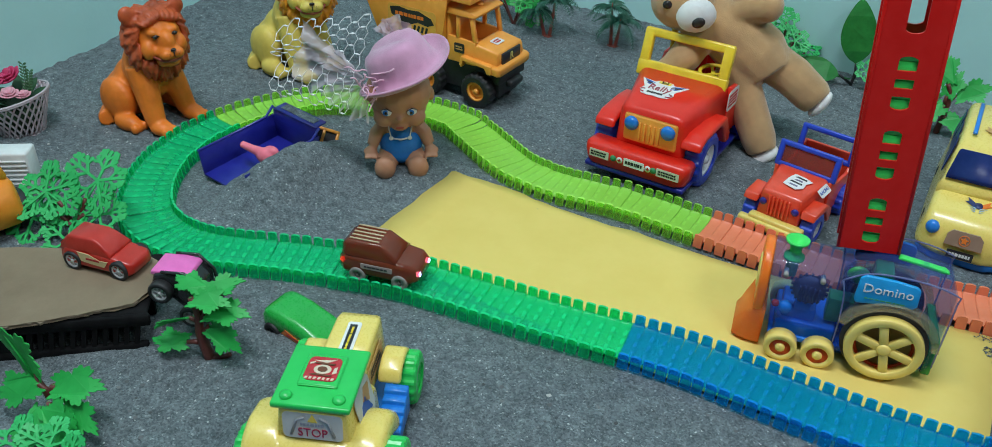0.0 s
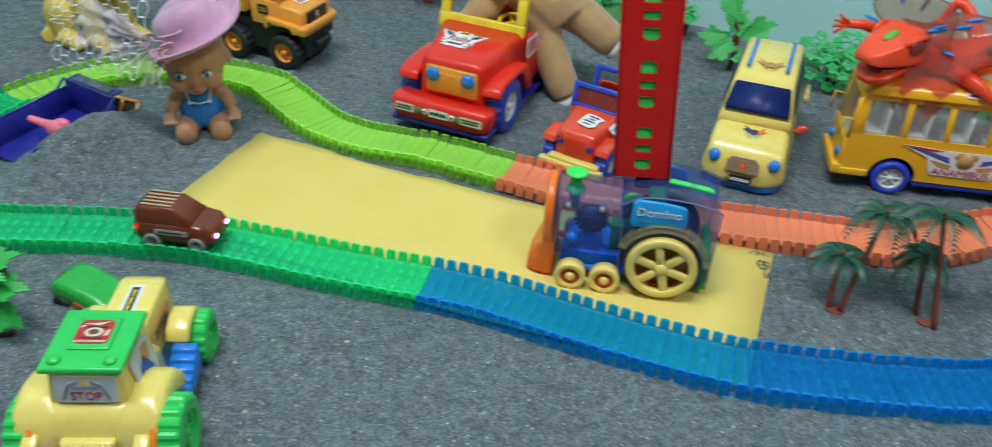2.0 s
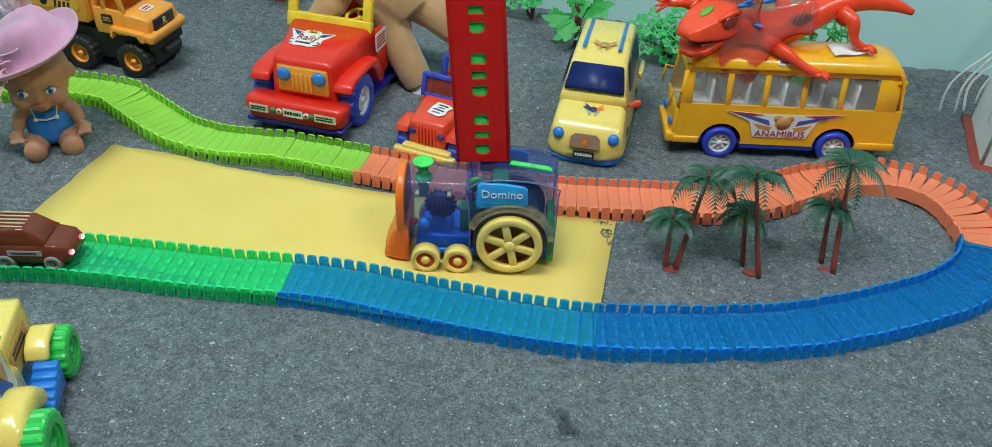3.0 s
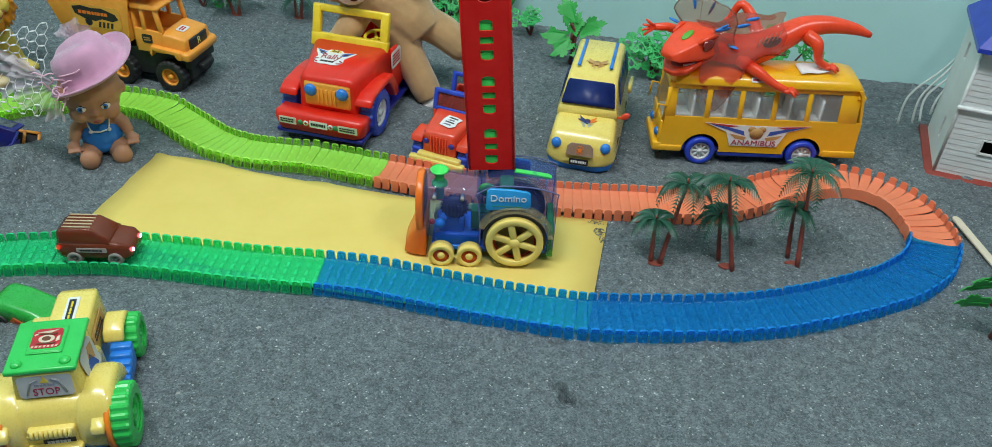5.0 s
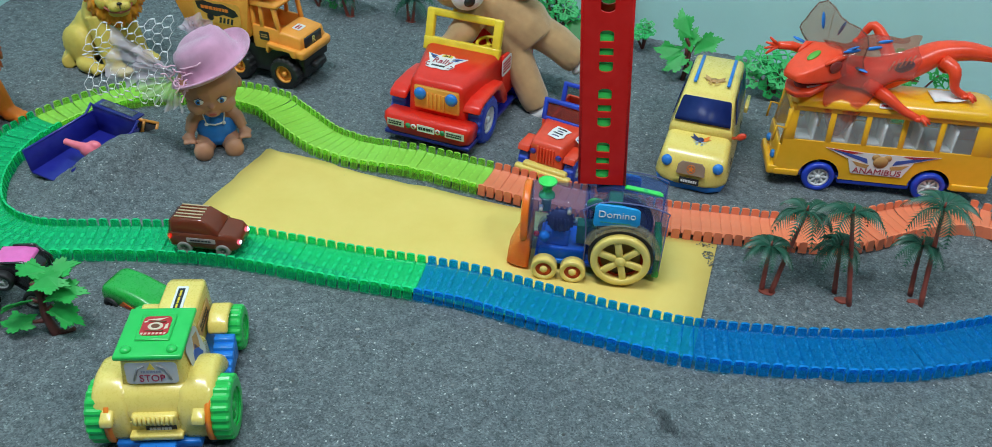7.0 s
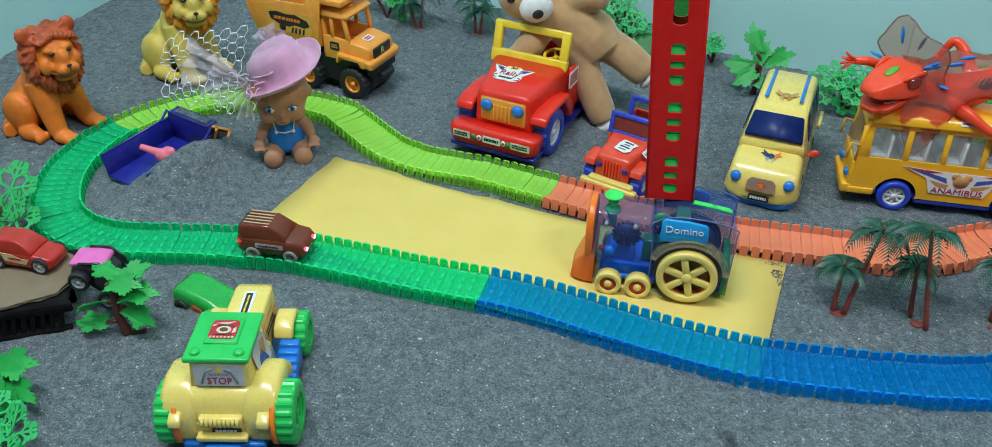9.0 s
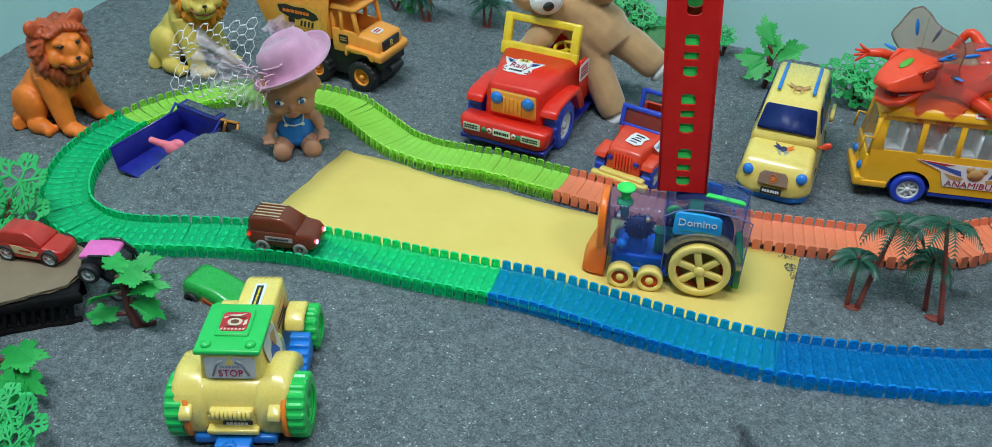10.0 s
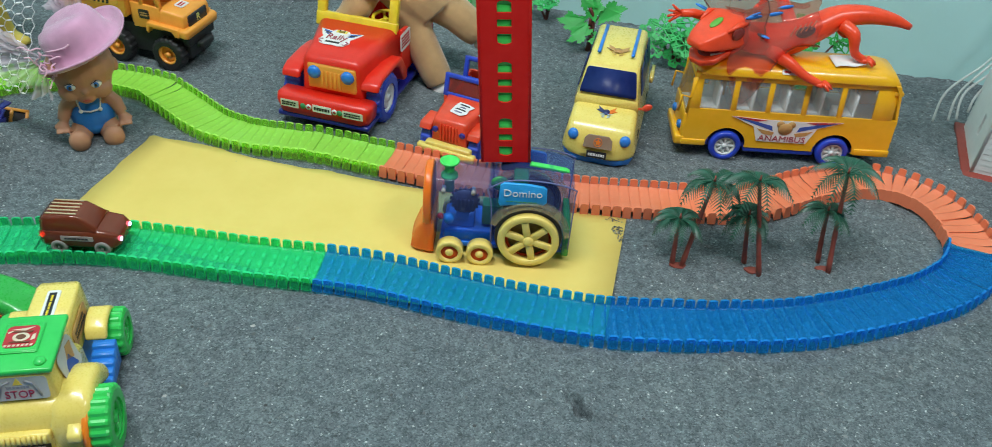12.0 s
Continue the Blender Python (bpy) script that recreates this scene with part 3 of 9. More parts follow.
def wheel(parent, m, r, w, tyre, rim, hub_r=0.6, tread=0, spokes=5, name="wheel"):
    """A wheel whose axle is x; the outer face looks along +x."""
    bm = bmesh.new()
    e = min(w * 0.18, r * 0.2)
    prof = [(r * hub_r, -w / 2), (r - e, -w / 2), (r - e * 0.3, -w / 2 + e * 0.4), (r, -w / 2 + e), (r, w / 2 - e), (r - e * 0.3, w / 2 - e * 0.4), (r - e, w / 2), (r * hub_r, w / 2), (r * hub_r, w / 2 - e * 1.2), (r * hub_r, -w / 2 + e)]
    lathe(bm, prof, 4 * tread if tread else 28, close=True, smooth=not tread)
    if tread:
        for v in bm.verts:
            q = math.hypot(v.co.x, v.co.y)
            if q > r * 0.93 and int(math.atan2(v.co.y, v.co.x) / (2 * math.pi) * 4 * tread + 0.5) % 4 in (0, 1):
                v.co.x, v.co.y = v.co.x * 1.05, v.co.y * 1.05
    bmesh.ops.transform(bm, matrix=TO_X, verts=bm.verts)
    t = part(name, bm, tyre, parent, m=m)
    bm = bmesh.new()
    rr = r * hub_r
    lathe(bm, [(0, w / 2 - e * 0.2), (rr * 0.22, w / 2 - e * 0.3), (rr * 0.26, w / 2 - e), (rr * 0.28, w / 2 - e * 1.6), (rr * 0.28, w / 2 - e * 2.4), (0, w / 2 - e * 2.4)], 16)
    lathe(bm, [(rr * 0.8, w / 2 - e * 1.6), (rr * 0.84, w / 2 - e * 0.6), (rr * 1.0, w / 2 - e * 0.5), (rr * 1.0, w / 2 - e * 2.2), (rr * 0.8, w / 2 - e * 2.2)], 28, close=True)
    if not spokes:
        lathe(bm, [(rr * 0.2, w / 2 - e * 1.9), (rr * 0.5, w / 2 - e * 2.0), (rr * 0.55, w / 2 - e * 1.7), (rr * 0.62, w / 2 - e * 1.7), (rr * 0.68, w / 2 - e * 2.0), (rr * 0.9, w / 2 - e * 1.7), (rr * 0.9, w / 2 - e * 2.4), (rr * 0.2, w / 2 - e * 2.4)], 28, close=True)
    if spokes:
        lathe(bm, [(rr * 0.1, w / 2 - e * 2.1), (rr * 0.95, w / 2 - e * 2.1), (rr * 0.95, w / 2 - e * 2.6), (rr * 0.1, w / 2 - e * 2.6)], 24, close=True)
    for i in range(spokes):
        a = 360 * i / spokes
        box(bm, rr * 0.2, rr * 0.88, -rr * 0.13, rr * 0.13, w / 2 - e * 2.0, w / 2 - e * 1.0, rr * 0.03, 1, m=pose(0, 0, 0, 0, 0, a))
    lathe(bm, [(0, -w / 2 + e), (rr, -w / 2 + e), (rr, -w / 2 + e * 1.4), (0, -w / 2 + e * 1.4)], 20)
    bmesh.ops.transform(bm, matrix=TO_X, verts=bm.verts)
    part("rim", bm, rim, t, "moulded rim with spokes" if spokes else "dished rim with a raised ring")
    return t


def melt(bm, voxel, smooth=4):
    """Fuses overlapping lumps into one smooth skin."""
    me = bpy.data.meshes.new("lumps")
    bm.to_mesh(me)
    bm.free()
    o = new("lumps", me)
    r = o.modifiers.new("fuse", "REMESH")
    r.mode, r.voxel_size, r.use_smooth_shade = "VOXEL", voxel, True
    s = o.modifiers.new("soften", "SMOOTH")
    s.factor, s.iterations = 0.5, smooth
    bpy.context.view_layer.update()
    out = bmesh.new()
    ev = o.evaluated_get(bpy.context.evaluated_depsgraph_get())
    out.from_mesh(ev.to_mesh())
    ev.to_mesh_clear()
    bpy.data.objects.remove(o)
    for f in out.faces:
        f.smooth = True
    return out


def add(bm, other, mat):
    """Puts another bmesh's faces into bm with this material."""
    me = bpy.data.meshes.new("extra")
    other.to_mesh(me)
    other.free()
    k = len(bm.faces)
    bm.from_mesh(me)
    bm.faces.ensure_lookup_table()
    for f in bm.faces[k:]:
        f.material_index, f.smooth = mat, True
    bpy.data.meshes.remove(me)

# ---- the domino train ----
def build_train():
    t = thing("toy_train", pose(0.0447, 0, 0.0034, 0, 0, 0.7), "transparent violet toy steam train with a red domino tower", "toy train")
    y0, y1 = 0.010, 0.074
    yc = (y0 + y1) / 2
    # chassis of blue gear and motor blocks seen through the body
    bm = bmesh.new()
    box(bm, -0.098, 0.040, y0 + 0.006, y1 - 0.006, 0.010, 0.016, 0.001)
    box(bm, -0.094, -0.040, y0 + 0.008, y1 - 0.008, 0.016, 0.032, 0.002)
    box(bm, -0.090, -0.060, y0 + 0.012, y1 - 0.02, 0.032, 0.046, 0.002)
    box(bm, -0.080, -0.066, y0 + 0.010, y0 + 0.02, 0.044, 0.054, 0.001)
    part("chassis", bm, SKY, t, "blue inner chassis")
    bm = bmesh.new()
    lathe(bm, [(0, 0), (0.0145, 0), (0.0145, 0.004), (0.004, 0.006), (0, 0.006)], 24, pose(-0.071, y0 + 0.012, 0.070, 90, 0, 0))
    for i in range(5):
        box(bm, -0.080 + i * 0.0042, -0.0782 + i * 0.0042, y0 + 0.003, y0 + 0.006, 0.060, 0.075, 0.0004)
    for i in range(18):
        box(bm, -0.001, 0.001, 0.0140, 0.0165, -0.004, -0.001, 0, 1, pose(-0.071, y0 + 0.012, 0.070) @ RX90 @ pose(0, 0, 0.004, 0, 0, 20 * i))
    part("speaker", bm, plastic("ink_violet_plastic", (0.03, 0.03, 0.075), 0.45), t, "round dark speaker behind the clear body")
    bm = bmesh.new()
    box(bm, -0.052, -0.030, y0 + 0.014, y0 + 0.03, 0.036, 0.062, 0.001)
    box(bm, -0.020, -0.004, y0 + 0.016, y0 + 0.04, 0.070, 0.098, 0.002)
    ball(bm, -0.034, y0 + 0.012, 0.094, 0.010, 0.004, 0.009)
    part("gearbox", bm, plastic("dark_green_plastic", (0.02, 0.26, 0.07), 0.4), t, "dark green inner gearbox")
    for x in (-0.094, -0.062):
        bm = bmesh.new()
        lathe(bm, [(0, 0), (0.0024, 0), (0.0024, 0.01), (0, 0.01)], 10, pose(x, y0 + 0.012, 0.085, 90, 0, 0))
        part("screw_post", bm, GREY, t)
    bm = bmesh.new()
    ball(bm, -0.097, y0 + 0.006, 0.050, 0.0036, 0.0036, 0.0036, n=12)
    part("indicator", bm, plastic("red_led_plastic", (0.75, 0.02, 0.02), 0.2, coat=0.5), t, "small red indicator bulb")
    bm = bmesh.new()
    lathe(bm, [(0, 0), (0.0055, 0), (0.0062, 0.002), (0.0055, 0.007), (0, 0.008)], 18, pose(-0.088, y0 + 0.012, 0.046, 90, 0, 0))
    part("motor_knob", bm, CYAN, t, "azure motor knob")
    # clear body: boiler and cab
    bm = bmesh.new()
    loft(bm, [(x, rounded(0.031, 0.031, 0.018, 0.099, 0.026, 6)) for x in (-0.107, -0.105, -0.04, -0.036)])
    bmesh.ops.transform(bm, matrix=pose(0, yc, 0, 0, 0, -90), verts=bm.verts)
    shell(bm, 0.0014)
    part("boiler", bm, CLEAR_VIOLET, t, "clear violet boiler shell", smooth=True)
    bm = bmesh.new()
    side = [(-0.042, 0.012), (0.040, 0.012), (0.044, 0.020), (0.046, 0.094), (0.045, 0.100), (0.020, 0.107), (-0.014, 0.108), (-0.032, 0.104), (-0.047, 0.094), (-0.044, 0.087), (-0.040, 0.07)]
    wedge(bm, side, y1 - y0, Matrix.Translation((0, yc, 0)), bev=0.002)
    shell(bm, 0.0012)
    part("cab", bm, CLEAR_VIOLET, t, "clear violet cab with an arched roof", smooth=True)
    edge_mat = plastic("violet_edge_plastic", (0.24, 0.27, 0.50), 0.15, clear=0.5)
    for y in (y0 - 0.0006, y1 + 0.0006):
        for line in ([(-0.047, 0.094), (-0.032, 0.104), (-0.014, 0.108), (0.020, 0.107), (0.045, 0.100), (0.046, 0.090), (0.0445, 0.02)], [(-0.047, 0.094), (-0.043, 0.078), (-0.041, 0.05), (-0.041, 0.02)]):
            bm = bmesh.new()
            tube(bm, [(x, y, z) for x, z in spline(line, 0.005)], 0.0009, 8)
            part("body_edge", bm, edge_mat, t)
    # front: an arched plate, and the flared guard below it
    front_mat, guard_mat = plastic("bright_orange_plastic", (1.0, 0.195, 0.015), 0.3, wear=0.03), plastic("clear_orange_plastic", (1.0, 0.185, 0.022), 0.25, wear=0.03, clear=0.15)
    for mt in (front_mat, guard_mat):
        b = mt.node_tree.nodes["Principled BSDF"]
        b.inputs["Subsurface Weight"].default_value = 0.5
        b.inputs["Subsurface Radius"].default_value = (1.0, 0.5, 0.2)
        b.inputs["Subsurface Scale"].default_value = 0.010
    bm = bmesh.new()
    arch = [(-0.030, 0.040), (0.030, 0.040), (0.0325, 0.050)] + [(0.0325 * math.cos(radians(q)), 0.066 + 0.0345 * math.sin(radians(q))) for q in range(0, 181, 12)] + [(-0.0325, 0.050)]
    wedge(bm, arch, 0.009, pose(-0.1115, yc, 0, 0, 0, -90), bev=0.0026, seg=3)
    part("front_plate", bm, front_mat, t, "arched orange boiler front plate")
    bm = bmesh.new()
    lathe(bm, [(0, -0.001), (0.014, -0.001), (0.017, 0.0), (0.017, 0.003), (0, 0.003)], 28, pose(-0.1165, yc, 0.066, 0, 90, 0))
    part("boiler_front", bm, CREAM, t, "cream boiler front disc")
    bm = bmesh.new()
    loft(bm, [(-0.104, rounded(0.0315, 0.031, 0.002, 0.046, 0.004)), (-0.111, rounded(0.0315, 0.030, 0.002, 0.046, 0.004)), (-0.117, rounded(0.031, 0.026, 0.002, 0.038, 0.005)), (-0.124, rounded(0.029, 0.019, 0.002, 0.026, 0.005)), (-0.130, rounded(0.024, 0.012, 0.002, 0.012, 0.003))],
         pose(0, yc, 0, 0, 0, -90))
    part("cow_catcher", bm, guard_mat, t, "orange cow catcher flaring forward", smooth=True)
    bm = bmesh.new()
    ball(bm, -0.113, y0 + 0.008, 0.034, 0.003, 0.003, 0.004)
    part("lamp", bm, CLEAR_WINDOW, t)
    # funnel
    bm = bmesh.new()
    lathe(bm, [(0, 0.072), (0.0062, 0.072), (0.0064, 0.088), (0.0070, 0.0885), (0.0105, 0.0895), (0.0105, 0.0925), (0.0072, 0.0940), (0.0058, 0.0985), (0.0068, 0.1045), (0.0118, 0.1080), (0.0122, 0.1100), (0.0100, 0.1104), (0.0055, 0.1050), (0, 0.1050)], 28, pose(-0.0895, yc - 0.006, 0.0) @ Matrix.Diagonal((0.88, 0.88, 1, 1)))
    part("funnel", bm, BRIGHT, t, "green funnel")
    # wheels of the near and far side
    red_in = plastic("wheel_red_plastic", (0.72, 0.07, 0.01), 0.35)
    for s, y in ((1, -0.004), (-1, y1 + y0 + 0.004)):
        m = pose(0, y, 0, 0, 0, -90 if s == 1 else 90)
        bm = bmesh.new()
        R = 0.0335
        lathe(bm, [(R - 0.0080, -0.001), (R - 0.0072, 0.0), (R - 0.001, 0.0), (R, -0.001), (R, -0.008), (R - 0.0080, -0.008)], 44, close=True)
        lathe(bm, [(0, 0.0015), (0.004, 0.001), (0.0052, 0), (0.0062, -0.001), (0.0065, -0.006), (0, -0.006)], 20)
        bmesh.ops.transform(bm, matrix=m @ TO_X, verts=bm.verts)
        w = part("drive_wheel", bm, CREAM, t, "large cream spoked wheel", m=Matrix.Translation((0, 0, R + 0.0036)))
        bm = bmesh.new()
        box(bm, 0.005, R - 0.006, -0.0040, 0.0040, -0.006, -0.0010, 0.0010, 1)
        sp = part("spoke", bm, CREAM, w, m=m @ TO_X @ pose(0, 0, 0, 0, 0, 12))
        for i in range(1, 6):
            o = new("spoke", sp.data)
            o.parent, o.matrix_basis = w, m @ TO_X @ pose(0, 0, 0, 0, 0, 60 * i + 12)
        bm = bmesh.new()
        lathe(bm, [(R * 0.97, -0.009), (R * 0.97, -0.012), (0, -0.012), (0, -0.009)], 40)
        bmesh.ops.transform(bm, matrix=m @ TO_X, verts=bm.verts)
        part("wheel_disc", bm, plastic("dull_gold_plastic", (0.36, 0.25, 0.10), 0.35), w, "dull gold disc behind the spokes")
        bm = bmesh.new()
        lathe(bm, [(R - 0.0068, -0.004), (R - 0.0068, -0.0088), (R - 0.011, -0.0088), (R - 0.011, -0.007)], 40)
        bmesh.ops.transform(bm, matrix=m @ TO_X, verts=bm.verts)
        part("wheel_ring", bm, red_in, w, "red ring inside the rim")
        bm = bmesh.new()
        lathe(bm, [(R + 0.002, -0.0085), (R + 0.0035, -0.010), (R + 0.0035, -0.014), (R - 0.004, -0.014), (R - 0.004, -0.0085)], 40, close=True)
        bmesh.ops.transform(bm, matrix=m @ TO_X, verts=bm.verts)
        part("tyre", bm, BLACK, w, "black rubber tyre ring")
        for x in (-0.085, -0.052):
            r = 0.0148
            bm = bmesh.new()
            lathe(bm, [(0.0095, 0), (r - 0.001, 0), (r, -0.001), (r, -0.012), (0.0095, -0.012)], 32, close=True)
            lathe(bm, [(0, 0.0012), (0.0036, 0.0008), (0.0044, -0.0004), (0.0046, -0.003), (0, -0.003)], 18)
            bmesh.ops.transform(bm, matrix=m @ TO_X, verts=bm.verts)
            w = part("wheel", bm, CREAM, t, "small cream wheel", m=Matrix.Translation((x, 0, r)))
            bm = bmesh.new()
            lathe(bm, [(0, -0.0022), (0.0098, -0.0018), (0.0098, -0.011), (0, -0.011)], 28)
            bmesh.ops.transform(bm, matrix=m @ TO_X, verts=bm.verts)
            part("wheel_disc", bm, red_in, w, "red wheel disc")
        # mudguard over the drive wheel
        bm = bmesh.new()
        arc = [(math.cos(radians(a)) * 0.0450, math.sin(radians(a)) * 0.0450 + R + 0.0036) for a in range(6, 166, 8)]
        inner = [(math.cos(radians(a)) * 0.0388, math.sin(radians(a)) * 0.0388 + R + 0.0036) for a in range(158, -2, -8)]
        wedge(bm, arc + inner, 0.012, Matrix.Translation((0, 0.008 if s == 1 else y1 + y0 - 0.008, 0)))
        part("mudguard", bm, plastic("pale_gold_clear_plastic", (0.80, 0.66, 0.38), 0.12, coat=0.5, clear=0.78), t, "clear gold mudguard")
        bm = bmesh.new()
        top = [(x, z * 0.93 - 0.0025) for x, z in ((-0.033, 0.084), (-0.010, 0.087), (0.013, 0.088), (0.0165, 0.092), (0.0155, 0.110), (0.012, 0.113), (-0.006, 0.1155), (-0.030, 0.116), (-0.034, 0.112), (-0.035, 0.088))]
        wedge(bm, top, 0.004, Matrix.Translation((0, y0 - 0.002 if s == 1 else y1 + 0.002, 0)), bev=0.001)
        pan = part("side_panel", bm, CYAN, t, "glossy azure name panel")
        if s == 1:
            writing("Domino", 0.0125, STICKER, pan, pose(-0.0095, y0 - 0.0045, 0.0935, 90, -1, 0))
            bars(pan, pose(-0.010, y0 - 0.0042, 0.0830, 90, 0, 0), 0.034, 0.0016, 1, INK_GREEN, seed=3)
    # green pieces at the back
    bm = bmesh.new()
    wedge(bm, [(-0.004, 0.1075), (0.034, 0.1010), (0.040, 0.1020), (0.036, 0.1045), (-0.002, 0.1098)], 0.007, Matrix.Translation((0, yc, 0)), bev=0.0006)
    part("domino_gate", bm, BRIGHT, t, "green domino pusher arm under the roof")
    bm = bmesh.new()
    box(bm, 0.038, 0.046, y0 + 0.002, y1 - 0.002, 0.008, 0.046, 0.0015)
    part("rear_gate", bm, plastic("clear_green_plastic", (0.03, 0.4, 0.08), 0.2, clear=0.35), t, "clear green rear gate")
    # the tower
    tower = new("domino_tower")
    tower.parent = t
    tower["label"] = "tall red magazine filled with green dominoes"
    tower.matrix_basis = pose(0.0155 - 0.0447, 0.0426, 0.100, 0, -3.9, 0)
    H, D, hw = 0.34, 0.024, 0.0244
    cuts = []
    z = 0.0150
    while z < H - 0.06:
        cuts.append((z + 0.001, z + 0.0470))
        z += 0.0645
    bm = bmesh.new()

    def slotted(y, bridged):
        """A front plate with long round-ended slots."""
        x1 = 0.0070
        prev = 0.008
        for a, b in cuts:
            box(bm, -hw, hw, y, y + 0.002, prev, a)
            for s in (-1, 1):
                p0, p1 = sorted((s * x1, s * hw))
                box(bm, p0, p1, y, y + 0.002, a, b)
            n = 8
            for zc, up in ((a, -1), (b, 1)):
                zin = zc + (0.0035 if up < 0 else -0.0035)
                for s in (-1, 1):
                    arc = [(s * x1 * math.cos(radians(90 * i / n)), zin + up * 0.0035 * math.sin(radians(90 * i / n))) for i in range(n + 1)]
                    ring = arc + [(s * x1, zc)]
                    va = [bm.verts.new((x, y, zz)) for x, zz in ring]
                    vb = [bm.verts.new((x, y + 0.002, zz)) for x, zz in ring]
                    bm.faces.new(va)
                    bm.faces.new(vb[::-1])
                    for i in range(len(ring)):
                        bm.faces.new((va[i], vb[i], vb[(i + 1) % len(ring)], va[(i + 1) % len(ring)]))
            if bridged and a < 0.15:
                for z0, z1 in ((a + 0.0117, a + 0.0186), (a + 0.0267, a + 0.0336)):
                    box(bm, -x1, x1, y, y + 0.002, z0, z1)
            prev = b
        box(bm, -hw, hw, y, y + 0.002, prev, H)

    slotted(0.0, True)
    part("front_plate", bm, TOWER_RED, tower, "red slotted front plate")
    bm = bmesh.new()
    slotted(D - 0.002, False)
    part("back_plate", bm, TOWER_RED, tower)
    for s in (-1, 1):
        bm = bmesh.new()
        a, b = sorted((s * hw, s * (hw - 0.002)))
        box(bm, a, b, 0.002, D - 0.002, 0.008, H)
        a, b = sorted((s * (hw - 0.0005), s * (hw + 0.0022)))
        box(bm, a, b, -0.001, 0.0014, 0.008, H, 0.0004, 1)
        box(bm, a, b, D - 0.0014, D + 0.001, 0.008, H, 0.0004, 1)
        part("side_rail", bm, TOWER_RED, tower)
    # the stack of dominoes, one on the other, up to the last empty slot
    bm = bmesh.new()
    box(bm, -0.0218, 0.0218, 0.0023, D - 0.003, 0.0, 0.01585, 0.0006, 1)
    dom = part("domino", bm, BRIGHT, tower, "bright green domino tile")
    count = int((cuts[2][1] - 0.009) / 0.0161) + 1
    for k in range(count):
        o = dom if k == 0 else new("domino", dom.data)
        o.parent = tower
        o.matrix_basis = Matrix.Translation((0, 0, 0.0090 + k * 0.0161))


build_train()


# ---- vehicles ----
def build_rally_car():
    t = thing("toy_jeep", pose(-0.2352, 0.2586, 0.0, 0, 0, -13.8), "large red and yellow off-road toy car with blue wheels", "toy car")
    bm = bmesh.new()
    loft(bm, [(-0.004, rounded(0.060, 0.064, 0.020, 0.044, 0.007)), (0.004, rounded(0.066, 0.068, 0.018, 0.047, 0.007)), (0.024, rounded(0.066, 0.068, 0.018, 0.046, 0.007))])
    part("bumper", bm, RED, t, "red front bumper with printed sticker strip")
    bm = bmesh.new()
    box(bm, -0.066, 0.066, -0.003, 0.25, 0.012, 0.0185, 0.002)
    box(bm, -0.055, 0.055, 0.03, 0.25, 0.018, 0.030, 0.002)
    part("chassis", bm, NAVY, t, "blue plastic underbody")
    # hood
    bm = bmesh.new()
    loft(bm, [(0.020, rounded(0.046, 0.043, 0.035, 0.092, 0.010, 4)), (0.026, rounded(0.050, 0.047, 0.035, 0.097, 0.012, 4)), (0.070, rounded(0.054, 0.052, 0.035, 0.101, 0.014, 4)), (0.126, rounded(0.062, 0.060, 0.035, 0.104, 0.012, 4))])
    for v in bm.verts:
        k = (0.126 - v.co.y) / 0.106
        v.co.x = v.co.x * (1 - 0.11 * k) + 0.006 * k
    part("hood", bm, RED, t, "glossy red hood", smooth=True)
    for s in (-1, 1):
        bm = bmesh.new()
        prof = [(0.018, 0.060), (0.022, 0.069), (0.036, 0.075), (0.076, 0.077), (0.104, 0.075), (0.124, 0.046), (0.124, 0.034), (0.112, 0.034), (0.096, 0.062), (0.084, 0.068), (0.040, 0.067), (0.028, 0.063), (0.026, 0.059)]
        wedge(bm, prof, 0.026, Matrix.Translation((s * 0.057 + 0.002, 0, 0)) @ TURN_Y, bev=0.003)
        part("fender", bm, RED, t)
    # tub behind the windscreen
    bm = bmesh.new()
    for s in (-1, 1):
        prof = [(0.122, 0.034), (0.128, 0.1015), (0.150, 0.099), (0.160, 0.078), (0.190, 0.076), (0.205, 0.094), (0.252, 0.096), (0.252, 0.034), (0.232, 0.034), (0.224, 0.062), (0.188, 0.062), (0.178, 0.034)]
        wedge(bm, prof, 0.005, Matrix.Translation((s * 0.060, 0, 0)) @ TURN_Y, bev=0.001)
    box(bm, -0.060, 0.060, 0.247, 0.252, 0.034, 0.096, 0.001)
    box(bm, -0.058, 0.058, 0.124, 0.248, 0.034, 0.040)
    box(bm, -0.058, 0.058, 0.122, 0.127, 0.04, 0.100)
    for s in (-1, 1):
        box(bm, s * 0.03 - 0.022, s * 0.03 + 0.022, 0.19, 0.225, 0.04, 0.058, 0.004)
        box(bm, s * 0.03 - 0.022, s * 0.03 + 0.022, 0.222, 0.232, 0.05, 0.10, 0.004)
    part("tub", bm, RED, t, "red open cabin with seats")
    # windscreen frame
    bm = bmesh.new()
    q = pose(-0.003, 0.122, 0.092, -16, 0, 0) @ Matrix.Diagonal((0.94, 1, 1, 1))
    for s in (-1, 1):
        vs = box(bm, s * 0.0565 - 0.0068, s * 0.0565 + 0.0068, -0.005, 0.005, 0.0, 0.060, 0.002, m=q)
    box(bm, -0.063, 0.063, -0.004, 0.004, 0.050, 0.061, 0.002, m=q)
    box(bm, -0.064, 0.064, -0.0055, 0.0055, 0.0, 0.020, 0.002, m=q)
    part("windscreen_frame", bm, WARM, t, "yellow windscreen frame without glass")
    bm = bmesh.new()
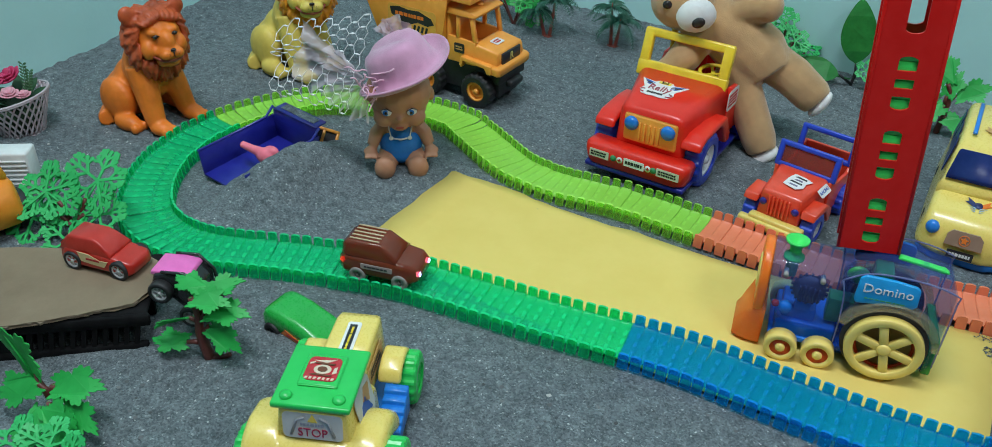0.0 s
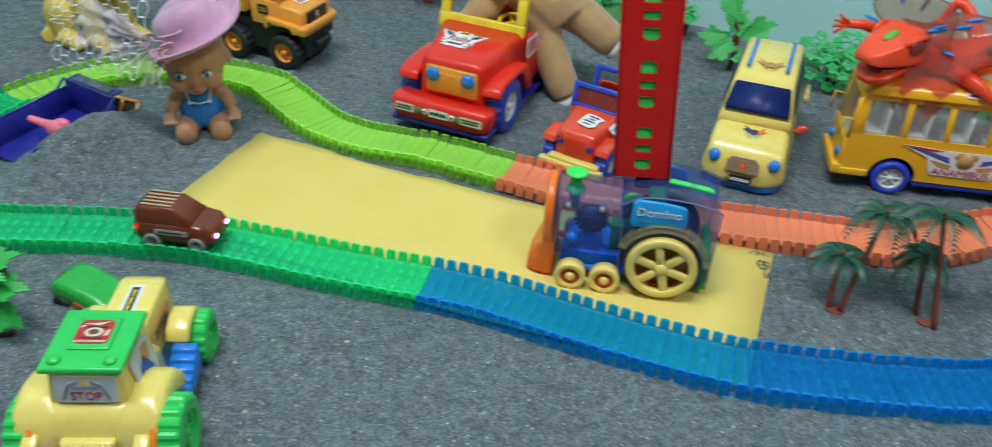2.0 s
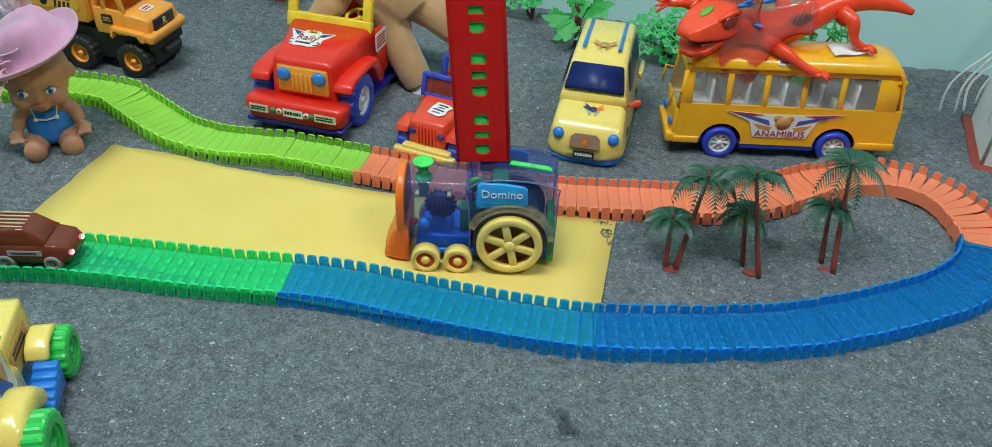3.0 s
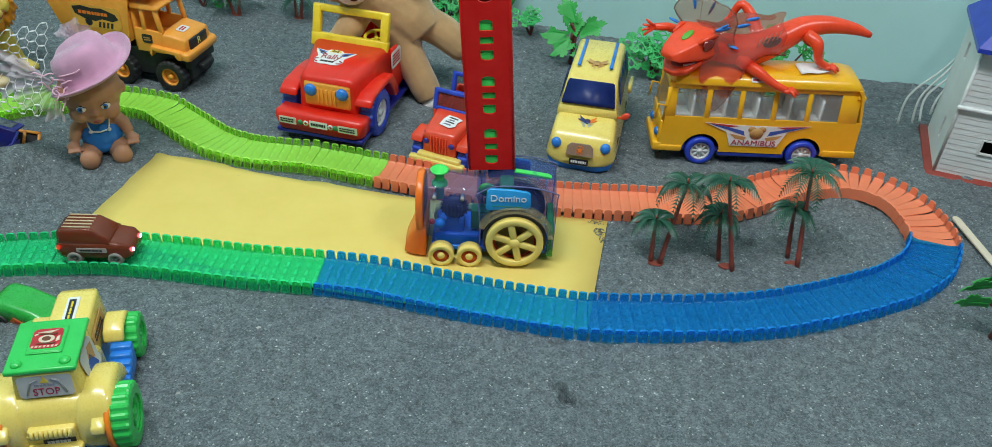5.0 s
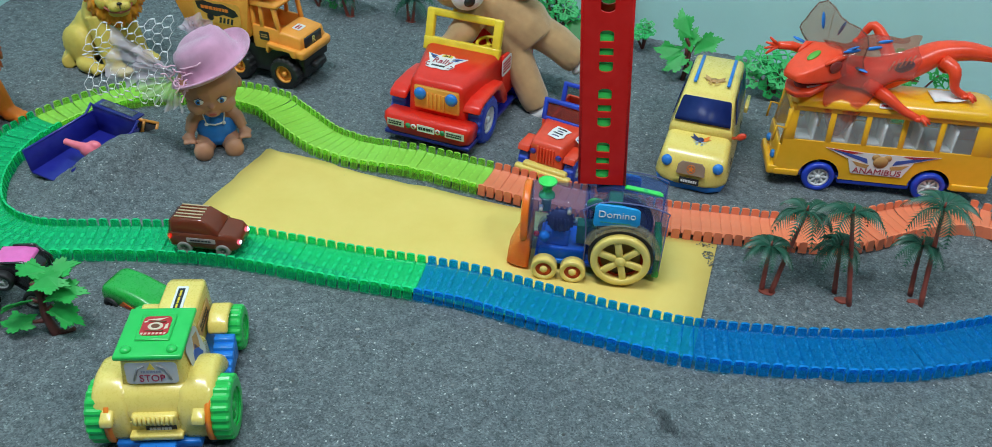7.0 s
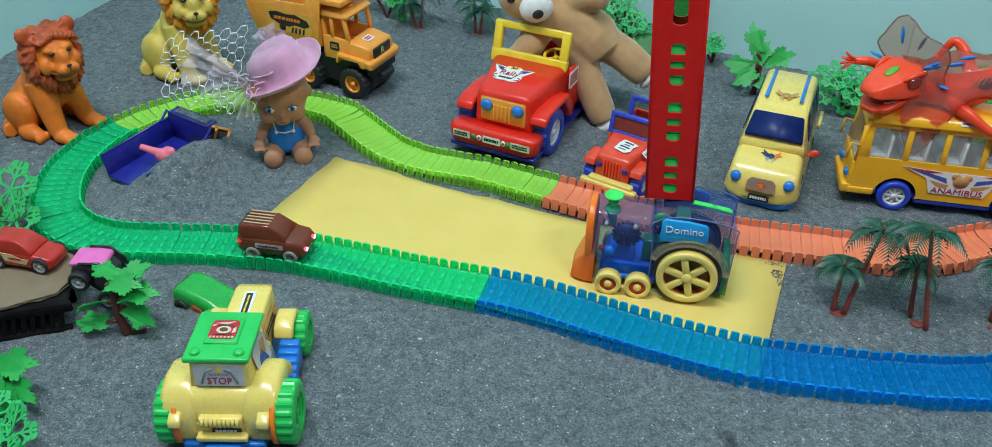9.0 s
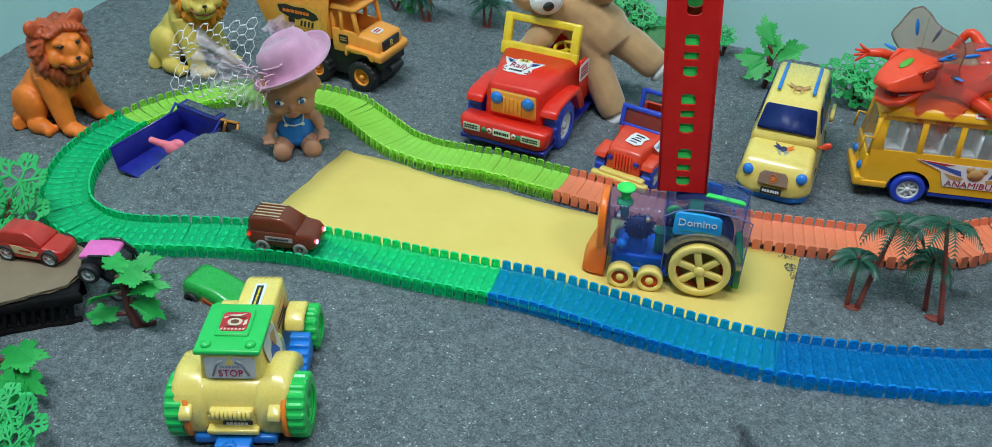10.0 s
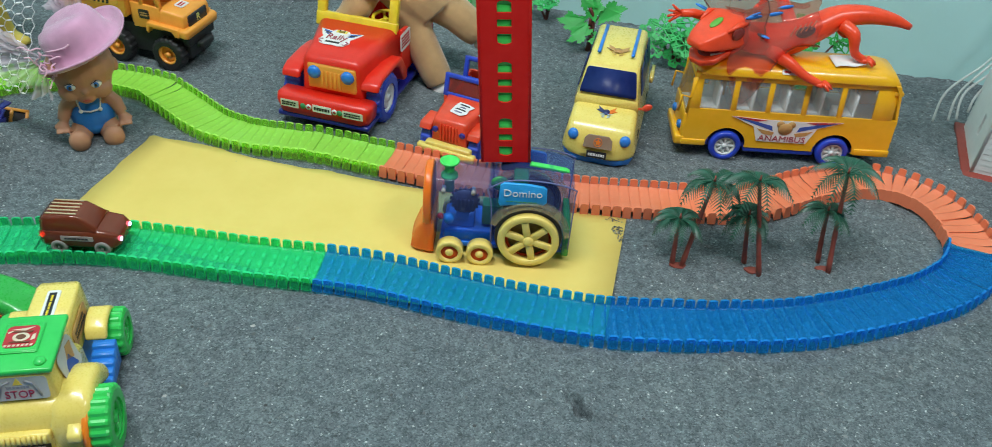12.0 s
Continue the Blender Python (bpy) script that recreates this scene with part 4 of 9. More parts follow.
    tube(bm, [(-0.054, 0.215, 0.09), (-0.054, 0.213, 0.15), (-0.046, 0.212, 0.158), (0.046, 0.212, 0.158), (0.054, 0.213, 0.15), (0.054, 0.215, 0.09)], 0.0045, 10)
    part("roll_bar", bm, WARM, t, "yellow roll bar")
    bm = bmesh.new()
    ring = [(math.cos(radians(a)) * 0.017, math.sin(radians(a)) * 0.017, 0) for a in range(0, 361, 20)]
    tube(bm, ring, 0.0026, 8, cap=False)
    for a in (0, 120, 240):
        tube(bm, [(0, 0, -0.003), (math.cos(radians(a)) * 0.016, math.sin(radians(a)) * 0.016, 0)], 0.002, 6)
    tube(bm, [(0, 0, 0), (0, 0, -0.03)], 0.003, 8)
    part("steering_wheel", bm, WARM, t, "yellow steering wheel", m=pose(0.030, 0.146, 0.108, 8, 0, 0))
    # grille
    bm = bmesh.new()
    box(bm, -0.0275, 0.0415, 0.0165, 0.022, 0.052, 0.088, 0.003)
    for i in range(5):
        x = 0.007 + (i - 2) * 0.0062
        box(bm, x - 0.0015, x + 0.0015, 0.0145, 0.018, 0.056, 0.080, 0.0008)
    g = part("grille", bm, AMBER, t, "yellow grille with upright slots")
    for s in (-1, 1):
        bm = bmesh.new()
        lathe(bm, [(0.0090, 0), (0.0090, 0.003), (0.0066, 0.006), (0, 0.007)], 22, pose(0.007 + s * 0.0238, 0.017, 0.0765, 90, 0, 0))
        part("headlight", bm, SKY, t, "round blue headlight")
    for s in (-1, 1):
        for y in (0.059, 0.207):
            wheel(t, pose(s * 0.058, y, 0.0335, 0, 0, 0 if s == 1 else 180), 0.0335, 0.027, BLUE, WHITE, 0.62, tread=18, spokes=5)
    # stickers
    half = [(0.0, -0.0200), (0.010, -0.0215), (0.021, -0.0190), (0.0265, -0.0100), (0.0235, -0.0020), (0.0300, 0.0070), (0.0370, 0.0180), (0.0250, 0.0165), (0.0150, 0.0150), (0.0110, 0.0195), (0.0, 0.0205)]
    outline = half + [(-x, y) for x, y in half[-2:0:-1]]
    bm = bmesh.new()
    flat_shape(bm, outline, 0.0006)
    st = part("sticker", bm, STICKER, t, "white winged sticker on the hood", m=pose(-0.009, 0.073, 0.1012, 3, 0, 0) @ Matrix.Diagonal((0.84, 1.02, 1, 1)))
    maroon = plastic("print_maroon", (0.36, 0.02, 0.05), 0.4)
    writing("Rally", 0.0185, maroon, st, pose(0, -0.0008, 0.0011))
    bars(st, pose(0, -0.0135, 0.0007), 0.026, 0.0062, 1, INK, seed=9)
    bm = bmesh.new()
    flat_shape(bm, [(-0.0095, 0.0125), (0.0095, 0.0125), (0.0095, 0.0188), (-0.0095, 0.0188)], 0.0003, z=0.0006)
    part("print_band", bm, plastic("print_yellow", (0.85, 0.62, 0.08), 0.4), st)
    writing("2x2", 0.0078, INK, st, pose(0, 0.0156, 0.0012), name="print")
    for s in (-1, 1):
        for k in range(3):
            bm = bmesh.new()
            flat_shape(bm, [(s * 0.013, 0.0110 - 0.0032 * k), (s * (0.0245 - 0.002 * k), 0.0105 - 0.0028 * k), (s * (0.0335 - 0.0035 * k), 0.0165 - 0.0042 * k), (s * 0.020, 0.0136 - 0.0032 * k)][::s], 0.0003, z=0.0006)
            part("wing_print", bm, INK_BLUE if k != 1 else INK, st)
        bm = bmesh.new()
        tube(bm, [(s * 0.019, -0.0085, 0.0008), (s * 0.0245, -0.0105, 0.0008), (s * 0.022, -0.0160, 0.0008), (s * 0.017, -0.0170, 0.0008)], 0.0009, 5)
        part("scroll_print", bm, maroon, st)
    for x, w, mt in ((-0.046, 0.026, plastic("cream_label_print", (0.66, 0.64, 0.54), 0.4)), (0.001, 0.027, STICKER), (0.045, 0.029, plastic("cream_label_print", (0.66, 0.64, 0.54), 0.4))):
        q = plate("bumper_sticker", w, 0.0105, mt, t, pose(x, -0.0046, 0.034, 90, 0, 0), "white plate with a dark print bar" if w == 0.027 else "dark printed label", bev=0.06)
        bars(q, pose(0, 0, 0.0006), w * 0.84, 0.0068, 1 if w == 0.027 else 2, INK, seed=int(w * 1000))
    for x, mt in ((-0.0265, INK_GREEN), (-0.018, STICKER), (0.0195, STICKER), (0.0265, INK_GREEN)):
        bm = bmesh.new()
        lathe(bm, [(0, 0.001), (0.0040, 0.001), (0.0040, 0.0)], 16, pose(x, -0.0046, 0.034, 90, 0, 0))
        q = part("badge", bm, mt, t)
        if mt is STICKER:
            bm = bmesh.new()
            for w, h in ((0.0022, 0.0007), (0.0007, 0.0022)):
                flat_shape(bm, [(-w, -h), (w, -h), (w, h), (-w, h)], 0.0004, z=0.001)
            part("cross", bm, INK_RED, q, m=pose(x, -0.0046, 0.034, 90, 0, 0))
    side = plate("side_sticker", 0.036, 0.026, STICKER, t, pose(0.0628, 0.138, 0.084, 90, 0, 90), "grey and red printed side sticker")
    bars(side, pose(0, 0, 0.0006), 0.028, 0.018, 4, INK_RED, seed=4)
    return t


build_rally_car()


def build_small_jeep():
    t = thing("toy_jeep", pose(-0.0655, 0.2035, 0.0, 0, 0, -21), "small red toy off-road car with blue frames and a yellow bumper", "toy car")
    bm = bmesh.new()
    box(bm, -0.041, 0.041, -0.004, 0.006, 0.008, 0.019, 0.0025)
    box(bm, -0.030, 0.034, -0.001, 0.010, 0.016, 0.024, 0.002)
    part("bumper", bm, YELLOW, t, "yellow front bumper")
    bm = bmesh.new()
    loft(bm, [(0.008, rounded(0.024, 0.022, 0.020, 0.052, 0.004)), (0.012, rounded(0.025, 0.024, 0.020, 0.056, 0.005)), (0.058, rounded(0.031, 0.029, 0.020, 0.062, 0.006)), (0.064, rounded(0.033, 0.031, 0.020, 0.062, 0.005))])
    part("hood", bm, RED_B, t, "scarlet hood", smooth=True)
    bm = bmesh.new()
    for i in range(6):
        x = (i - 2.5) * 0.0045
        box(bm, x - 0.0012, x + 0.0012, 0.0055, 0.010, 0.026, 0.050, 0.0006)
    part("grille", bm, RED_B, t, "upright grille slats")
    for s in (-1, 1):
        bm = bmesh.new()
        prof = [(0.006, 0.036), (0.010, 0.044), (0.038, 0.046), (0.056, 0.034), (0.056, 0.018), (0.050, 0.018), (0.040, 0.036), (0.014, 0.038)]
        wedge(bm, prof, 0.017, Matrix.Translation((s * 0.034, 0, 0)) @ TURN_Y, bev=0.0015)
        part("fender", bm, RED_B, t)
        bm = bmesh.new()
        lathe(bm, [(0.0042, 0), (0.0042, 0.002), (0.003, 0.003), (0, 0.0035)], 16, pose(s * 0.019, 0.0085, 0.040, 90, 0, 0))
        part("headlight", bm, NAVY, t, "dark blue headlight")
        for y in (0.026, 0.108):
            wheel(t, pose(s * 0.034, y, 0.0185, 0, 0, 0 if s == 1 else 180), 0.0185, 0.016, BLUE, SILVER, 0.55, tread=14)
    bm = bmesh.new()
    for s in (-1, 1):
        prof = [(0.060, 0.018), (0.060, 0.060), (0.082, 0.052), (0.112, 0.052), (0.122, 0.062), (0.142, 0.062), (0.142, 0.018)]
        wedge(bm, prof, 0.004, Matrix.Translation((s * 0.032, 0, 0)) @ TURN_Y, bev=0.0008)
    box(bm, -0.032, 0.032, 0.139, 0.143, 0.018, 0.062, 0.001)
    box(bm, -0.031, 0.031, 0.06, 0.141, 0.018, 0.024)
    box(bm, -0.026, 0.026, 0.104, 0.112, 0.024, 0.066, 0.003)
    part("tub", bm, RED_B, t, "red open cabin")
    for y, z0, h, w in ((0.064, 0.058, 0.031, 0.033), (0.118, 0.056, 0.034, 0.031)):
        bm = bmesh.new()
        q = pose(0, y, z0, -14, 0, 0)
        for s in (-1, 1):
            box(bm, s * w - 0.0032, s * w + 0.0032, -0.003, 0.003, 0, h, 0.0015, m=q)
        box(bm, -w, w, -0.003, 0.003, h - 0.006, h, 0.0015, m=q)
        box(bm, -w, w, -0.003, 0.003, 0, 0.006, 0.0015, m=q)
        fr = part("windscreen_frame" if y < 0.1 else "roll_bar", bm, BLUE, t, "blue plastic frame")
        if y < 0.1:
            bm = bmesh.new()
            box(bm, -w + 0.003, w - 0.003, -0.0006, 0.0006, 0.005, h - 0.005, m=q)
            part("pane", bm, clear_plastic("clear_dark_red_plastic", (0.62, 0.16, 0.14), 0.6), fr, "dark red see-through pane")
    bm = bmesh.new()
    flat_shape(bm, [(-0.010, -0.012), (0.007, -0.013), (0.0125, -0.006), (0.010, 0.003), (0.013, 0.011), (0.002, 0.013), (-0.011, 0.012), (-0.012, 0.002)], 0.0006)
    st = part("sticker", bm, STICKER, t, "white sticker with a violet grey print", m=pose(0.004, 0.036, 0.0604, 6, 0, -12))
    for k, (w, y) in enumerate(((0.015, 0.008), (0.010, 0.003), (0.016, -0.002), (0.012, -0.0075))):
        bm = bmesh.new()
        flat_shape(bm, [(-w / 2, y - 0.0014), (w / 2, y - 0.0006), (w / 2 - 0.001, y + 0.0018), (-w / 2 + 0.002, y + 0.0012)], 0.0003, z=0.0006)
        part("print", bm, plastic("print_violet_grey", (0.16, 0.13, 0.22), 0.4) if k % 2 else INK, st)
    sd = plate("side_sticker", 0.024, 0.010, STICKER, t, pose(0.0320, 0.047, 0.0555, 40, 0, 90), "white sticker with blue letters")
    writing("RACING", 0.0056, INK_BLUE, sd, pose(0, 0, 0.0007))
    return t


build_small_jeep()


def build_yellow_car():
    t = thing("toy_car", pose(0.1295, 0.222, 0.0, 0, 0, -10.5), "lemon yellow toy estate car with dark blue windows", "toy car")
    t.scale = (0.93, 1.0, 1.0)
    bm = bmesh.new()
    loft(bm, [(0.000, rounded(0.030, 0.034, 0.003, 0.017, 0.004)), (0.008, rounded(0.046, 0.049, 0.003, 0.018, 0.004)), (0.03, rounded(0.050, 0.051, 0.003, 0.018, 0.004)), (0.19, rounded(0.050, 0.051, 0.004, 0.018, 0.004)), (0.2, rounded(0.044, 0.045, 0.006, 0.018, 0.004))])
    part("skirt", bm, SKY, t, "blue plastic skirt", smooth=True)
    bm = bmesh.new()
    R = lambda hb, ht, z1, r=0.01: rounded(hb, ht, 0.012, z1, r, 4)
    loft(bm, [(-0.003, R(0.026, 0.026, 0.028, 0.006)), (0.001, R(0.044, 0.042, 0.040)), (0.008, R(0.051, 0.047, 0.052)), (0.022, R(0.052, 0.047, 0.058)), (0.055, R(0.052, 0.046, 0.066)), (0.10, R(0.052, 0.046, 0.068)), (0.192, R(0.051, 0.046, 0.068)), (0.2, R(0.045, 0.04, 0.060))])
    part("body", bm, YELLOW, t, "glossy lemon yellow body", smooth=True)
    bm = bmesh.new()
    C = lambda hb, ht, z1, r=0.008: rounded(hb, ht, 0.058, z1, r, 4)
    loft(bm, [(0.046, C(0.045, 0.044, 0.0745, 0.004)), (0.054, C(0.046, 0.042, 0.082)), (0.072, C(0.047, 0.039, 0.104)), (0.082, C(0.047, 0.038, 0.110)), (0.120, C(0.047, 0.037, 0.115)), (0.180, C(0.047, 0.037, 0.116)), (0.194, C(0.046, 0.036, 0.110)), (0.198, C(0.045, 0.038, 0.08))])
    part("cabin", bm, YELLOW, t, "yellow cabin and roof", smooth=True)
    bm = bmesh.new()
    rows = [(0.0495, 0.0775, 0.0395), (0.0515, 0.0815, 0.0395), (0.069, 0.1035, 0.0345), (0.0695, 0.1055, 0.032)]
    v = [bm.verts.new((s * w, y - 0.0022, z + 0.0012)) for y, z, w in rows for s in (-1, 1)]
    for i in range(3):
        bm.faces.new((v[2 * i], v[2 * i + 1], v[2 * i + 3], v[2 * i + 2]))
    shell(bm, 0.002)
    part("windscreen", bm, DARK_GLASS, t, "dark blue windscreen", smooth=True)
    for s in (-1, 1):
        for a, b in ((0.078, 0.112), (0.117, 0.150), (0.155, 0.186)):
            bm = bmesh.new()
            ring = [(a + (0.0 if a > 0.1 else -0.008), 0.074), (b, 0.074), (b - 0.002, 0.104), (a + 0.004, 0.104)]
            q = [bm.verts.new((s * (0.0452 - (z - 0.074) * 0.19), y, z)) for y, z in ring]
            bm.faces.new(q)
            shell(bm, 0.0012)
            part("side_window", bm, DARK_GLASS, t, "dark blue side window")
        bm = bmesh.new()
        box(bm, s * 0.024 - 0.0024, s * 0.024 + 0.0024, 0.092, 0.178, 0.1145, 0.1178, 0.0008, 1)
        part("roof_stripe", bm, SKY, t, "blue roof rail stripe")
        bm = bmesh.new()
        lathe(bm, [(0.0075, 0), (0.0075, 0.002), (0.0055, 0.005), (0, 0.006)], 20, pose(s * 0.036, 0.003, 0.0405, 80, 0, s * 12))
        part("headlight", bm, SKY, t, "round blue headlight")
        for y in (0.045, 0.155):
            wheel(t, pose(s * 0.044, y, 0.018, 0, 0, 0 if s == 1 else 180), 0.018, 0.014, BLACK, SILVER, 0.55)
        if s < 0:
            continue
        bm = bmesh.new()
        loft(bm, [(0.074, rounded(0.0025, 0.0025, 0.058, 0.066, 0.0012)), (0.09, rounded(0.0035, 0.003, 0.057, 0.067, 0.0014)), (0.116, rounded(0.0025, 0.0025, 0.059, 0.065, 0.0012))], Matrix.Translation((s * 0.0535, 0.055, 0.006)))
        part("door_handle", bm, YELLOW, t)
    bm = bmesh.new()
    tube(bm, [(0.046, 0.047, 0.066), (0.053, 0.042, 0.070)], 0.002, 8)
    ball(bm, 0.057, 0.040, 0.0735, 0.0075, 0.0035, 0.0048, turn=pose(0, 0, 0, 0, -28, 0))
    part("side_mirror", bm, RED_B, t, "red wing mirror")
    bm = bmesh.new()
    flat = [(-0.020, -0.008), (0.020, -0.008), (0.019, 0.004), (0.014, 0.009), (-0.014, 0.009), (-0.019, 0.004)]
    flat_shape(bm, flat, 0.003)
    g = part("grille", bm, plastic("taupe_plastic", (0.3, 0.2, 0.14), 0.35), t, "taupe grille with an orange star", m=pose(0, -0.0012, 0.036, 76, 0, 0))
    bm = bmesh.new()
    star = [((0.0048 if i % 2 == 0 else 0.0022) * math.sin(i * math.pi / 5), (0.0048 if i % 2 == 0 else 0.0022) * math.cos(i * math.pi / 5)) for i in range(10)]
    flat_shape(bm, star[::-1], 0.0008, z=0.003)
    lathe(bm, [(0.0052, 0.003), (0.006, 0.003), (0.006, 0.0036), (0.0052, 0.0036)], 20, close=True)
    part("star_badge", bm, INK_ORANGE, g)
    p = plate("number_plate", 0.028, 0.0095, INK, t, pose(0, -0.0062, 0.0195, 88, 0, 0), "black plate with a white print bar", bev=0.08)
    bars(p, pose(0, 0, 0.0007), 0.023, 0.006, 1, STICKER, seed=11)
    for nm, mm, sc in (("hood_print", pose(0.003, 0.033, 0.0616, 14, 0, 0), 1.05), ("roof_print", pose(0.002, 0.106, 0.1150, 4, 0, 0), 1.25)):
        bm = bmesh.new()
        mats = [plastic("print_navy", (0.02, 0.035, 0.14), 0.4), INK_ORANGE, INK_TAN, plastic("print_sky", (0.42, 0.55, 0.66), 0.4)]
        for s in (-1, 1):
            flat_shape(bm, [(s * 0.001, 0.001), (s * 0.012, 0.010), (s * 0.010, 0.004), (s * 0.014, 0.003), (s * 0.004, -0.003)][::s], 0.0004, Matrix.Scale(sc, 4), mat=(1 if s > 0 else 0) if nm == "hood_print" else 2)
            for k in range(3):
                flat_shape(bm, [(s * 0.002, -0.004 - k * 0.0026), (s * (0.010 - k * 0.002), -0.003 - k * 0.003), (s * 0.002, -0.0055 - k * 0.0026)][:: -s], 0.0004, Matrix.Scale(sc, 4), z=0.0002, mat=3 if nm == "hood_print" else 2)
        lathe(bm, [(0, 0.0007), (0.0045, 0.0006), (0.0045, 0)], 14, Matrix.Scale(sc, 4), mat=0 if nm == "hood_print" else 2)
        part(nm, bm, mats, t, "printed winged emblem", m=mm)
    return t


build_yellow_car()


def build_bus():
    t = thing("toy_bus", pose(0.3000, 0.2600, 0.0, 0, 0, 0.8), "deep yellow plastic toy school bus with blue wheels and white seats", "toy bus")
    x0, x1, W = -0.058, 0.2145, 0.073
    zb, zw0, zw1, ze = 0.0205, 0.074, 0.113, 0.122
    lean = 0.006
    # lower side walls with wheel arches
    for near in (0, 1):
        bm = bmesh.new()
        outline = [(x0, zb)]
        for cx in (0.0, 0.142):
            outline += [(cx + 0.0265 * math.cos(radians(a)), max(zb, 0.0215 + 0.0265 * math.sin(radians(a)))) for a in range(197, -18, -14)]
        outline += [(x1, zb), (x1 - 0.001, zw0), (x0 + 0.002, zw0)]
        wedge(bm, outline, 0.003, Matrix.Translation((0, W * near + (0.0015 if not near else -0.0015), 0)))
        box(bm, x0 - 0.001, x0 + 0.031, -0.002 + W * near, 0.002 + W * near, zb - 0.001, zb + 0.008, 0.0015)
        box(bm, 0.170, x1 + 0.002, -0.002 + W * near, 0.002 + W * near, zb - 0.001, zb + 0.009, 0.0015)
        part("side_wall", bm, BUSYEL, t, "yellow bus side")
        # pillars between the windows
        spans = [(-0.0565, -0.0425), (-0.0030, 0.0045), (0.042, 0.049), (0.088, 0.095), (0.134, 0.141), (0.180, 0.206)]
        yy = W * near
        sg = 1 if not near else -1
        for a, b in spans:
            bm = bmesh.new()
            vs = box(bm, a, b, -0.0015, 0.0015, zw0 - 0.001, zw1 + 0.001, 0.0008, 1)
            for v in vs:
                v.co.y += yy + sg * (0.0015 + lean * (v.co.z - zw0) / (zw1 - zw0))
            part("window_pillar", bm, BUSYEL, t)
        bm = bmesh.new()
        vs = box(bm, x0 + 0.006, 0.204, -0.0015, 0.0015, zw1, ze, 0.0008, 1)
        for v in vs:
            v.co.y += yy + sg * (0.0015 + lean)
        part("window_header", bm, BUSYEL, t)
        panes = [(-0.0425, -0.0030), (0.0045, 0.042), (0.049, 0.088), (0.095, 0.134), (0.141, 0.180)]
        for a, b in panes:
            bm = bmesh.new()
            vs = box(bm, a - 0.001, b + 0.001, -0.0004, 0.0004, zw0, zw1)
            for v in vs:
                v.co.y += yy + sg * (0.0022 + lean * (v.co.z - zw0) / (zw1 - zw0))
            part("side_window", bm, HAZY_WINDOW, t, "hazy clear plastic window")
    # roof
    bm = bmesh.new()
    ring = lambda c, h: [(-c, ze - 0.002)] + [(-c * math.cos(radians(a)) ** 0.6 if 0 < a < 90 else -c if a == 0 else 0, ze + h * math.sin(radians(a))) for a in (0, 15, 30, 50, 70, 90)] + [(c * abs(math.cos(radians(a))) ** 0.6, ze + h * math.sin(radians(a))) for a in (110, 130, 150, 165, 180)] + [(c, ze - 0.002)]
    loft(bm, [(x0 + 0.004, ring(0.034, 0.006)), (x0 + 0.012, ring(0.039, 0.013)), (x0 + 0.034, ring(0.040, 0.0165)), (0.182, ring(0.040, 0.0165)), (0.197, ring(0.0395, 0.013)), (0.204, ring(0.038, 0.004))], pose(0, W / 2, 0, 0, 0, -90) @ Matrix.Diagonal((W / 0.088, 1, 1, 1)))
    part("roof", bm, BUSYEL, t, "yellow arched roof", smooth=True)
    # front and back
    bm = bmesh.new()
    box(bm, x0 - 0.003, x0 + 0.002, 0.0, W, zb, zw0 - 0.008, 0.002)
    box(bm, x0 - 0.010, x0 + 0.004, -0.001, W + 0.001, zb - 0.002, zb + 0.012, 0.003)
    for y in (0.003, W - 0.003):
        tube(bm, [(x0 + 0.001, y, zw0 - 0.01), (x0 + 0.006, y + (0.004 if y < 0.04 else -0.004), ze)], 0.0028, 8)
    box(bm, x0 + 0.002, x0 + 0.010, 0.004, W - 0.004, zw1 + 0.002, ze + 0.002, 0.002)
    part("front_panel", bm, BUSYEL, t, "yellow bus front")
    bm = bmesh.new()
    wedge(bm, [(x1 - 0.002, zb), (x1 + 0.001, zb + 0.002), (x1 - 0.001, zw0), (0.2075, 0.112), (0.204, ze), (0.198, ze), (0.204, 0.112), (x1 - 0.004, zw0)], W - 0.002, Matrix.Translation((0, W / 2, 0)))
    box(bm, 0.2, 0.211, 0.003, W - 0.003, 0.108, 0.113, 0.001)
    part("back_panel", bm, BUSYEL, t, "yellow bus back")
    bm = bmesh.new()
    vs = box(bm, x0 - 0.001, x0 + 0.0002, 0.006, W - 0.006, zw0 - 0.01, zw1)
    for v in vs:
        v.co.x += 0.006 * (v.co.z - zw0) / 0.05
    part("windscreen", bm, CLEAR_WINDOW, t, "clear plastic windscreen")
    for y in (0.014, W - 0.014):
        bm = bmesh.new()
        lathe(bm, [(0.006, 0), (0.006, 0.002), (0.004, 0.004), (0, 0.0045)], 18, pose(x0 - 0.003, y, 0.042, 0, -90, 0))
        part("headlight", bm, SKY, t, "blue headlight")
        bm = bmesh.new()
        tube(bm, [(x0 + 0.002, y * 0.2 + (0 if y < 0.04 else W * 0.8), 0.088), (x0 - 0.010, y * 0.2 - 0.003 + (0 if y < 0.04 else W * 0.8), 0.092), (x0 - 0.012, y * 0.2 - 0.003 + (0 if y < 0.04 else W * 0.8), 0.07)], 0.0016, 8)
        part("mirror_arm", bm, BUSYEL, t)
    # floor, seats
    bm = bmesh.new()
    box(bm, x0 + 0.002, x1 - 0.003, 0.003, W - 0.003, 0.055, 0.059)
    part("floor_pan", bm, WHITE, t, "white inner floor")
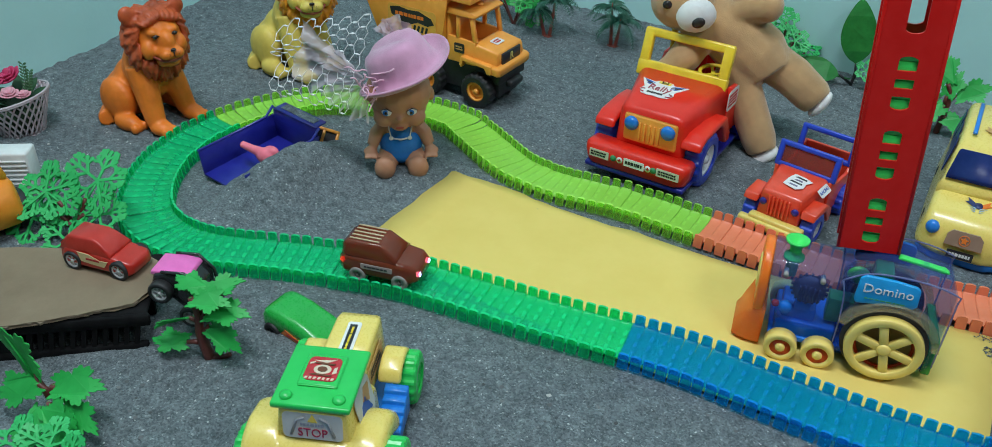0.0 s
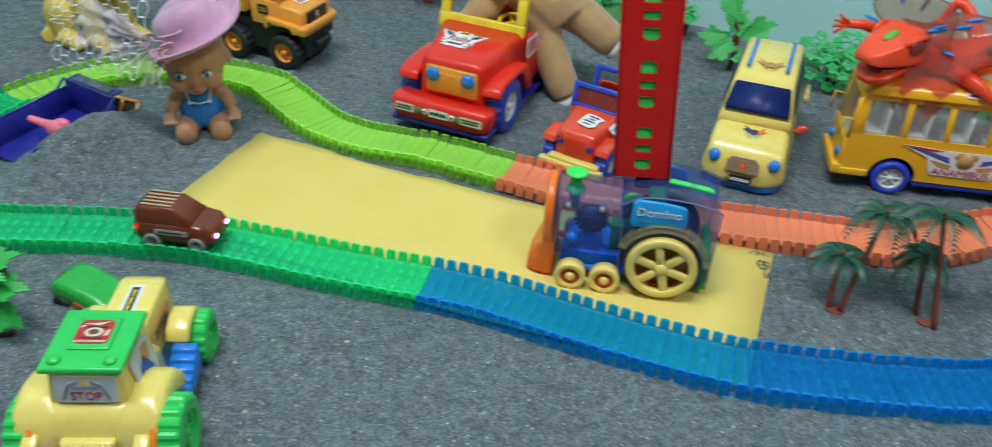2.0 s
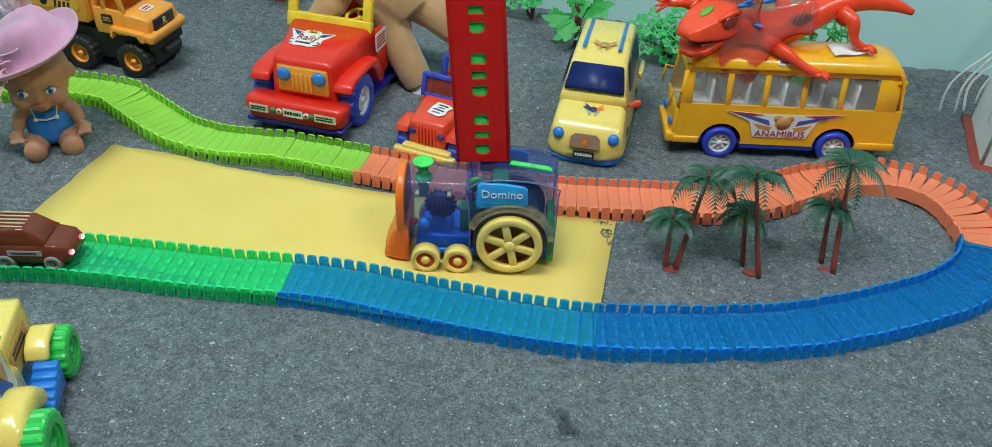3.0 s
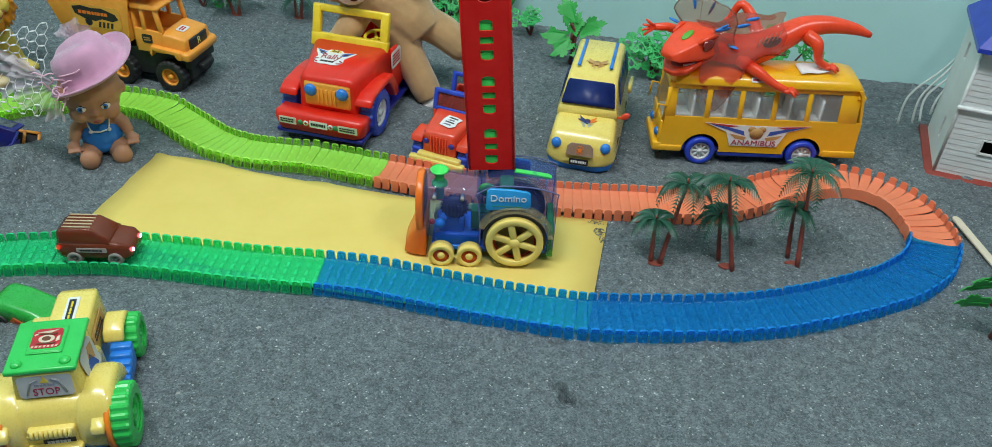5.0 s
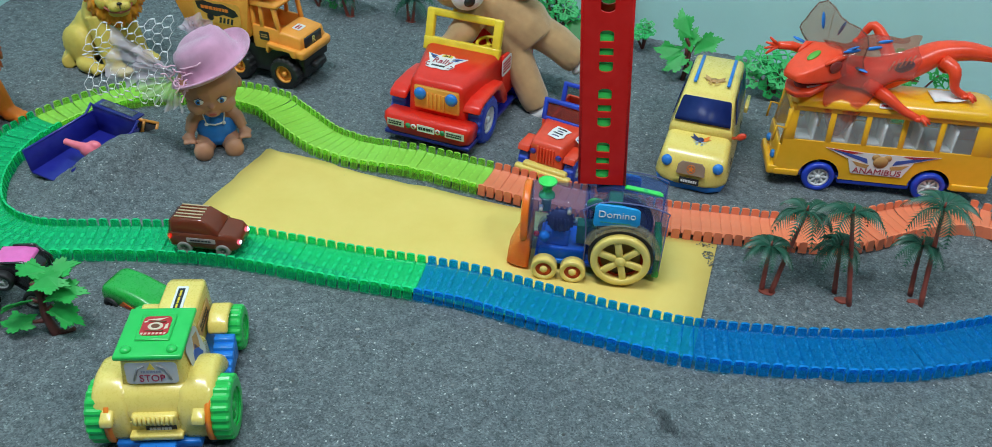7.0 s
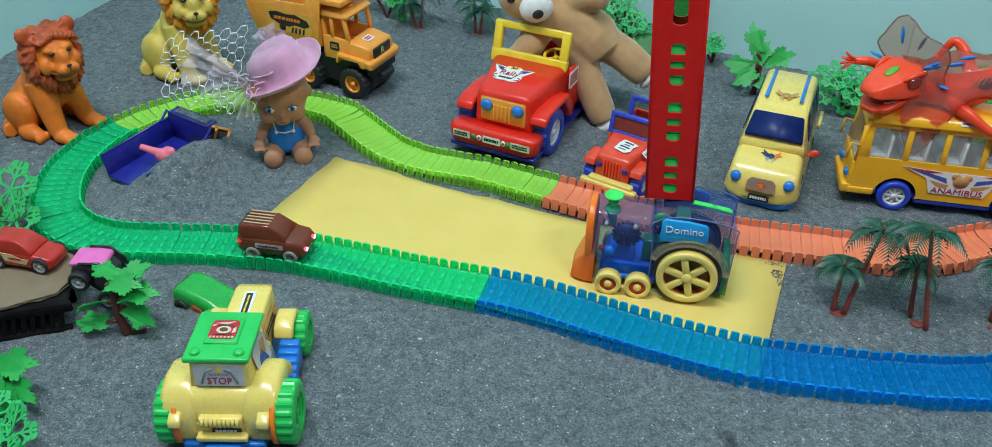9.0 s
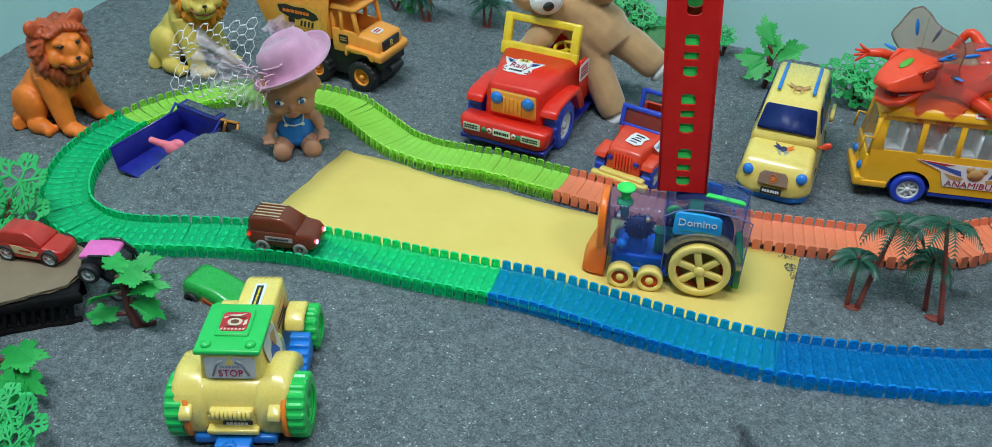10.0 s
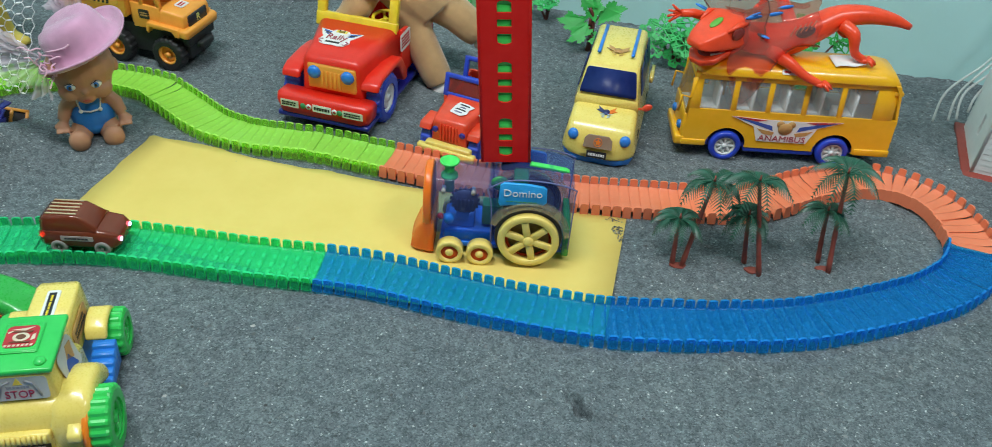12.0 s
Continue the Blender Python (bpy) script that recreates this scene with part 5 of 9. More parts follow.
    for i in range(5):
        for y in (0.006, W - 0.032):
            bm = bmesh.new()
            x = -0.030 + i * 0.044
            box(bm, x - 0.012, x + 0.012, y, y + 0.026, 0.059, 0.076, 0.003)
            box(bm, x + 0.008, x + 0.014, y, y + 0.026, 0.059, 0.104, 0.003)
            part("seat", bm, WHITE, t, "white moulded seat")
    bm = bmesh.new()
    box(bm, 0.026, 0.119, 0.001, W - 0.001, 0.013, 0.0215, 0.002)
    box(bm, -0.056, 0.212, 0.006, W - 0.006, 0.017, 0.026, 0.002)
    part("chassis", bm, BLUE, t, "blue underbody")
    for x in (0.0, 0.142):
        for y, rz in ((0.004, -90), (W - 0.004, 90)):
            wheel(t, pose(x, y, 0.0212, 0, 0, rz), 0.0212, 0.015, BLUE, WHITE, 0.66, spokes=8)
    # side print
    bm = bmesh.new()
    ring = [(-0.056, 0.015), (-0.02, 0.013), (0.02, 0.013), (0.056, 0.015), (0.032, 0.006), (0.024, -0.014), (-0.026, -0.014), (-0.032, 0.004)]
    flat_shape(bm, ring[::-1], 0.0006)
    st = part("sticker", bm, STICKER, t, "white winged side sticker with red print", m=pose(0.073, -0.0008, 0.049, 90, 0, 0) @ Matrix.Diagonal((1.3, 1.2, 1, 1)))
    writing("ANAMIBUS", 0.0098, plastic("print_maroon", (0.36, 0.02, 0.05), 0.4), st, pose(-0.001, -0.0098, 0.0010), name="print")
    writing("Five", 0.0062, INK_BLUE, st, pose(0.034, 0.0100, 0.0010, 0, 0, 4), name="print")
    for s in (-1, 1):
        bm = bmesh.new()
        flat_shape(bm, [(s * 0.012, 0.000), (s * 0.050, 0.0135), (s * 0.030, 0.010), (s * 0.014, 0.006)][::s], 0.0004, z=0.0006)
        part("print_wing", bm, INK_BLUE, st)
    bm = bmesh.new()
    for s in (-1, 1):
        flat_shape(bm, [(s * 0.010, -0.002), (s * 0.028, 0.002), (s * 0.022, -0.004), (s * 0.012, -0.006)][::s], 0.0004, z=0.0007)
        lathe(bm, [(0, 0.0014), (0.004, 0.0013), (0.004, 0.0006)], 14, pose(s * 0.0055, 0.0085, 0))
    lathe(bm, [(0, 0.0016), (0.0072, 0.0014), (0.0072, 0.0006)], 18, pose(0, 0.003, 0))
    part("print_emblem", bm, INK_TAN, st)
    for s in (-1, 1):
        bm = bmesh.new()
        flat_shape(bm, [(s * 0.03, 0.0105), (s * 0.055, 0.0150), (s * 0.02, 0.0125)][::s], 0.0004, z=0.0008)
        part("print_stripe", bm, INK_RED, st)
    top = plate("roof_sticker", 0.020, 0.007, STICKER, t, pose(0.062, 0.006, 0.1305, 58, 0, 0), "small red and white roof sticker")
    bars(top, pose(0, 0, 0.0007), 0.016, 0.004, 1, INK_RED, seed=8)
    return t


build_bus()


def build_paper_tag():
    bm = bmesh.new()
    n = 8
    vs = [[bm.verts.new((-0.020 + 0.040 * i / n, y, 0.0012 * math.sin(i * 0.9) + 0.002 * (i / n) ** 2)) for i in range(n + 1)] for y in (-0.013, 0.013)]
    for i in range(n):
        bm.faces.new((vs[0][i], vs[0][i + 1], vs[1][i + 1], vs[1][i]))
    shell(bm, 0.0006)
    o = link("paper_tag", bm, plastic("white_paper", (0.82, 0.82, 0.8), 0.7), smooth=True, m=pose(0.4365, 0.290, 0.1405, 5, -2, 8))
    tagged(o, "curled slip of white paper on the bus roof", "paper")


build_paper_tag()


# ---- soft and rubber figures ----
def fur_material(name, colour):
    m, t, b = shader(name)
    c = coords(t)
    n1 = node(t, "ShaderNodeTexNoise", Scale=900.0, Detail=3.0)
    n2 = node(t, "ShaderNodeTexNoise", Scale=35.0, Detail=5.0)
    for n in (n1, n2):
        wire(t, c, "Object", n, "Vector")
    r = ramp(t, [(0.3, tuple(v * 0.8 for v in colour)), (0.7, tuple(v * 1.12 for v in colour))])
    wire(t, n2, "Fac", r, "Fac")
    wire(t, r, "Color", b, "Base Color")
    b.inputs["Roughness"].default_value = 0.9
    b.inputs["Sheen Weight"].default_value = 0.5
    bump(t, b, n1, "Fac", 0.5, 0.001)
    return m


def build_bear():
    fur, white, dark = fur_material("tan_plush", (0.50, 0.30, 0.135)), fur_material("white_plush", (0.75, 0.74, 0.72)), plastic("bear_eye_plastic", (0.02, 0.014, 0.012), 0.15)
    bm = bmesh.new()
    H = Vector((-0.219, 0.390, 0.197))
    ball(bm, *H, 0.042, 0.039, 0.038)
    for x, z in ((-0.045, 0.012), (0.022, 0.042)):
        ball(bm, H.x + x, H.y + 0.006, H.z + z, 0.016, 0.009, 0.016)
    tube(bm, [(-0.200, 0.40, 0.186), (-0.155, 0.405, 0.158), (-0.12, 0.405, 0.132), (-0.10, 0.40, 0.112)], [0.030, 0.040, 0.043, 0.036], 16)
    tube(bm, [(-0.146, 0.392, 0.124), (-0.122, 0.380, 0.084), (-0.094, 0.366, 0.034), (-0.087, 0.362, 0.021)], [0.025, 0.0245, 0.0225, 0.019], 14)
    tube(bm, [(-0.105, 0.410, 0.128), (-0.070, 0.405, 0.112), (-0.040, 0.398, 0.092), (-0.032, 0.396, 0.086)], [0.027, 0.026, 0.024, 0.020], 14)
    tube(bm, [(-0.16, 0.40, 0.178), (-0.135, 0.395, 0.198), (-0.118, 0.39, 0.203)], [0.020, 0.022, 0.020], 12)
    tube(bm, [(-0.185, 0.385, 0.165), (-0.205, 0.37, 0.130), (-0.220, 0.365, 0.110)], [0.022, 0.022, 0.019], 12)
    ball(bm, -0.222, 0.364, 0.108, 0.021, 0.020, 0.019)
    ball(bm, -0.115, 0.389, 0.203, 0.019, 0.02, 0.02)
    t = thing("teddy_bear", pose(-0.006, 0.036, -0.013), "tan plush bear with a white muzzle slumped over a car", "soft toy")
    part("body", melt(bm, 0.0028, 5), fur, t, "tan plush body and limbs", smooth=True)

    def piece(name, material, label, *args, **more):
        ex = bmesh.new()
        ball(ex, *args, **more)
        part(name, ex, material, t, label, smooth=True)

    piece("muzzle", white, "white plush muzzle", H.x + 0.022, H.y - 0.034, H.z - 0.006, 0.025, 0.017, 0.021, turn=pose(0, 0, 0, 0, -18, 0))
    piece("inner_ear", white, "white plush inner ear", H.x - 0.046, H.y - 0.002, H.z + 0.012, 0.012, 0.009, 0.013)
    piece("sole", white, "white plush sole", -0.085, 0.360, 0.0180, 0.020, 0.017, 0.008, turn=pose(0, 0, 0, 14, -30, 0))
    piece("sole", white, "white plush sole", -0.0295, 0.395, 0.084, 0.008, 0.017, 0.020, turn=pose(0, 0, 0, 0, 32, 0))
    piece("nose", dark, "black oval nose", H.x + 0.028, H.y - 0.0505, H.z - 0.009, 0.0085, 0.004, 0.0065, turn=pose(0, 0, 0, 0, -30, 0))
    for x, z in ((-0.014, 0.003), (0.011, 0.024)):
        piece("eye", dark, "black bead eye", H.x + x, H.y - 0.0365 + 0.12 * abs(z - 0.012), H.z + z, 0.0062, 0.004, 0.0055)


build_bear()


def rubber(name, colour, wear=0.22):
    return plastic(name, colour, 0.5, wear=wear, scale=28)


def build_lion(m, body_turn, head_turn, tilt, colours, label, scale=1.0):
    """A seated lion, its front towards -y; the head turns by itself."""
    body, mane, dark, mouth = colours
    B, Hd = pose(0, 0, 0, 0, 0, body_turn) @ Matrix.Diagonal((0.95, 0.88, 1, 1)), pose(0, 0, 0, 0, 0, head_turn) @ pose(0, 0, 0, tilt, 0, 0)
    bm = bmesh.new()
    ball(bm, 0, 0.050, 0.034, 0.040, 0.036, 0.035, B)
    ball(bm, 0, 0.030, 0.052, 0.033, 0.040, 0.036, B, turn=pose(0, 0, 0, -40, 0, 0))
    ball(bm, 0, 0.004, 0.074, 0.031, 0.034, 0.042, B, turn=pose(0, 0, 0, -15, 0, 0))
    ball(bm, 0, -0.010, 0.098, 0.027, 0.027, 0.028, B)
    for s in (-1, 1):
        V = lambda x, y, z: B @ Vector((x, y, z))
        tube(bm, [V(s * 0.020, -0.008, 0.088), V(s * 0.025, -0.022, 0.050), V(s * 0.029, -0.034, 0.014)], [0.019, 0.0165, 0.013], 12)
        ball(bm, s * 0.030, -0.044, 0.010, 0.0145, 0.020, 0.0105, B)
        for k in (-1, 0, 1):
            ball(bm, s * 0.030 + k * 0.008, -0.061, 0.008, 0.0052, 0.007, 0.007, B)
        ball(bm, s * 0.034, 0.036, 0.036, 0.018, 0.034, 0.032, B)
        ball(bm, s * 0.045, 0.010, 0.012, 0.014, 0.026, 0.012, B)
        for k in (-1, 0, 1):
            ball(bm, s * 0.045 + k * 0.008, -0.014, 0.009, 0.0052, 0.007, 0.007, B)
    tube(bm, [B @ Vector(p) for p in ((0, 0.080, 0.016), (-0.026, 0.080, 0.010), (-0.046, 0.062, 0.010), (-0.052, 0.046, 0.013))], [0.008, 0.008, 0.008, 0.012], 10)
    C = B @ Vector((0, -0.036, 0.125))
    F = Matrix.Translation(C) @ Hd @ Matrix.Scale(0.84, 4)
    ball(bm, 0, 0, 0.004, 0.036, 0.032, 0.038, F)
    ball(bm, 0, -0.028, 0.000, 0.0135, 0.019, 0.022, F, turn=pose(0, 0, 0, 25, 0, 0))
    ball(bm, 0, -0.032, -0.013, 0.020, 0.019, 0.014, F)
    ball(bm, 0, -0.026, -0.029, 0.019, 0.016, 0.009, F)
    for s in (-1, 1):
        ball(bm, s * 0.015, -0.022, 0.018, 0.010, 0.011, 0.0075, F)
        ball(bm, s * 0.009, -0.045, -0.013, 0.0105, 0.009, 0.0085, F)
        ball(bm, s * 0.025, -0.018, -0.008, 0.011, 0.013, 0.016, F)
    bm = melt(bm, 0.0022 * scale, 3)
    ex = bmesh.new()
    rng = random.Random(3)
    for ring, (rad, depth, size) in enumerate(((0.0375, -0.010, 0.72), (0.0415, 0.000, 0.9), (0.043, 0.012, 1.05), (0.036, 0.026, 1.2))):
        for i in range(26):
            a = radians(i * 360 / 26 + ring * 7 + rng.uniform(-4, 4))
            low = max(0.0, -math.cos(a))
            x, z = rad * 1.02 * math.sin(a), 0.002 + rad * 1.10 * math.cos(a) - 0.008 * low
            flow = math.degrees(a) + (58 if math.sin(a) > 0 else -58) * (1 - 0.75 * low)
            ball(ex, x, depth - 0.006 * low, z, 0.0042 * size, 0.010 * size, (0.015 + 0.005 * low) * size, F, n=10, turn=pose(0, 0, 0, 0, flow + rng.uniform(-10, 10), 0))
    for i in range(9):
        ball(ex, (i - 4) * 0.0066, -0.012, 0.040 - abs(i - 4) * 0.0022, 0.0038, 0.016, 0.010, F, n=10, turn=pose(0, 0, 0, 0, (i - 4) * 14, 0))
    for i in range(9):
        ball(ex, (i - 4) * 0.0075, -0.010, -0.040 + abs(i - 4) * 0.0015, 0.0045, 0.009, 0.010, F, n=10, turn=pose(0, 0, 0, 0, (i - 4) * -9, 0))
    for s in (-1, 1):
        ball(ex, s * 0.038, 0.002, 0.044, 0.0135, 0.008, 0.0145, F)
    ex = melt(ex, 0.0018 * scale, 3)
    add(bm, ex, 1)
    ex = bmesh.new()
    for s in (-1, 1):
        ball(ex, s * 0.0150, -0.0322, 0.0130, 0.0042, 0.0026, 0.0032, F, n=10)
        tube(ex, [F @ Vector((s * 0.0200, -0.0290, 0.0125)), F @ Vector((s * 0.0145, -0.0325, 0.0160)), F @ Vector((s * 0.0090, -0.0345, 0.0130))], 0.0007, 5)
    ball(ex, 0, -0.0520, -0.0055, 0.0046, 0.0024, 0.0026, F, n=10)
    tube(ex, [F @ Vector((0, -0.0535, -0.007)), F @ Vector((0, -0.0535, -0.016))], 0.0007, 5)
    for s in (-1, 1):
        for k in range(6):
            ball(ex, s * (0.007 + 0.003 * (k % 3)), -0.0535 + 0.0012 * (k % 3), -0.010 - 0.003 * (k // 3), 0.0006, 0.0006, 0.0006, F, n=6)
    add(bm, ex, 2)
    ex = bmesh.new()
    tube(ex, [F @ Vector(p) for p in ((-0.024, -0.028, -0.0165), (-0.014, -0.041, -0.0225), (0, -0.0445, -0.0235), (0.014, -0.041, -0.0225), (0.024, -0.028, -0.0165))], [0.0012, 0.0022, 0.0030, 0.0022, 0.0012], 8)
    add(bm, ex, 3)
    bmesh.ops.transform(bm, matrix=Matrix.Scale(scale, 4), verts=bm.verts)
    o = link("lion_figure", bm, [body, mane, dark, mouth], m=m)
    return tagged(o, label, "toy lion", "rubber lions")


EYE_BLACK = plastic("painted_black", (0.02, 0.014, 0.012), 0.3)
build_lion(pose(-0.884, 0.199, -0.002, 0, 0, 0), 80, 62, -4, (rubber("tan_orange_rubber", (0.84, 0.200, 0.012)), rubber("russet_rubber", (0.54, 0.085, 0.016), 0.5), EYE_BLACK, plastic("mouth_red", (0.34, 0.06, 0.035), 0.5)), "seated orange rubber lion with a russet mane, on sand", 0.99)
build_lion(pose(-0.793, 0.424, -0.002, 0, 0, 0), 72, 38, 0, (rubber("olive_yellow_rubber", (0.72, 0.54, 0.10)), rubber("amber_mane_rubber", (0.84, 0.29, 0.012), 0.35), EYE_BLACK, plastic("mouth_pink", (0.45, 0.1, 0.07), 0.5)), "seated yellow rubber lion with an orange mane, on sand", 1.04)


def build_doll():
    skin, blue, white, dark = rubber("brown_doll_rubber", (0.50, 0.235, 0.130), 0.12), plastic("doll_blue_paint", (0.010, 0.19, 0.60), 0.45), plastic("doll_white_paint", (0.75, 0.75, 0.75), 0.4), EYE_BLACK
    bm = bmesh.new()
    ball(bm, 0, 0.002, 0.104, 0.0400, 0.038, 0.036)
    ball(bm, 0, -0.003, 0.086, 0.0340, 0.032, 0.024)
    for s in (-1, 1):
        ball(bm, s * 0.0175, -0.018, 0.079, 0.0145, 0.0145, 0.0125)
        ball(bm, s * 0.0390, 0.006, 0.096, 0.0045, 0.007, 0.009)
    ball(bm, 0, -0.0355, 0.0845, 0.0042, 0.0045, 0.0034)
    ball(bm, 0, -0.025, 0.0715, 0.0115, 0.0095, 0.0075)
    ball(bm, 0, 0.002, 0.058, 0.017, 0.015, 0.014)
    ball(bm, 0, 0.004, 0.038, 0.0235, 0.022, 0.030)
    for s in (-1, 1):
        tube(bm, [(s * 0.019, 0.003, 0.056), (s * 0.030, -0.003, 0.046), (s * 0.0355, -0.011, 0.034)], [0.0098, 0.0092, 0.0072], 12)
        ball(bm, s * 0.0375, -0.0165, 0.028, 0.0082, 0.0085, 0.0075)
        for k in range(4):
            ball(bm, s * 0.0375 + (k - 1.5) * 0.0040, -0.0250, 0.0262, 0.0024, 0.0050, 0.0028)
        ball(bm, s * 0.0445, -0.0180, 0.0300, 0.0024, 0.0040, 0.0024)
        tube(bm, [(s * 0.013, -0.006, 0.018), (s * 0.0200, -0.026, 0.0145)], [0.015, 0.0135], 12)
        ball(bm, s * 0.0205, -0.0350, 0.0150, 0.0135, 0.0105, 0.0150)
    bm = melt(bm, 0.0015, 2)
    ex = bmesh.new()
    ball(ex, 0, 0.000, 0.032, 0.0280, 0.0262, 0.0245)
    ball(ex, 0, -0.001, 0.024, 0.0250, 0.0262, 0.0180)
    ball(ex, 0, -0.0008, 0.050, 0.0165, 0.0188, 0.014)
    add(bm, melt(ex, 0.0016, 2), 1)
    ex = bmesh.new()
    tube(ex, [(-0.0115, -0.0222, 0.0505), (0, -0.0240, 0.0490), (0.0115, -0.0222, 0.0505)], 0.0011, 8)
    for s in (-1, 1):
        ball(ex, s * 0.0115, -0.0228, 0.0505, 0.0028, 0.002, 0.0028, n=10)
        tube(ex, [(s * 0.0115, -0.0220, 0.0515), (s * 0.0140, -0.0165, 0.0605), (s * 0.0145, -0.008, 0.066)], 0.0009, 6)
        ball(ex, s * 0.0150, -0.0322, 0.0930, 0.0064, 0.0028, 0.0048, n=14, turn=pose(0, 0, 0, 0, 0, s * 20))
    add(bm, ex, 2)
    ex = bmesh.new()
    for s in (-1, 1):
        ball(ex, s * 0.0150 - 0.0008, -0.0343, 0.0930, 0.0038, 0.0014, 0.0040, n=12)
    add(bm, ex, 1)
    ex = bmesh.new()
    for s in (-1, 1):
        ball(ex, s * 0.0150 - 0.0008, -0.0354, 0.0932, 0.0019, 0.0008, 0.0021, n=10)
        tube(ex, [(s * 0.0220, -0.0300, 0.0945), (s * 0.0150, -0.0345, 0.0990), (s * 0.0082, -0.0355, 0.0950)], [0.0004, 0.0007, 0.0004], 5)
    add(bm, ex, 3)
    ex = bmesh.new()
    ball(ex, 0, -0.0346, 0.0722, 0.0054, 0.002, 0.0014, n=10)
    add(bm, ex, 4)
    o = link("doll", bm, [skin, blue, white, dark, plastic("doll_lip_paint", (0.42, 0.09, 0.05), 0.4)], m=pose(-0.519, 0.203, 0.005, 4, 0, 25) @ Matrix.Scale(0.98, 4))
    tagged(o, "small brown rubber doll in painted blue dungarees, sitting on sand", "doll")


build_doll()


HAT_TURN = -20.0


def build_hat():
    felt = fur_material("pink_felt", (0.62, 0.31, 0.46))
    up = Vector((-0.44, -0.19, 0.88)).normalized()
    t = thing("doll_hat", Matrix.Translation((-0.505, 0.197, 0.1315)) @ up.to_track_quat("Z", "Y").to_matrix().to_4x4() @ pose(0, 0, 0, 0, 0, HAT_TURN) @ Matrix.Scale(0.95, 4), "pink felt brimmed hat with a white net veil", "hat")
    bm = bmesh.new()
    n = 44
    prof = [(0.0640, 0.0075), (0.0615, 0.0050), (0.0545, 0.0010), (0.0470, 0.0005), (0.0425, 0.0040), (0.0405, 0.0120), (0.0390, 0.0240), (0.0365, 0.0350), (0.0320, 0.0412), (0.0240, 0.0440), (0.0120, 0.0448), (0, 0.0450)]
    lathe(bm, prof, n)
    for v in bm.verts:
        r, a = math.hypot(v.co.x, v.co.y), math.atan2(v.co.y, v.co.x)
        if r > 0.045:
            v.co.z += (r - 0.045) * 0.30 * math.cos(2 * a + 0.6)
        if v.co.z > 0.03:
            v.co.z -= 0.004 * math.exp(-((v.co.x / 0.012) ** 2))
    shell(bm, 0.0022)
    part("hat_body", bm, felt, t, "pink felt crown and brim", smooth=True)
    net = clear_plastic("white_tulle", (1.0, 0.95, 0.98), 0.56, 0.6)
    net.node_tree.nodes["Principled BSDF"].inputs["Base Color"].default_value = (0.82, 0.74, 0.79, 1)
    thread = plastic("white_thread", (0.9, 0.88, 0.9), 0.6)
    # cord round the crown
    bm = bmesh.new()
    ring = [(0.0415 * math.cos(a), 0.0415 * math.sin(a), 0.0055 + 0.0012 * math.sin(5 * a)) for a in np.linspace(0, 2 * math.pi, 41)]
    tube(bm, ring, 0.0013, 8, cap=False)
    part("hat_band", bm, plastic("pink_ribbon", (0.64, 0.34, 0.48), 0.6), t, "pale pink cord band")
    back = t.matrix_basis.inverted()
    K = Vector((-0.534, 0.151, 0.134))
    rng = random.Random(11)
    for k in range(11):
        bm = bmesh.new()
        pts = [K + Vector((rng.uniform(-0.006, 0.010), rng.uniform(-0.004, 0.004), rng.uniform(-0.012, 0.016)))]
        d = Vector((rng.uniform(-1, 0.6), rng.uniform(-0.5, 0.2), rng.uniform(-1, 0.8))).normalized()
        for i in range(6):
            d = (d + Vector((rng.uniform(-0.9, 0.9), rng.uniform(-0.5, 0.5), rng.uniform(-0.9, 0.9)))).normalized()
            pts.append(pts[-1] + d * 0.0052)
        tube(bm, [back @ Vector(q) for q in spline(pts, 0.003).tolist()], 0.0010, 6)
        part("ribbon_loop", bm, plastic("pink_satin", (0.82, 0.50, 0.62), 0.3), t, "looped pink satin thread")
    # crumpled tulle fanned out from the knot and behind the crown
    fans = ((Vector((-0.556, 0.154, 0.146)), 176, 62, 0.064, 0.3), (K, 205, 40, 0.052, 1.3), (K, 252, 34, 0.044, 2.1), (Vector((-0.520, 0.215, 0.160)), 84, 90, 0.027, 0.9), (Vector((-0.527, 0.214, 0.160)), 118, 50, 0.024, 2.6), (K, 150, 30, 0.050, 3.0))
    for P, way, spread, ln, ph in fans:
        bm = bmesh.new()
        rows = []
        for i in range(10):
            u = i / 9
            row = []
            for j in range(19):
                v = j / 18 - 0.5
                a = radians(way + v * spread * 1.3)
                rr = 0.004 + ln * u * (1 + 0.12 * math.sin(9 * v + ph))
                q = P + Vector((rr * math.cos(a), 0.0060 * u * math.sin(j * 1.25 + ph) - 0.004 * u + 0.002 * math.sin(i * 1.9 + j), rr * math.sin(a)))
                row.append(bm.verts.new(back @ q))
            rows.append(row)
        for i in range(9):
            for j in range(18):
                bm.faces.new((rows[i][j], rows[i][j + 1], rows[i + 1][j + 1], rows[i + 1][j]))
        part("tulle_puff", bm, net, t, "crumpled sheer tulle", smooth=True)
    # veil: a hexagonal net fanned out from the knot
    bm = bmesh.new()
    knots = bmesh.new()

    def place(u, v):
        """The net hangs out to the side of the hat, open to the front."""
        x = 0.000 - 0.126 * u + (0.013 - 0.014 * u) * v
        z = 0.020 - 0.012 * u + v * (0.046 - 0.014 * u) + 0.004 * math.sin(3.1 * u + 2 * v)
        y = 0.010 * u + 0.010 * math.sin(4.0 * v + 2.5 * u) * (0.3 + u) + 0.012 * v
        return back @ (K + Vector((x, y, z)))

    cu0, cv0 = 0.118, 0.36
    done = set()
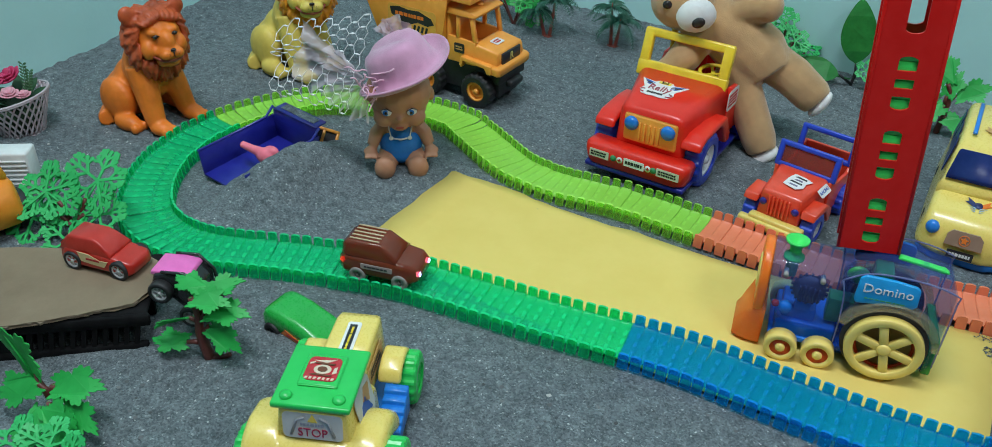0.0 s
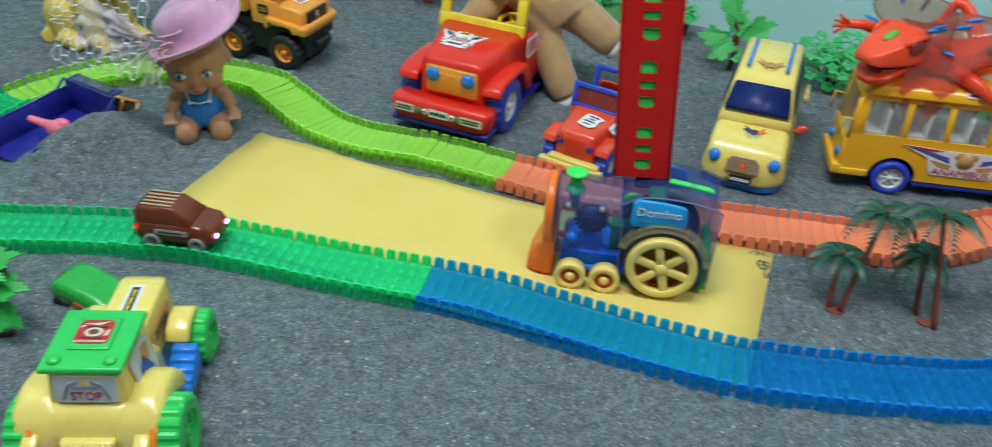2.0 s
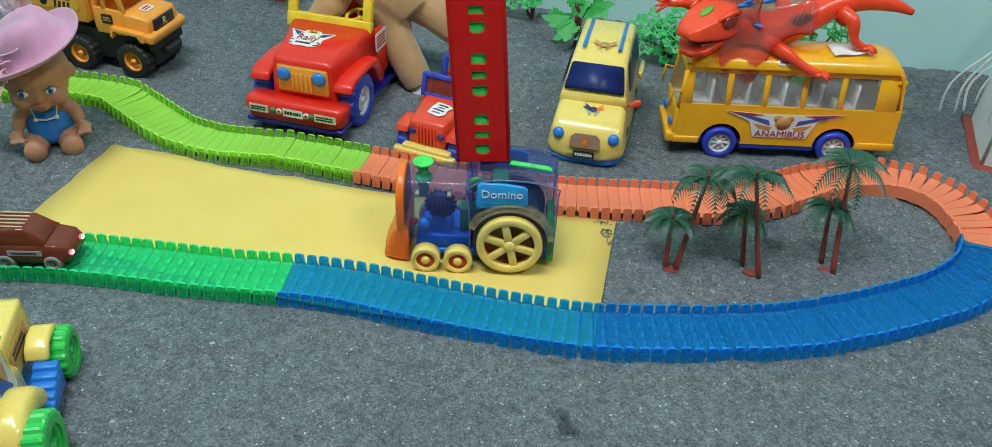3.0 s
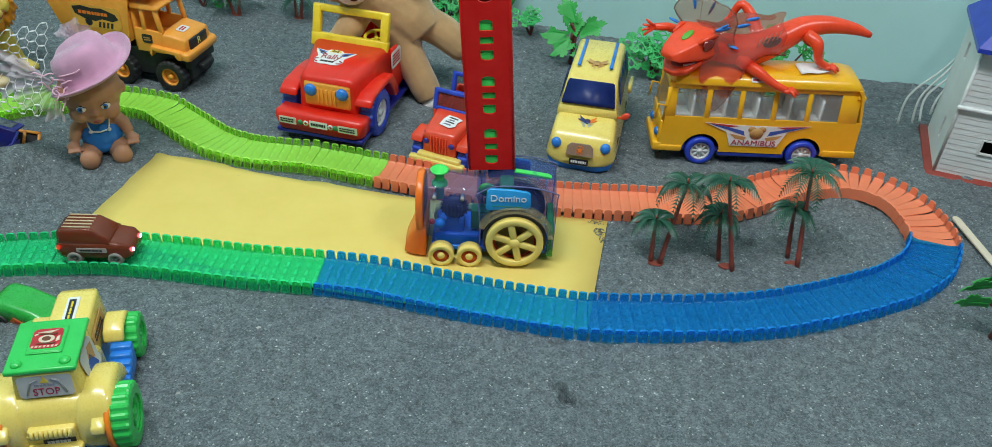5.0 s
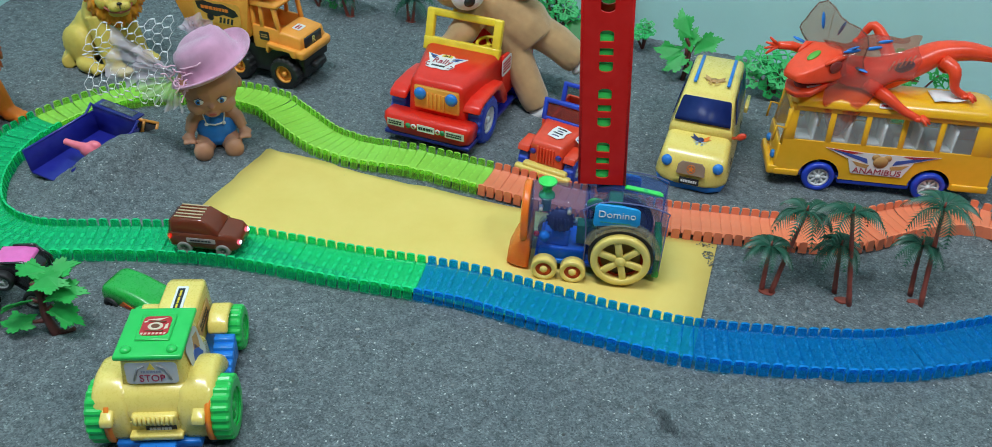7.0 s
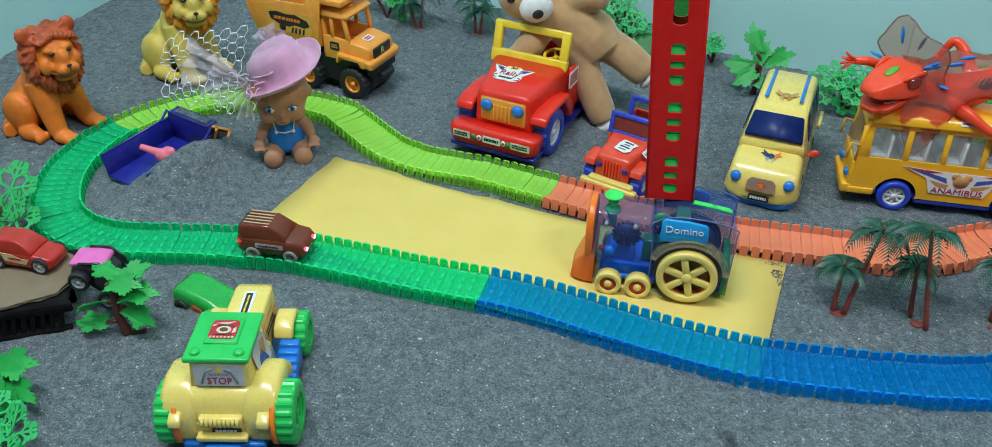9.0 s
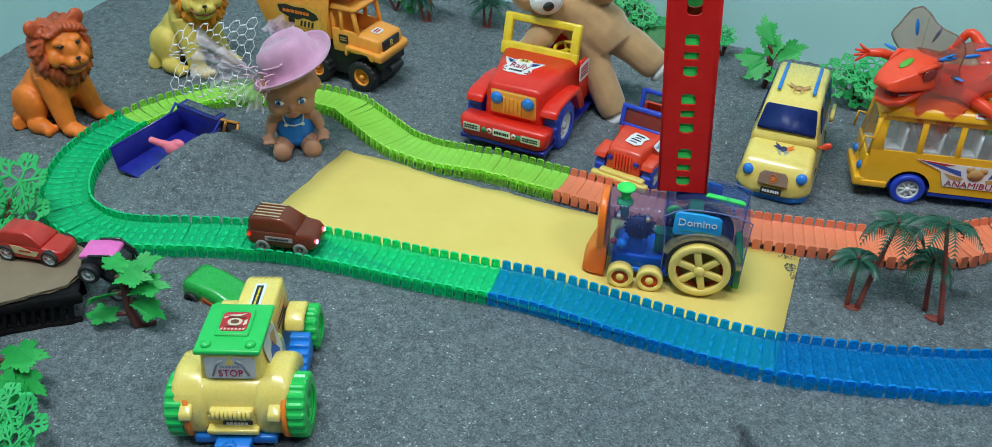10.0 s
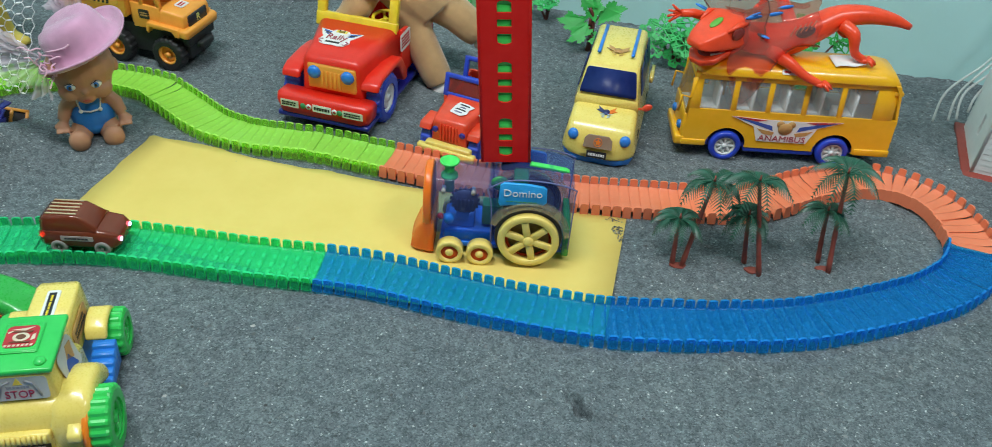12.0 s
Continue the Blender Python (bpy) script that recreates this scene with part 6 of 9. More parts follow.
    for i in range(0, 12):
        for j in range(-5, 6):
            cu, cv = 0.12 + i * cu0 * 0.75, (j + (i % 2) * 0.5) * cv0
            edge = 1.02 - 0.10 * abs(math.sin(5 * cv))
            if not (0.05 < cu < edge and abs(cv) < 1.12):
                continue
            hexa = [(cu + cu0 * 0.5 * math.cos(radians(60 * k)), cv + cv0 / math.sqrt(3) * math.sin(radians(60 * k))) for k in range(6)]
            for k in range(6):
                a, b = hexa[k], hexa[(k + 1) % 6]
                key = tuple(sorted(((round(a[0], 2), round(a[1], 2)), (round(b[0], 2), round(b[1], 2)))))
                if key in done:
                    continue
                done.add(key)
                A, Bq = place(*a), place(*b)
                tube(bm, [A, (A + Bq) / 2 + Vector((0, 0, 0.0004)), Bq], 0.00042, 5, cap=False)
                if k % 3 == 1:
                    d = (Bq - A)
                    q = Matrix.Translation((A + Bq) / 2) @ d.to_track_quat("Z", "Y").to_matrix().to_4x4()
                    ball(knots, 0, 0, 0, 0.0013, 0.0013, d.length * 0.40, q, n=6)
    v = part("veil", bm, thread, t, "white hexagonal net veil")
    part("veil_weave", knots, thread, v, "thick white woven knots of the net")


build_hat()


# ---- dump truck ----
def build_dump_truck():
    t = thing("toy_dump_truck", pose(-0.452, 0.424, 0.0, 0, 0, 77), "amber orange plastic toy dump truck with black tyres", "toy truck")
    t.scale = (0.77, 0.77, 0.77)
    R = Matrix.Translation((0, 0, 0.034))
    bm = bmesh.new()
    loft(bm, [(0.000, rounded(0.044, 0.042, 0.046, 0.074, 0.004)), (0.003, rounded(0.046, 0.043, 0.044, 0.079, 0.005)), (0.046, rounded(0.047, 0.045, 0.044, 0.086, 0.006)), (0.050, rounded(0.047, 0.045, 0.044, 0.086, 0.004))])
    part("hood", bm, AMBER, t, "amber hood", smooth=True, m=R)
    bm = bmesh.new()
    loft(bm, [(-0.010, rounded(0.050, 0.052, 0.038, 0.052, 0.003)), (-0.004, rounded(0.054, 0.055, 0.037, 0.054, 0.004)), (0.010, rounded(0.055, 0.056, 0.040, 0.056, 0.004))])
    for s in (-1, 1):
        prof = [(0.006, 0.040), (0.006, 0.056), (0.070, 0.062), (0.074, 0.046), (0.070, 0.040), (0.066, 0.054), (0.020, 0.050), (0.014, 0.040)]
        wedge(bm, prof, 0.014, Matrix.Translation((s * 0.050, 0, 0)) @ TURN_Y, bev=0.001)
    part("fender_bumper", bm, AMBER, t, "amber bumper and wheel guards", m=R)
    bm = bmesh.new()
    box(bm, -0.044, 0.044, -0.006, 0.008, 0.052, 0.074, 0.003)
    box(bm, -0.020, 0.020, -0.018, -0.004, 0.042, 0.054, 0.003)
    box(bm, -0.036, 0.036, 0.0, 0.21, 0.024, 0.080, 0.002)
    part("chassis", bm, BLACK, t, "black chassis and lower bumper")
    q = pose(0, 0.048, 0.084, -10, 0, 0)
    for s in (-1, 1):
        bm = bmesh.new()
        box(bm, s * 0.041 - 0.004, s * 0.041 + 0.004, -0.004, 0.004, 0, 0.052, 0.001, 1, m=q)
        part("windscreen_pillar", bm, AMBER, t, m=R)
        bm = bmesh.new()
        wedge(bm, [(0.046, 0.044), (0.046, 0.088), (0.106, 0.092), (0.106, 0.044)], 0.006, Matrix.Translation((s * 0.043, 0, 0)) @ TURN_Y, bev=0.001)
        box(bm, s * 0.043 - 0.003, s * 0.043 + 0.003, 0.080, 0.088, 0.088, 0.136, 0.001, 1)
        part("cab_door", bm, AMBER, t, "amber door with a slim window post", m=R)
    bm = bmesh.new()
    box(bm, -0.044, 0.044, 0.104, 0.110, 0.05, 0.136, 0.001, 1)
    part("cab_rear_wall", bm, AMBER, t, m=R)
    bm = bmesh.new()
    box(bm, -0.039, 0.039, 0.052, 0.103, 0.050, 0.060, 0.002)
    part("cab_floor", bm, AMBER, t, m=R)
    bm = bmesh.new()
    loft(bm, [(0.046, rounded(0.046, 0.045, 0.133, 0.138, 0.002)), (0.060, rounded(0.049, 0.046, 0.132, 0.143, 0.003)), (0.112, rounded(0.049, 0.046, 0.132, 0.145, 0.003))])
    ball(bm, 0.0, 0.066, 0.144, 0.007, 0.006, 0.004)
    part("cab_roof", bm, AMBER, t, "amber cab roof", smooth=True, m=R)
    # bed
    bm = bmesh.new()
    prof = [(0.116, 0.064), (0.100, 0.168), (0.128, 0.172), (0.140, 0.150), (0.270, 0.146), (0.288, 0.128), (0.260, 0.064)]
    for s in (-1, 1):
        wedge(bm, prof, 0.004, Matrix.Translation((s * 0.052, 0, 0)) @ TURN_Y, bev=0.0008)
    box(bm, -0.052, 0.052, 0.116, 0.262, 0.062, 0.067)
    vs = box(bm, -0.052, 0.052, 0.112, 0.118, 0.064, 0.150, 0.001, 1)
    box(bm, -0.053, 0.053, 0.052, 0.134, 0.158, 0.170, 0.002)
    part("tipper_bed", bm, AMBER, t, "amber tipper bed with canopy", m=R)
    bm = bmesh.new()
    box(bm, -0.030, 0.030, -0.0035, 0.001, 0.052, 0.074, 0.001, 1)
    g = part("grille", bm, INK, t, "black grille with a pale letter", m=R)
    writing("R", 0.020, plastic("pale_yellow_print", (0.75, 0.66, 0.2), 0.4), g, pose(0.0, -0.0038, 0.063, 90, 0, 0))
    for s in (-1, 1):
        for y in (0.040, 0.150, 0.205):
            wheel(t, pose(s * 0.043, y, 0.0325, 0, 0, 0 if s == 1 else 180), 0.0320, 0.026, BLACK, AMBER, 0.60, tread=16, spokes=0)
    st = plate("hood_sticker", 0.026, 0.018, STICKER, t, R @ pose(-0.004, 0.026, 0.0838, 8, 0, 0), "white hood sticker")
    bars(st, pose(0, 0, 0.0007), 0.018, 0.011, 2, INK_RED, seed=6)
    d = plate("door_sticker", 0.022, 0.018, INK, t, R @ pose(-0.0465, 0.080, 0.072, 90, 0, -90), "black door badge")
    bars(d, pose(0, 0, 0.0007), 0.015, 0.009, 2, INK_TAN, seed=7)
    b = plate("bed_sticker", 0.110, 0.046, plastic("sticker_amber", (0.8, 0.38, 0.06), 0.35), t, R @ pose(-0.0545, 0.180, 0.106, 90, 0, -90), "printed bed sticker with black splash and hazard bars")
    bm = bmesh.new()
    flat_shape(bm, [(-0.050, 0.016), (-0.030, 0.020), (-0.006, 0.017), (0.016, 0.019), (0.044, 0.010), (0.050, 0.000), (0.036, -0.006), (0.014, -0.003), (-0.002, -0.009), (-0.026, -0.006), (-0.046, 0.002)], 0.0004, z=0.0006)
    part("splash_print", bm, INK, b)
    bars(b, pose(-0.004, 0.007, 0.0013), 0.066, 0.011, 1, plastic("print_orange", (0.8, 0.22, 0.02), 0.4), seed=12)
    bm = bmesh.new()
    for k in range(4):
        x = 0.002 + k * 0.009
        flat_shape(bm, [(x, -0.021), (x + 0.005, -0.021), (x + 0.008, -0.009), (x + 0.003, -0.009)], 0.0004, z=0.0006)
    lathe(bm, [(0, 0.001), (0.008, 0.001), (0.008, 0.0005)], 16, pose(-0.018, -0.012, 0))
    part("hazard_print", bm, INK, b)


build_dump_truck()


# ---- tractor and trailer ----
def build_tractor():
    t = thing("toy_tractor", pose(-0.3665, -0.262, 0.0, 0, 0, 12.5), "pale yellow toy tractor with green roof and green wheels", "toy tractor")
    t.scale = (0.9, 0.9, 1.0)
    bm = bmesh.new()
    loft(bm, [(-0.052, rounded(0.034, 0.034, 0.018, 0.044, 0.006)), (-0.046, rounded(0.040, 0.038, 0.016, 0.058, 0.008)), (-0.036, rounded(0.040, 0.036, 0.016, 0.066, 0.008)), (0.040, rounded(0.036, 0.034, 0.016, 0.062, 0.008))])
    part("body", bm, YELLOW, t, "pale yellow body shell", smooth=True)
    bm = bmesh.new()
    loft(bm, [(-0.034, rounded(0.032, 0.026, 0.050, 0.094, 0.004)), (-0.030, rounded(0.034, 0.028, 0.050, 0.096, 0.005)), (0.022, rounded(0.033, 0.029, 0.050, 0.096, 0.005)), (0.034, rounded(0.031, 0.028, 0.050, 0.094, 0.004))])
    part("cab", bm, YELLOW, t, "pale yellow cab", smooth=True)
    bm = bmesh.new()
    vs = box(bm, -0.033, 0.033, -0.036, 0.036, 0.095, 0.1005, 0.002)
    for x in (-0.022, 0.022):
        ball(bm, x, -0.026, 0.101, 0.0055, 0.0055, 0.003)
    box(bm, -0.017, 0.017, -0.014, 0.024, 0.100, 0.1028, 0.0015)
    r = part("roof", bm, GREEN, t, "bright green flat roof")
    st = plate("roof_sticker", 0.028, 0.028, INK_RED, r, pose(0.0, 0.005, 0.1027, 0, 0, 0), "red and white roof sticker")
    bm = bmesh.new()
    for k in range(7):
        x = -0.0125 + k * 0.0037
        flat_shape(bm, [(x, -0.013), (x + 0.0020, -0.013), (x + 0.0026, -0.0105), (x + 0.0006, -0.0105)], 0.0004, z=0.0006)
    flat_shape(bm, [(-0.012, 0.004), (-0.008, 0.0062), (-0.0085, 0.0075), (-0.0125, 0.006)], 0.0004, z=0.0006)
    flat_shape(bm, [(0.009, -0.006), (0.0125, -0.004), (0.012, 0.003), (0.0095, 0.001)], 0.0004, z=0.0006)
    flat_shape(bm, [(-0.010, 0.009), (0.002, 0.007), (0.010, 0.012), (0.004, 0.0105)], 0.0004, z=0.0006)
    ring = [(0.0075 * math.cos(radians(a)), 0.0055 * math.sin(radians(a)) - 0.001) for a in range(0, 360, 20)]
    flat_shape(bm, ring, 0.0004, z=0.0006)
    part("roof_print", bm, plastic("sticker_ivory", (0.7, 0.6, 0.45), 0.4), r, m=pose(0.0, 0.005, 0.1027))
    bm = bmesh.new()
    flat_shape(bm, [(0.0042 * math.cos(radians(a)), 0.0030 * math.sin(radians(a)) - 0.0012) for a in range(0, 360, 20)], 0.0004, z=0.0011)
    for y in (-0.0082, 0.0052):
        flat_shape(bm, [(-0.009, y), (0.008, y - 0.0012), (0.0095, y + 0.0008), (-0.006, y + 0.0014)], 0.0004, z=0.0011)
    part("roof_print", bm, plastic("print_brown", (0.16, 0.05, 0.02), 0.4), r, m=pose(0.0, 0.005, 0.1027))
    back = plate("stop_sticker", 0.050, 0.023, plastic("printed_silver", (0.58, 0.57, 0.50), 0.35), t, pose(0.001, -0.0352, 0.0805, 82, 0, 0), "silver warning sticker")
    writing("STOP", 0.0105, plastic("print_maroon", (0.36, 0.02, 0.05), 0.4), back, pose(0, -0.0058, 0.0011))
    bm = bmesh.new()
    for s in (-1, 1):
        tube(bm, [(s * 0.006, 0.008, 0.001), (s * 0.013, 0.005, 0.001), (s * 0.018, -0.008, 0.001)], 0.0012, 6)
    part("sticker_print", bm, INK_GREY, back)
    bm = bmesh.new()
    flat_shape(bm, [(-0.004, 0.004), (0.004, 0.004), (0, 0.011)], 0.0005, z=0.0006)
    part("warning_triangle", bm, WARM, back)
    bars(back, pose(0, 0.0015, 0.0007), 0.02, 0.004, 1, INK_GREY, seed=14)
    for s in (-1, 1):
        q = plate("cab_window", 0.040, 0.034, plastic("printed_grey", (0.58, 0.57, 0.54), 0.35), t, pose(s * 0.0335, 0.004, 0.073, 78, 0, 90 * s), "printed cab side sticker")
        bm = bmesh.new()
        flat_shape(bm, [(-0.016, -0.012), (0.012, -0.012), (0.002, 0.006), (-0.008, 0.002)], 0.0004, z=0.0006)
        part("window_print", bm, INK_BLUE, q)
        bm = bmesh.new()
        flat_shape(bm, [(-0.004, 0.004), (0.010, -0.004), (0.016, 0.010), (0.004, 0.013)], 0.0004, z=0.0006)
        part("window_print", bm, INK_TAN, q)
        # rear fender
        bm = bmesh.new()
        prof = [(-0.054, 0.010), (-0.059, 0.028), (-0.055, 0.050), (-0.042, 0.065), (-0.020, 0.071), (0.006, 0.067), (0.024, 0.051), (0.030, 0.036), (0.016, 0.030), (0.006, 0.040), (-0.010, 0.046), (-0.024, 0.044), (-0.034, 0.034), (-0.034, 0.010)]
        wedge(bm, prof, 0.038, Matrix.Translation((0.0400 if s == 1 else -0.0430, 0, 0)) @ TURN_Y, bev=0.0095, seg=4)
        part("rear_fender", bm, YELLOW, t, "bulging pale yellow fender")
        bm = bmesh.new()
        wedge(bm, [(-0.066, 0.040), (-0.064, 0.047), (-0.050, 0.052), (-0.050, 0.038)], 0.013, Matrix.Translation((s * 0.044, 0, 0)) @ TURN_Y, bev=0.002)
        part("tail_lamp", bm, YELLOW, t)
        wheel(t, pose(0.0640 if s == 1 else -0.0575, -0.030, 0.0305, 0, 0, 0 if s == 1 else 180), 0.0305, 0.020, GREEN, GREEN, 0.62, tread=20)
        bm = bmesh.new()
        lathe(bm, [(0.010, -0.003), (0.029, -0.003), (0.029, 0.002), (0.010, 0.002)], 28, pose(0.0530 if s == 1 else -0.0445, -0.034, 0.0305, 0, 90, 0), close=True)
        part("wheel_ring", bm, ORANGE, t, "orange ring behind the wheel")
        wheel(t, pose(s * 0.050, 0.098, 0.0235, 0, 0, 0 if s == 1 else 180), 0.0235, 0.022, GREEN, GREEN, 0.6, tread=16)
        bm = bmesh.new()
        prof = [(0.066, 0.040), (0.072, 0.050), (0.086, 0.055), (0.102, 0.054), (0.112, 0.046), (0.116, 0.036), (0.110, 0.036), (0.102, 0.046), (0.082, 0.047), (0.072, 0.038)]
        wedge(bm, prof, 0.022, Matrix.Translation((s * 0.038, 0, 0)) @ TURN_Y, bev=0.003)
        part("front_fender", bm, YELLOW, t)
        bm = bmesh.new()
        for k in range(5):
            box(bm, s * 0.046 - 0.011, s * 0.046 + 0.011, 0.024 + k * 0.0085, 0.034 + k * 0.0085, 0.012, 0.024 + k * 0.0040, 0.001, 1)
        part("step", bm, SKY, t, "blue ribbed step")
    bm = bmesh.new()
    loft(bm, [(0.032, rounded(0.024, 0.022, 0.030, 0.074, 0.004)), (0.112, rounded(0.023, 0.021, 0.030, 0.074, 0.004)), (0.120, rounded(0.022, 0.020, 0.032, 0.072, 0.004)), (0.124, rounded(0.019, 0.017, 0.036, 0.066, 0.004))])
    part("hood", bm, YELLOW, t, "narrow pale yellow hood", smooth=True)
    h = plate("hood_sticker", 0.013, 0.056, STICKER, t, pose(0.0, 0.076, 0.0742, 0, 0, 0), "white hood sticker with a black band")
    bm = bmesh.new()
    flat_shape(bm, [(-0.0032, -0.024), (0.0040, -0.024), (0.0032, 0.024), (-0.0040, 0.024)], 0.0004, z=0.0006)
    part("print", bm, INK, h)
    bars(h, pose(0, 0.001, 0.0011, 0, 0, 90), 0.040, 0.0035, 1, WARM, seed=15)
    for s in (-1, 1):
        q = plate("hood_side_sticker", 0.050, 0.018, INK_TAN, t, pose(s * 0.0238, 0.076, 0.054, 88, 0, 90 * s), "printed hood side sticker")
        bars(q, pose(0, 0, 0.0007), 0.036, 0.010, 2, INK, seed=16)
    bm = bmesh.new()
    box(bm, -0.022, 0.022, -0.058, -0.048, 0.034, 0.046, 0.002)
    for k in range(9):
        tube(bm, [(-0.0175 + k * 0.0044, -0.0575, 0.0365), (-0.0175 + k * 0.0044, -0.0600, 0.041), (-0.0175 + k * 0.0044, -0.0575, 0.0455)], 0.0020, 6)
    box(bm, -0.026, 0.026, -0.063, -0.046, 0.020, 0.026, 0.0015)
    box(bm, -0.030, 0.030, -0.0535, -0.05, 0.016, 0.036, 0.001)
    part("rear_panel", bm, YELLOW, t, "yellow rear panel with ribbed bar")
    p = plate("number_plate", 0.030, 0.0085, INK, t, pose(0.004, -0.0540, 0.0275, 84, 0, 0), "black plate with a pale print bar", bev=0.08)
    bars(p, pose(0, 0, 0.0007), 0.023, 0.005, 1, STICKER, seed=17)
    bm = bmesh.new()
    box(bm, -0.042, 0.042, -0.060, 0.10, 0.006, 0.015, 0.002)
    box(bm, -0.018, 0.018, -0.074, -0.058, 0.006, 0.016, 0.0015)
    tube(bm, [(0, -0.072, 0.014), (0, -0.072, 0.023)], [0.004, 0.002], 10)
    part("chassis", bm, SKY, t, "blue chassis with tow hook")

    tr = thing("toy_trailer", pose(-0.3665, -0.262, 0.0, 0, 0, 12.5), "blue plastic toy trailer hitched behind the tractor", "toy trailer")
    bm = bmesh.new()
    for s in (-1, 1):
        tube(bm, [(0, -0.072, 0.018), (s * 0.008, -0.085, 0.014), (s * 0.022, -0.125, 0.012)], 0.0035, 8)
    lathe(bm, [(0.0025, 0.0), (0.007, 0.0), (0.007, 0.005), (0.0025, 0.005)], 18, pose(0, -0.072, 0.0165), close=True)
    part("drawbar", bm, SKY, tr, "forked blue drawbar")
    for x in (-0.052, 0.023):
        bm = bmesh.new()
        loft(bm, [(-0.15, rounded(0.0155, 0.0165, 0.005, 0.020, 0.004)), (-0.078, rounded(0.0155, 0.0165, 0.005, 0.020, 0.004)), (-0.072, rounded(0.013, 0.014, 0.006, 0.017, 0.003))], Matrix.Translation((x, 0, 0)))
        part("mudguard", bm, SKY, tr, "blue trailer corner")
    bm = bmesh.new()
    box(bm, -0.060, 0.060, -0.22, -0.12, 0.012, 0.018, 0.002)
    for s in (-1, 1):
        box(bm, s * 0.058 - 0.002, s * 0.058 + 0.002, -0.22, -0.12, 0.016, 0.045, 0.001, 1)
    part("trailer_bed", bm, SKY, tr)


build_tractor()


# ---- small cars on the sand and the card ramp ----
def build_small_car(name, m, paint, label, L=0.088, hub=SILVER, sticker=None, glass=None):
    t = thing(name, m, label, "toy car")
    s = L / 0.088
    bm = bmesh.new()
    R = lambda w, z0, z1, r: rounded(w * s, w * 0.93 * s, z0 * s, z1 * s, r * s, 3)
    loft(bm, [(0.000 * s, R(0.014, 0.008, 0.018, 0.003)), (0.004 * s, R(0.019, 0.006, 0.021, 0.004)), (0.024 * s, R(0.020, 0.006, 0.024, 0.004)), (0.030 * s, R(0.020, 0.006, 0.026, 0.004)), (0.080 * s, R(0.020, 0.006, 0.027, 0.004)), (0.087 * s, R(0.018, 0.009, 0.024, 0.004))])
    part("body", bm, paint, t, smooth=True)
    bm = bmesh.new()
    K = lambda wb, wt, z1: rounded(wb * s, wt * s, 0.022 * s, z1 * s, 0.003 * s, 3)
    loft(bm, [(0.024 * s, K(0.018, 0.0175, 0.0275)), (0.038 * s, K(0.018, 0.015, 0.038)), (0.046 * s, K(0.018, 0.0145, 0.041)), (0.076 * s, K(0.018, 0.0145, 0.0405)), (0.0865 * s, K(0.0175, 0.016, 0.030))])
    part("cabin", bm, glass or paint, t, smooth=True)
    for k in (-1, 1):
        for y in (0.015, 0.073):
            wheel(t, pose(k * 0.0175 * s, y * s, 0.0112 * s, 0, 0, 0 if k == 1 else 180), 0.0112 * s, 0.0075 * s, BLACK, hub, 0.72, spokes=6)
        if sticker:
            bm = bmesh.new()
            ring = [(-0.014, -0.003), (-0.004, -0.004), (0.010, -0.0045), (0.015, 0.001), (0.006, 0.0005), (-0.004, 0.004), (-0.016, 0.0045)]
            flat_shape(bm, [(x * s * -k * 1.2, y * s * 1.5) for x, y in ring][::-k], 0.0005)
            q = part("side_sticker", bm, sticker, t, "cream flame sticker", m=pose(k * 0.0198 * s, 0.044 * s, 0.019 * s, 90, 0, 90 * k))
            bars(q, pose(0, 0, 0.0006), 0.018 * s, 0.004 * s, 1, INK_RED, seed=31)
    return t


CAR_RED = plastic("red_car_paint", (0.52, 0.020, 0.010), 0.3, coat=0.2)
build_small_car("toy_car", pose(-0.6330, -0.141, 0.0395, 0, 0, 91), CAR_RED, "dark red diecast toy car on the card ramp", 0.080, sticker=plastic("cream_print", (0.72, 0.58, 0.3), 0.4))


def build_green_car():
    t = thing("toy_car", pose(-0.474, -0.118, -0.011, 3, 5, -14), "bright green wedge toy car half sunk in the sand", "toy car")
    bm = bmesh.new()
    wedge(bm, [(-0.040, 0.006), (-0.041, 0.024), (-0.032, 0.033), (-0.006, 0.034), (0.022, 0.030), (0.046, 0.020), (0.050, 0.010), (0.046, 0.006)], 0.040, bev=0.0085, seg=4)
    part("body", bm, plastic("car_green_plastic", (0.012, 0.40, 0.05), 0.28, coat=0.3), t, "bright green wedge body")
    for s in (-1, 1):
        bm = bmesh.new()
        flat_shape(bm, [(-0.016, -0.003), (0.012, -0.004), (0.026, -0.001), (0.020, 0.003), (0.004, 0.001), (-0.010, 0.005)][::1], 0.0005)
        q = part("side_sticker", bm, INK_ORANGE, t, "orange side sticker", m=pose(0.004, s * 0.0202, 0.017, 90, 0, 0 if s < 0 else 180))
        bars(q, pose(0, 0, 0.0006), 0.016, 0.003, 1, INK_RED, seed=32)
        for x in (-0.024, 0.030):
            wheel(t, pose(x, s * 0.0185, 0.009, 0, 0, 90 * s), 0.010, 0.008, BLACK, BLACK, 0.6, spokes=6)


build_green_car()


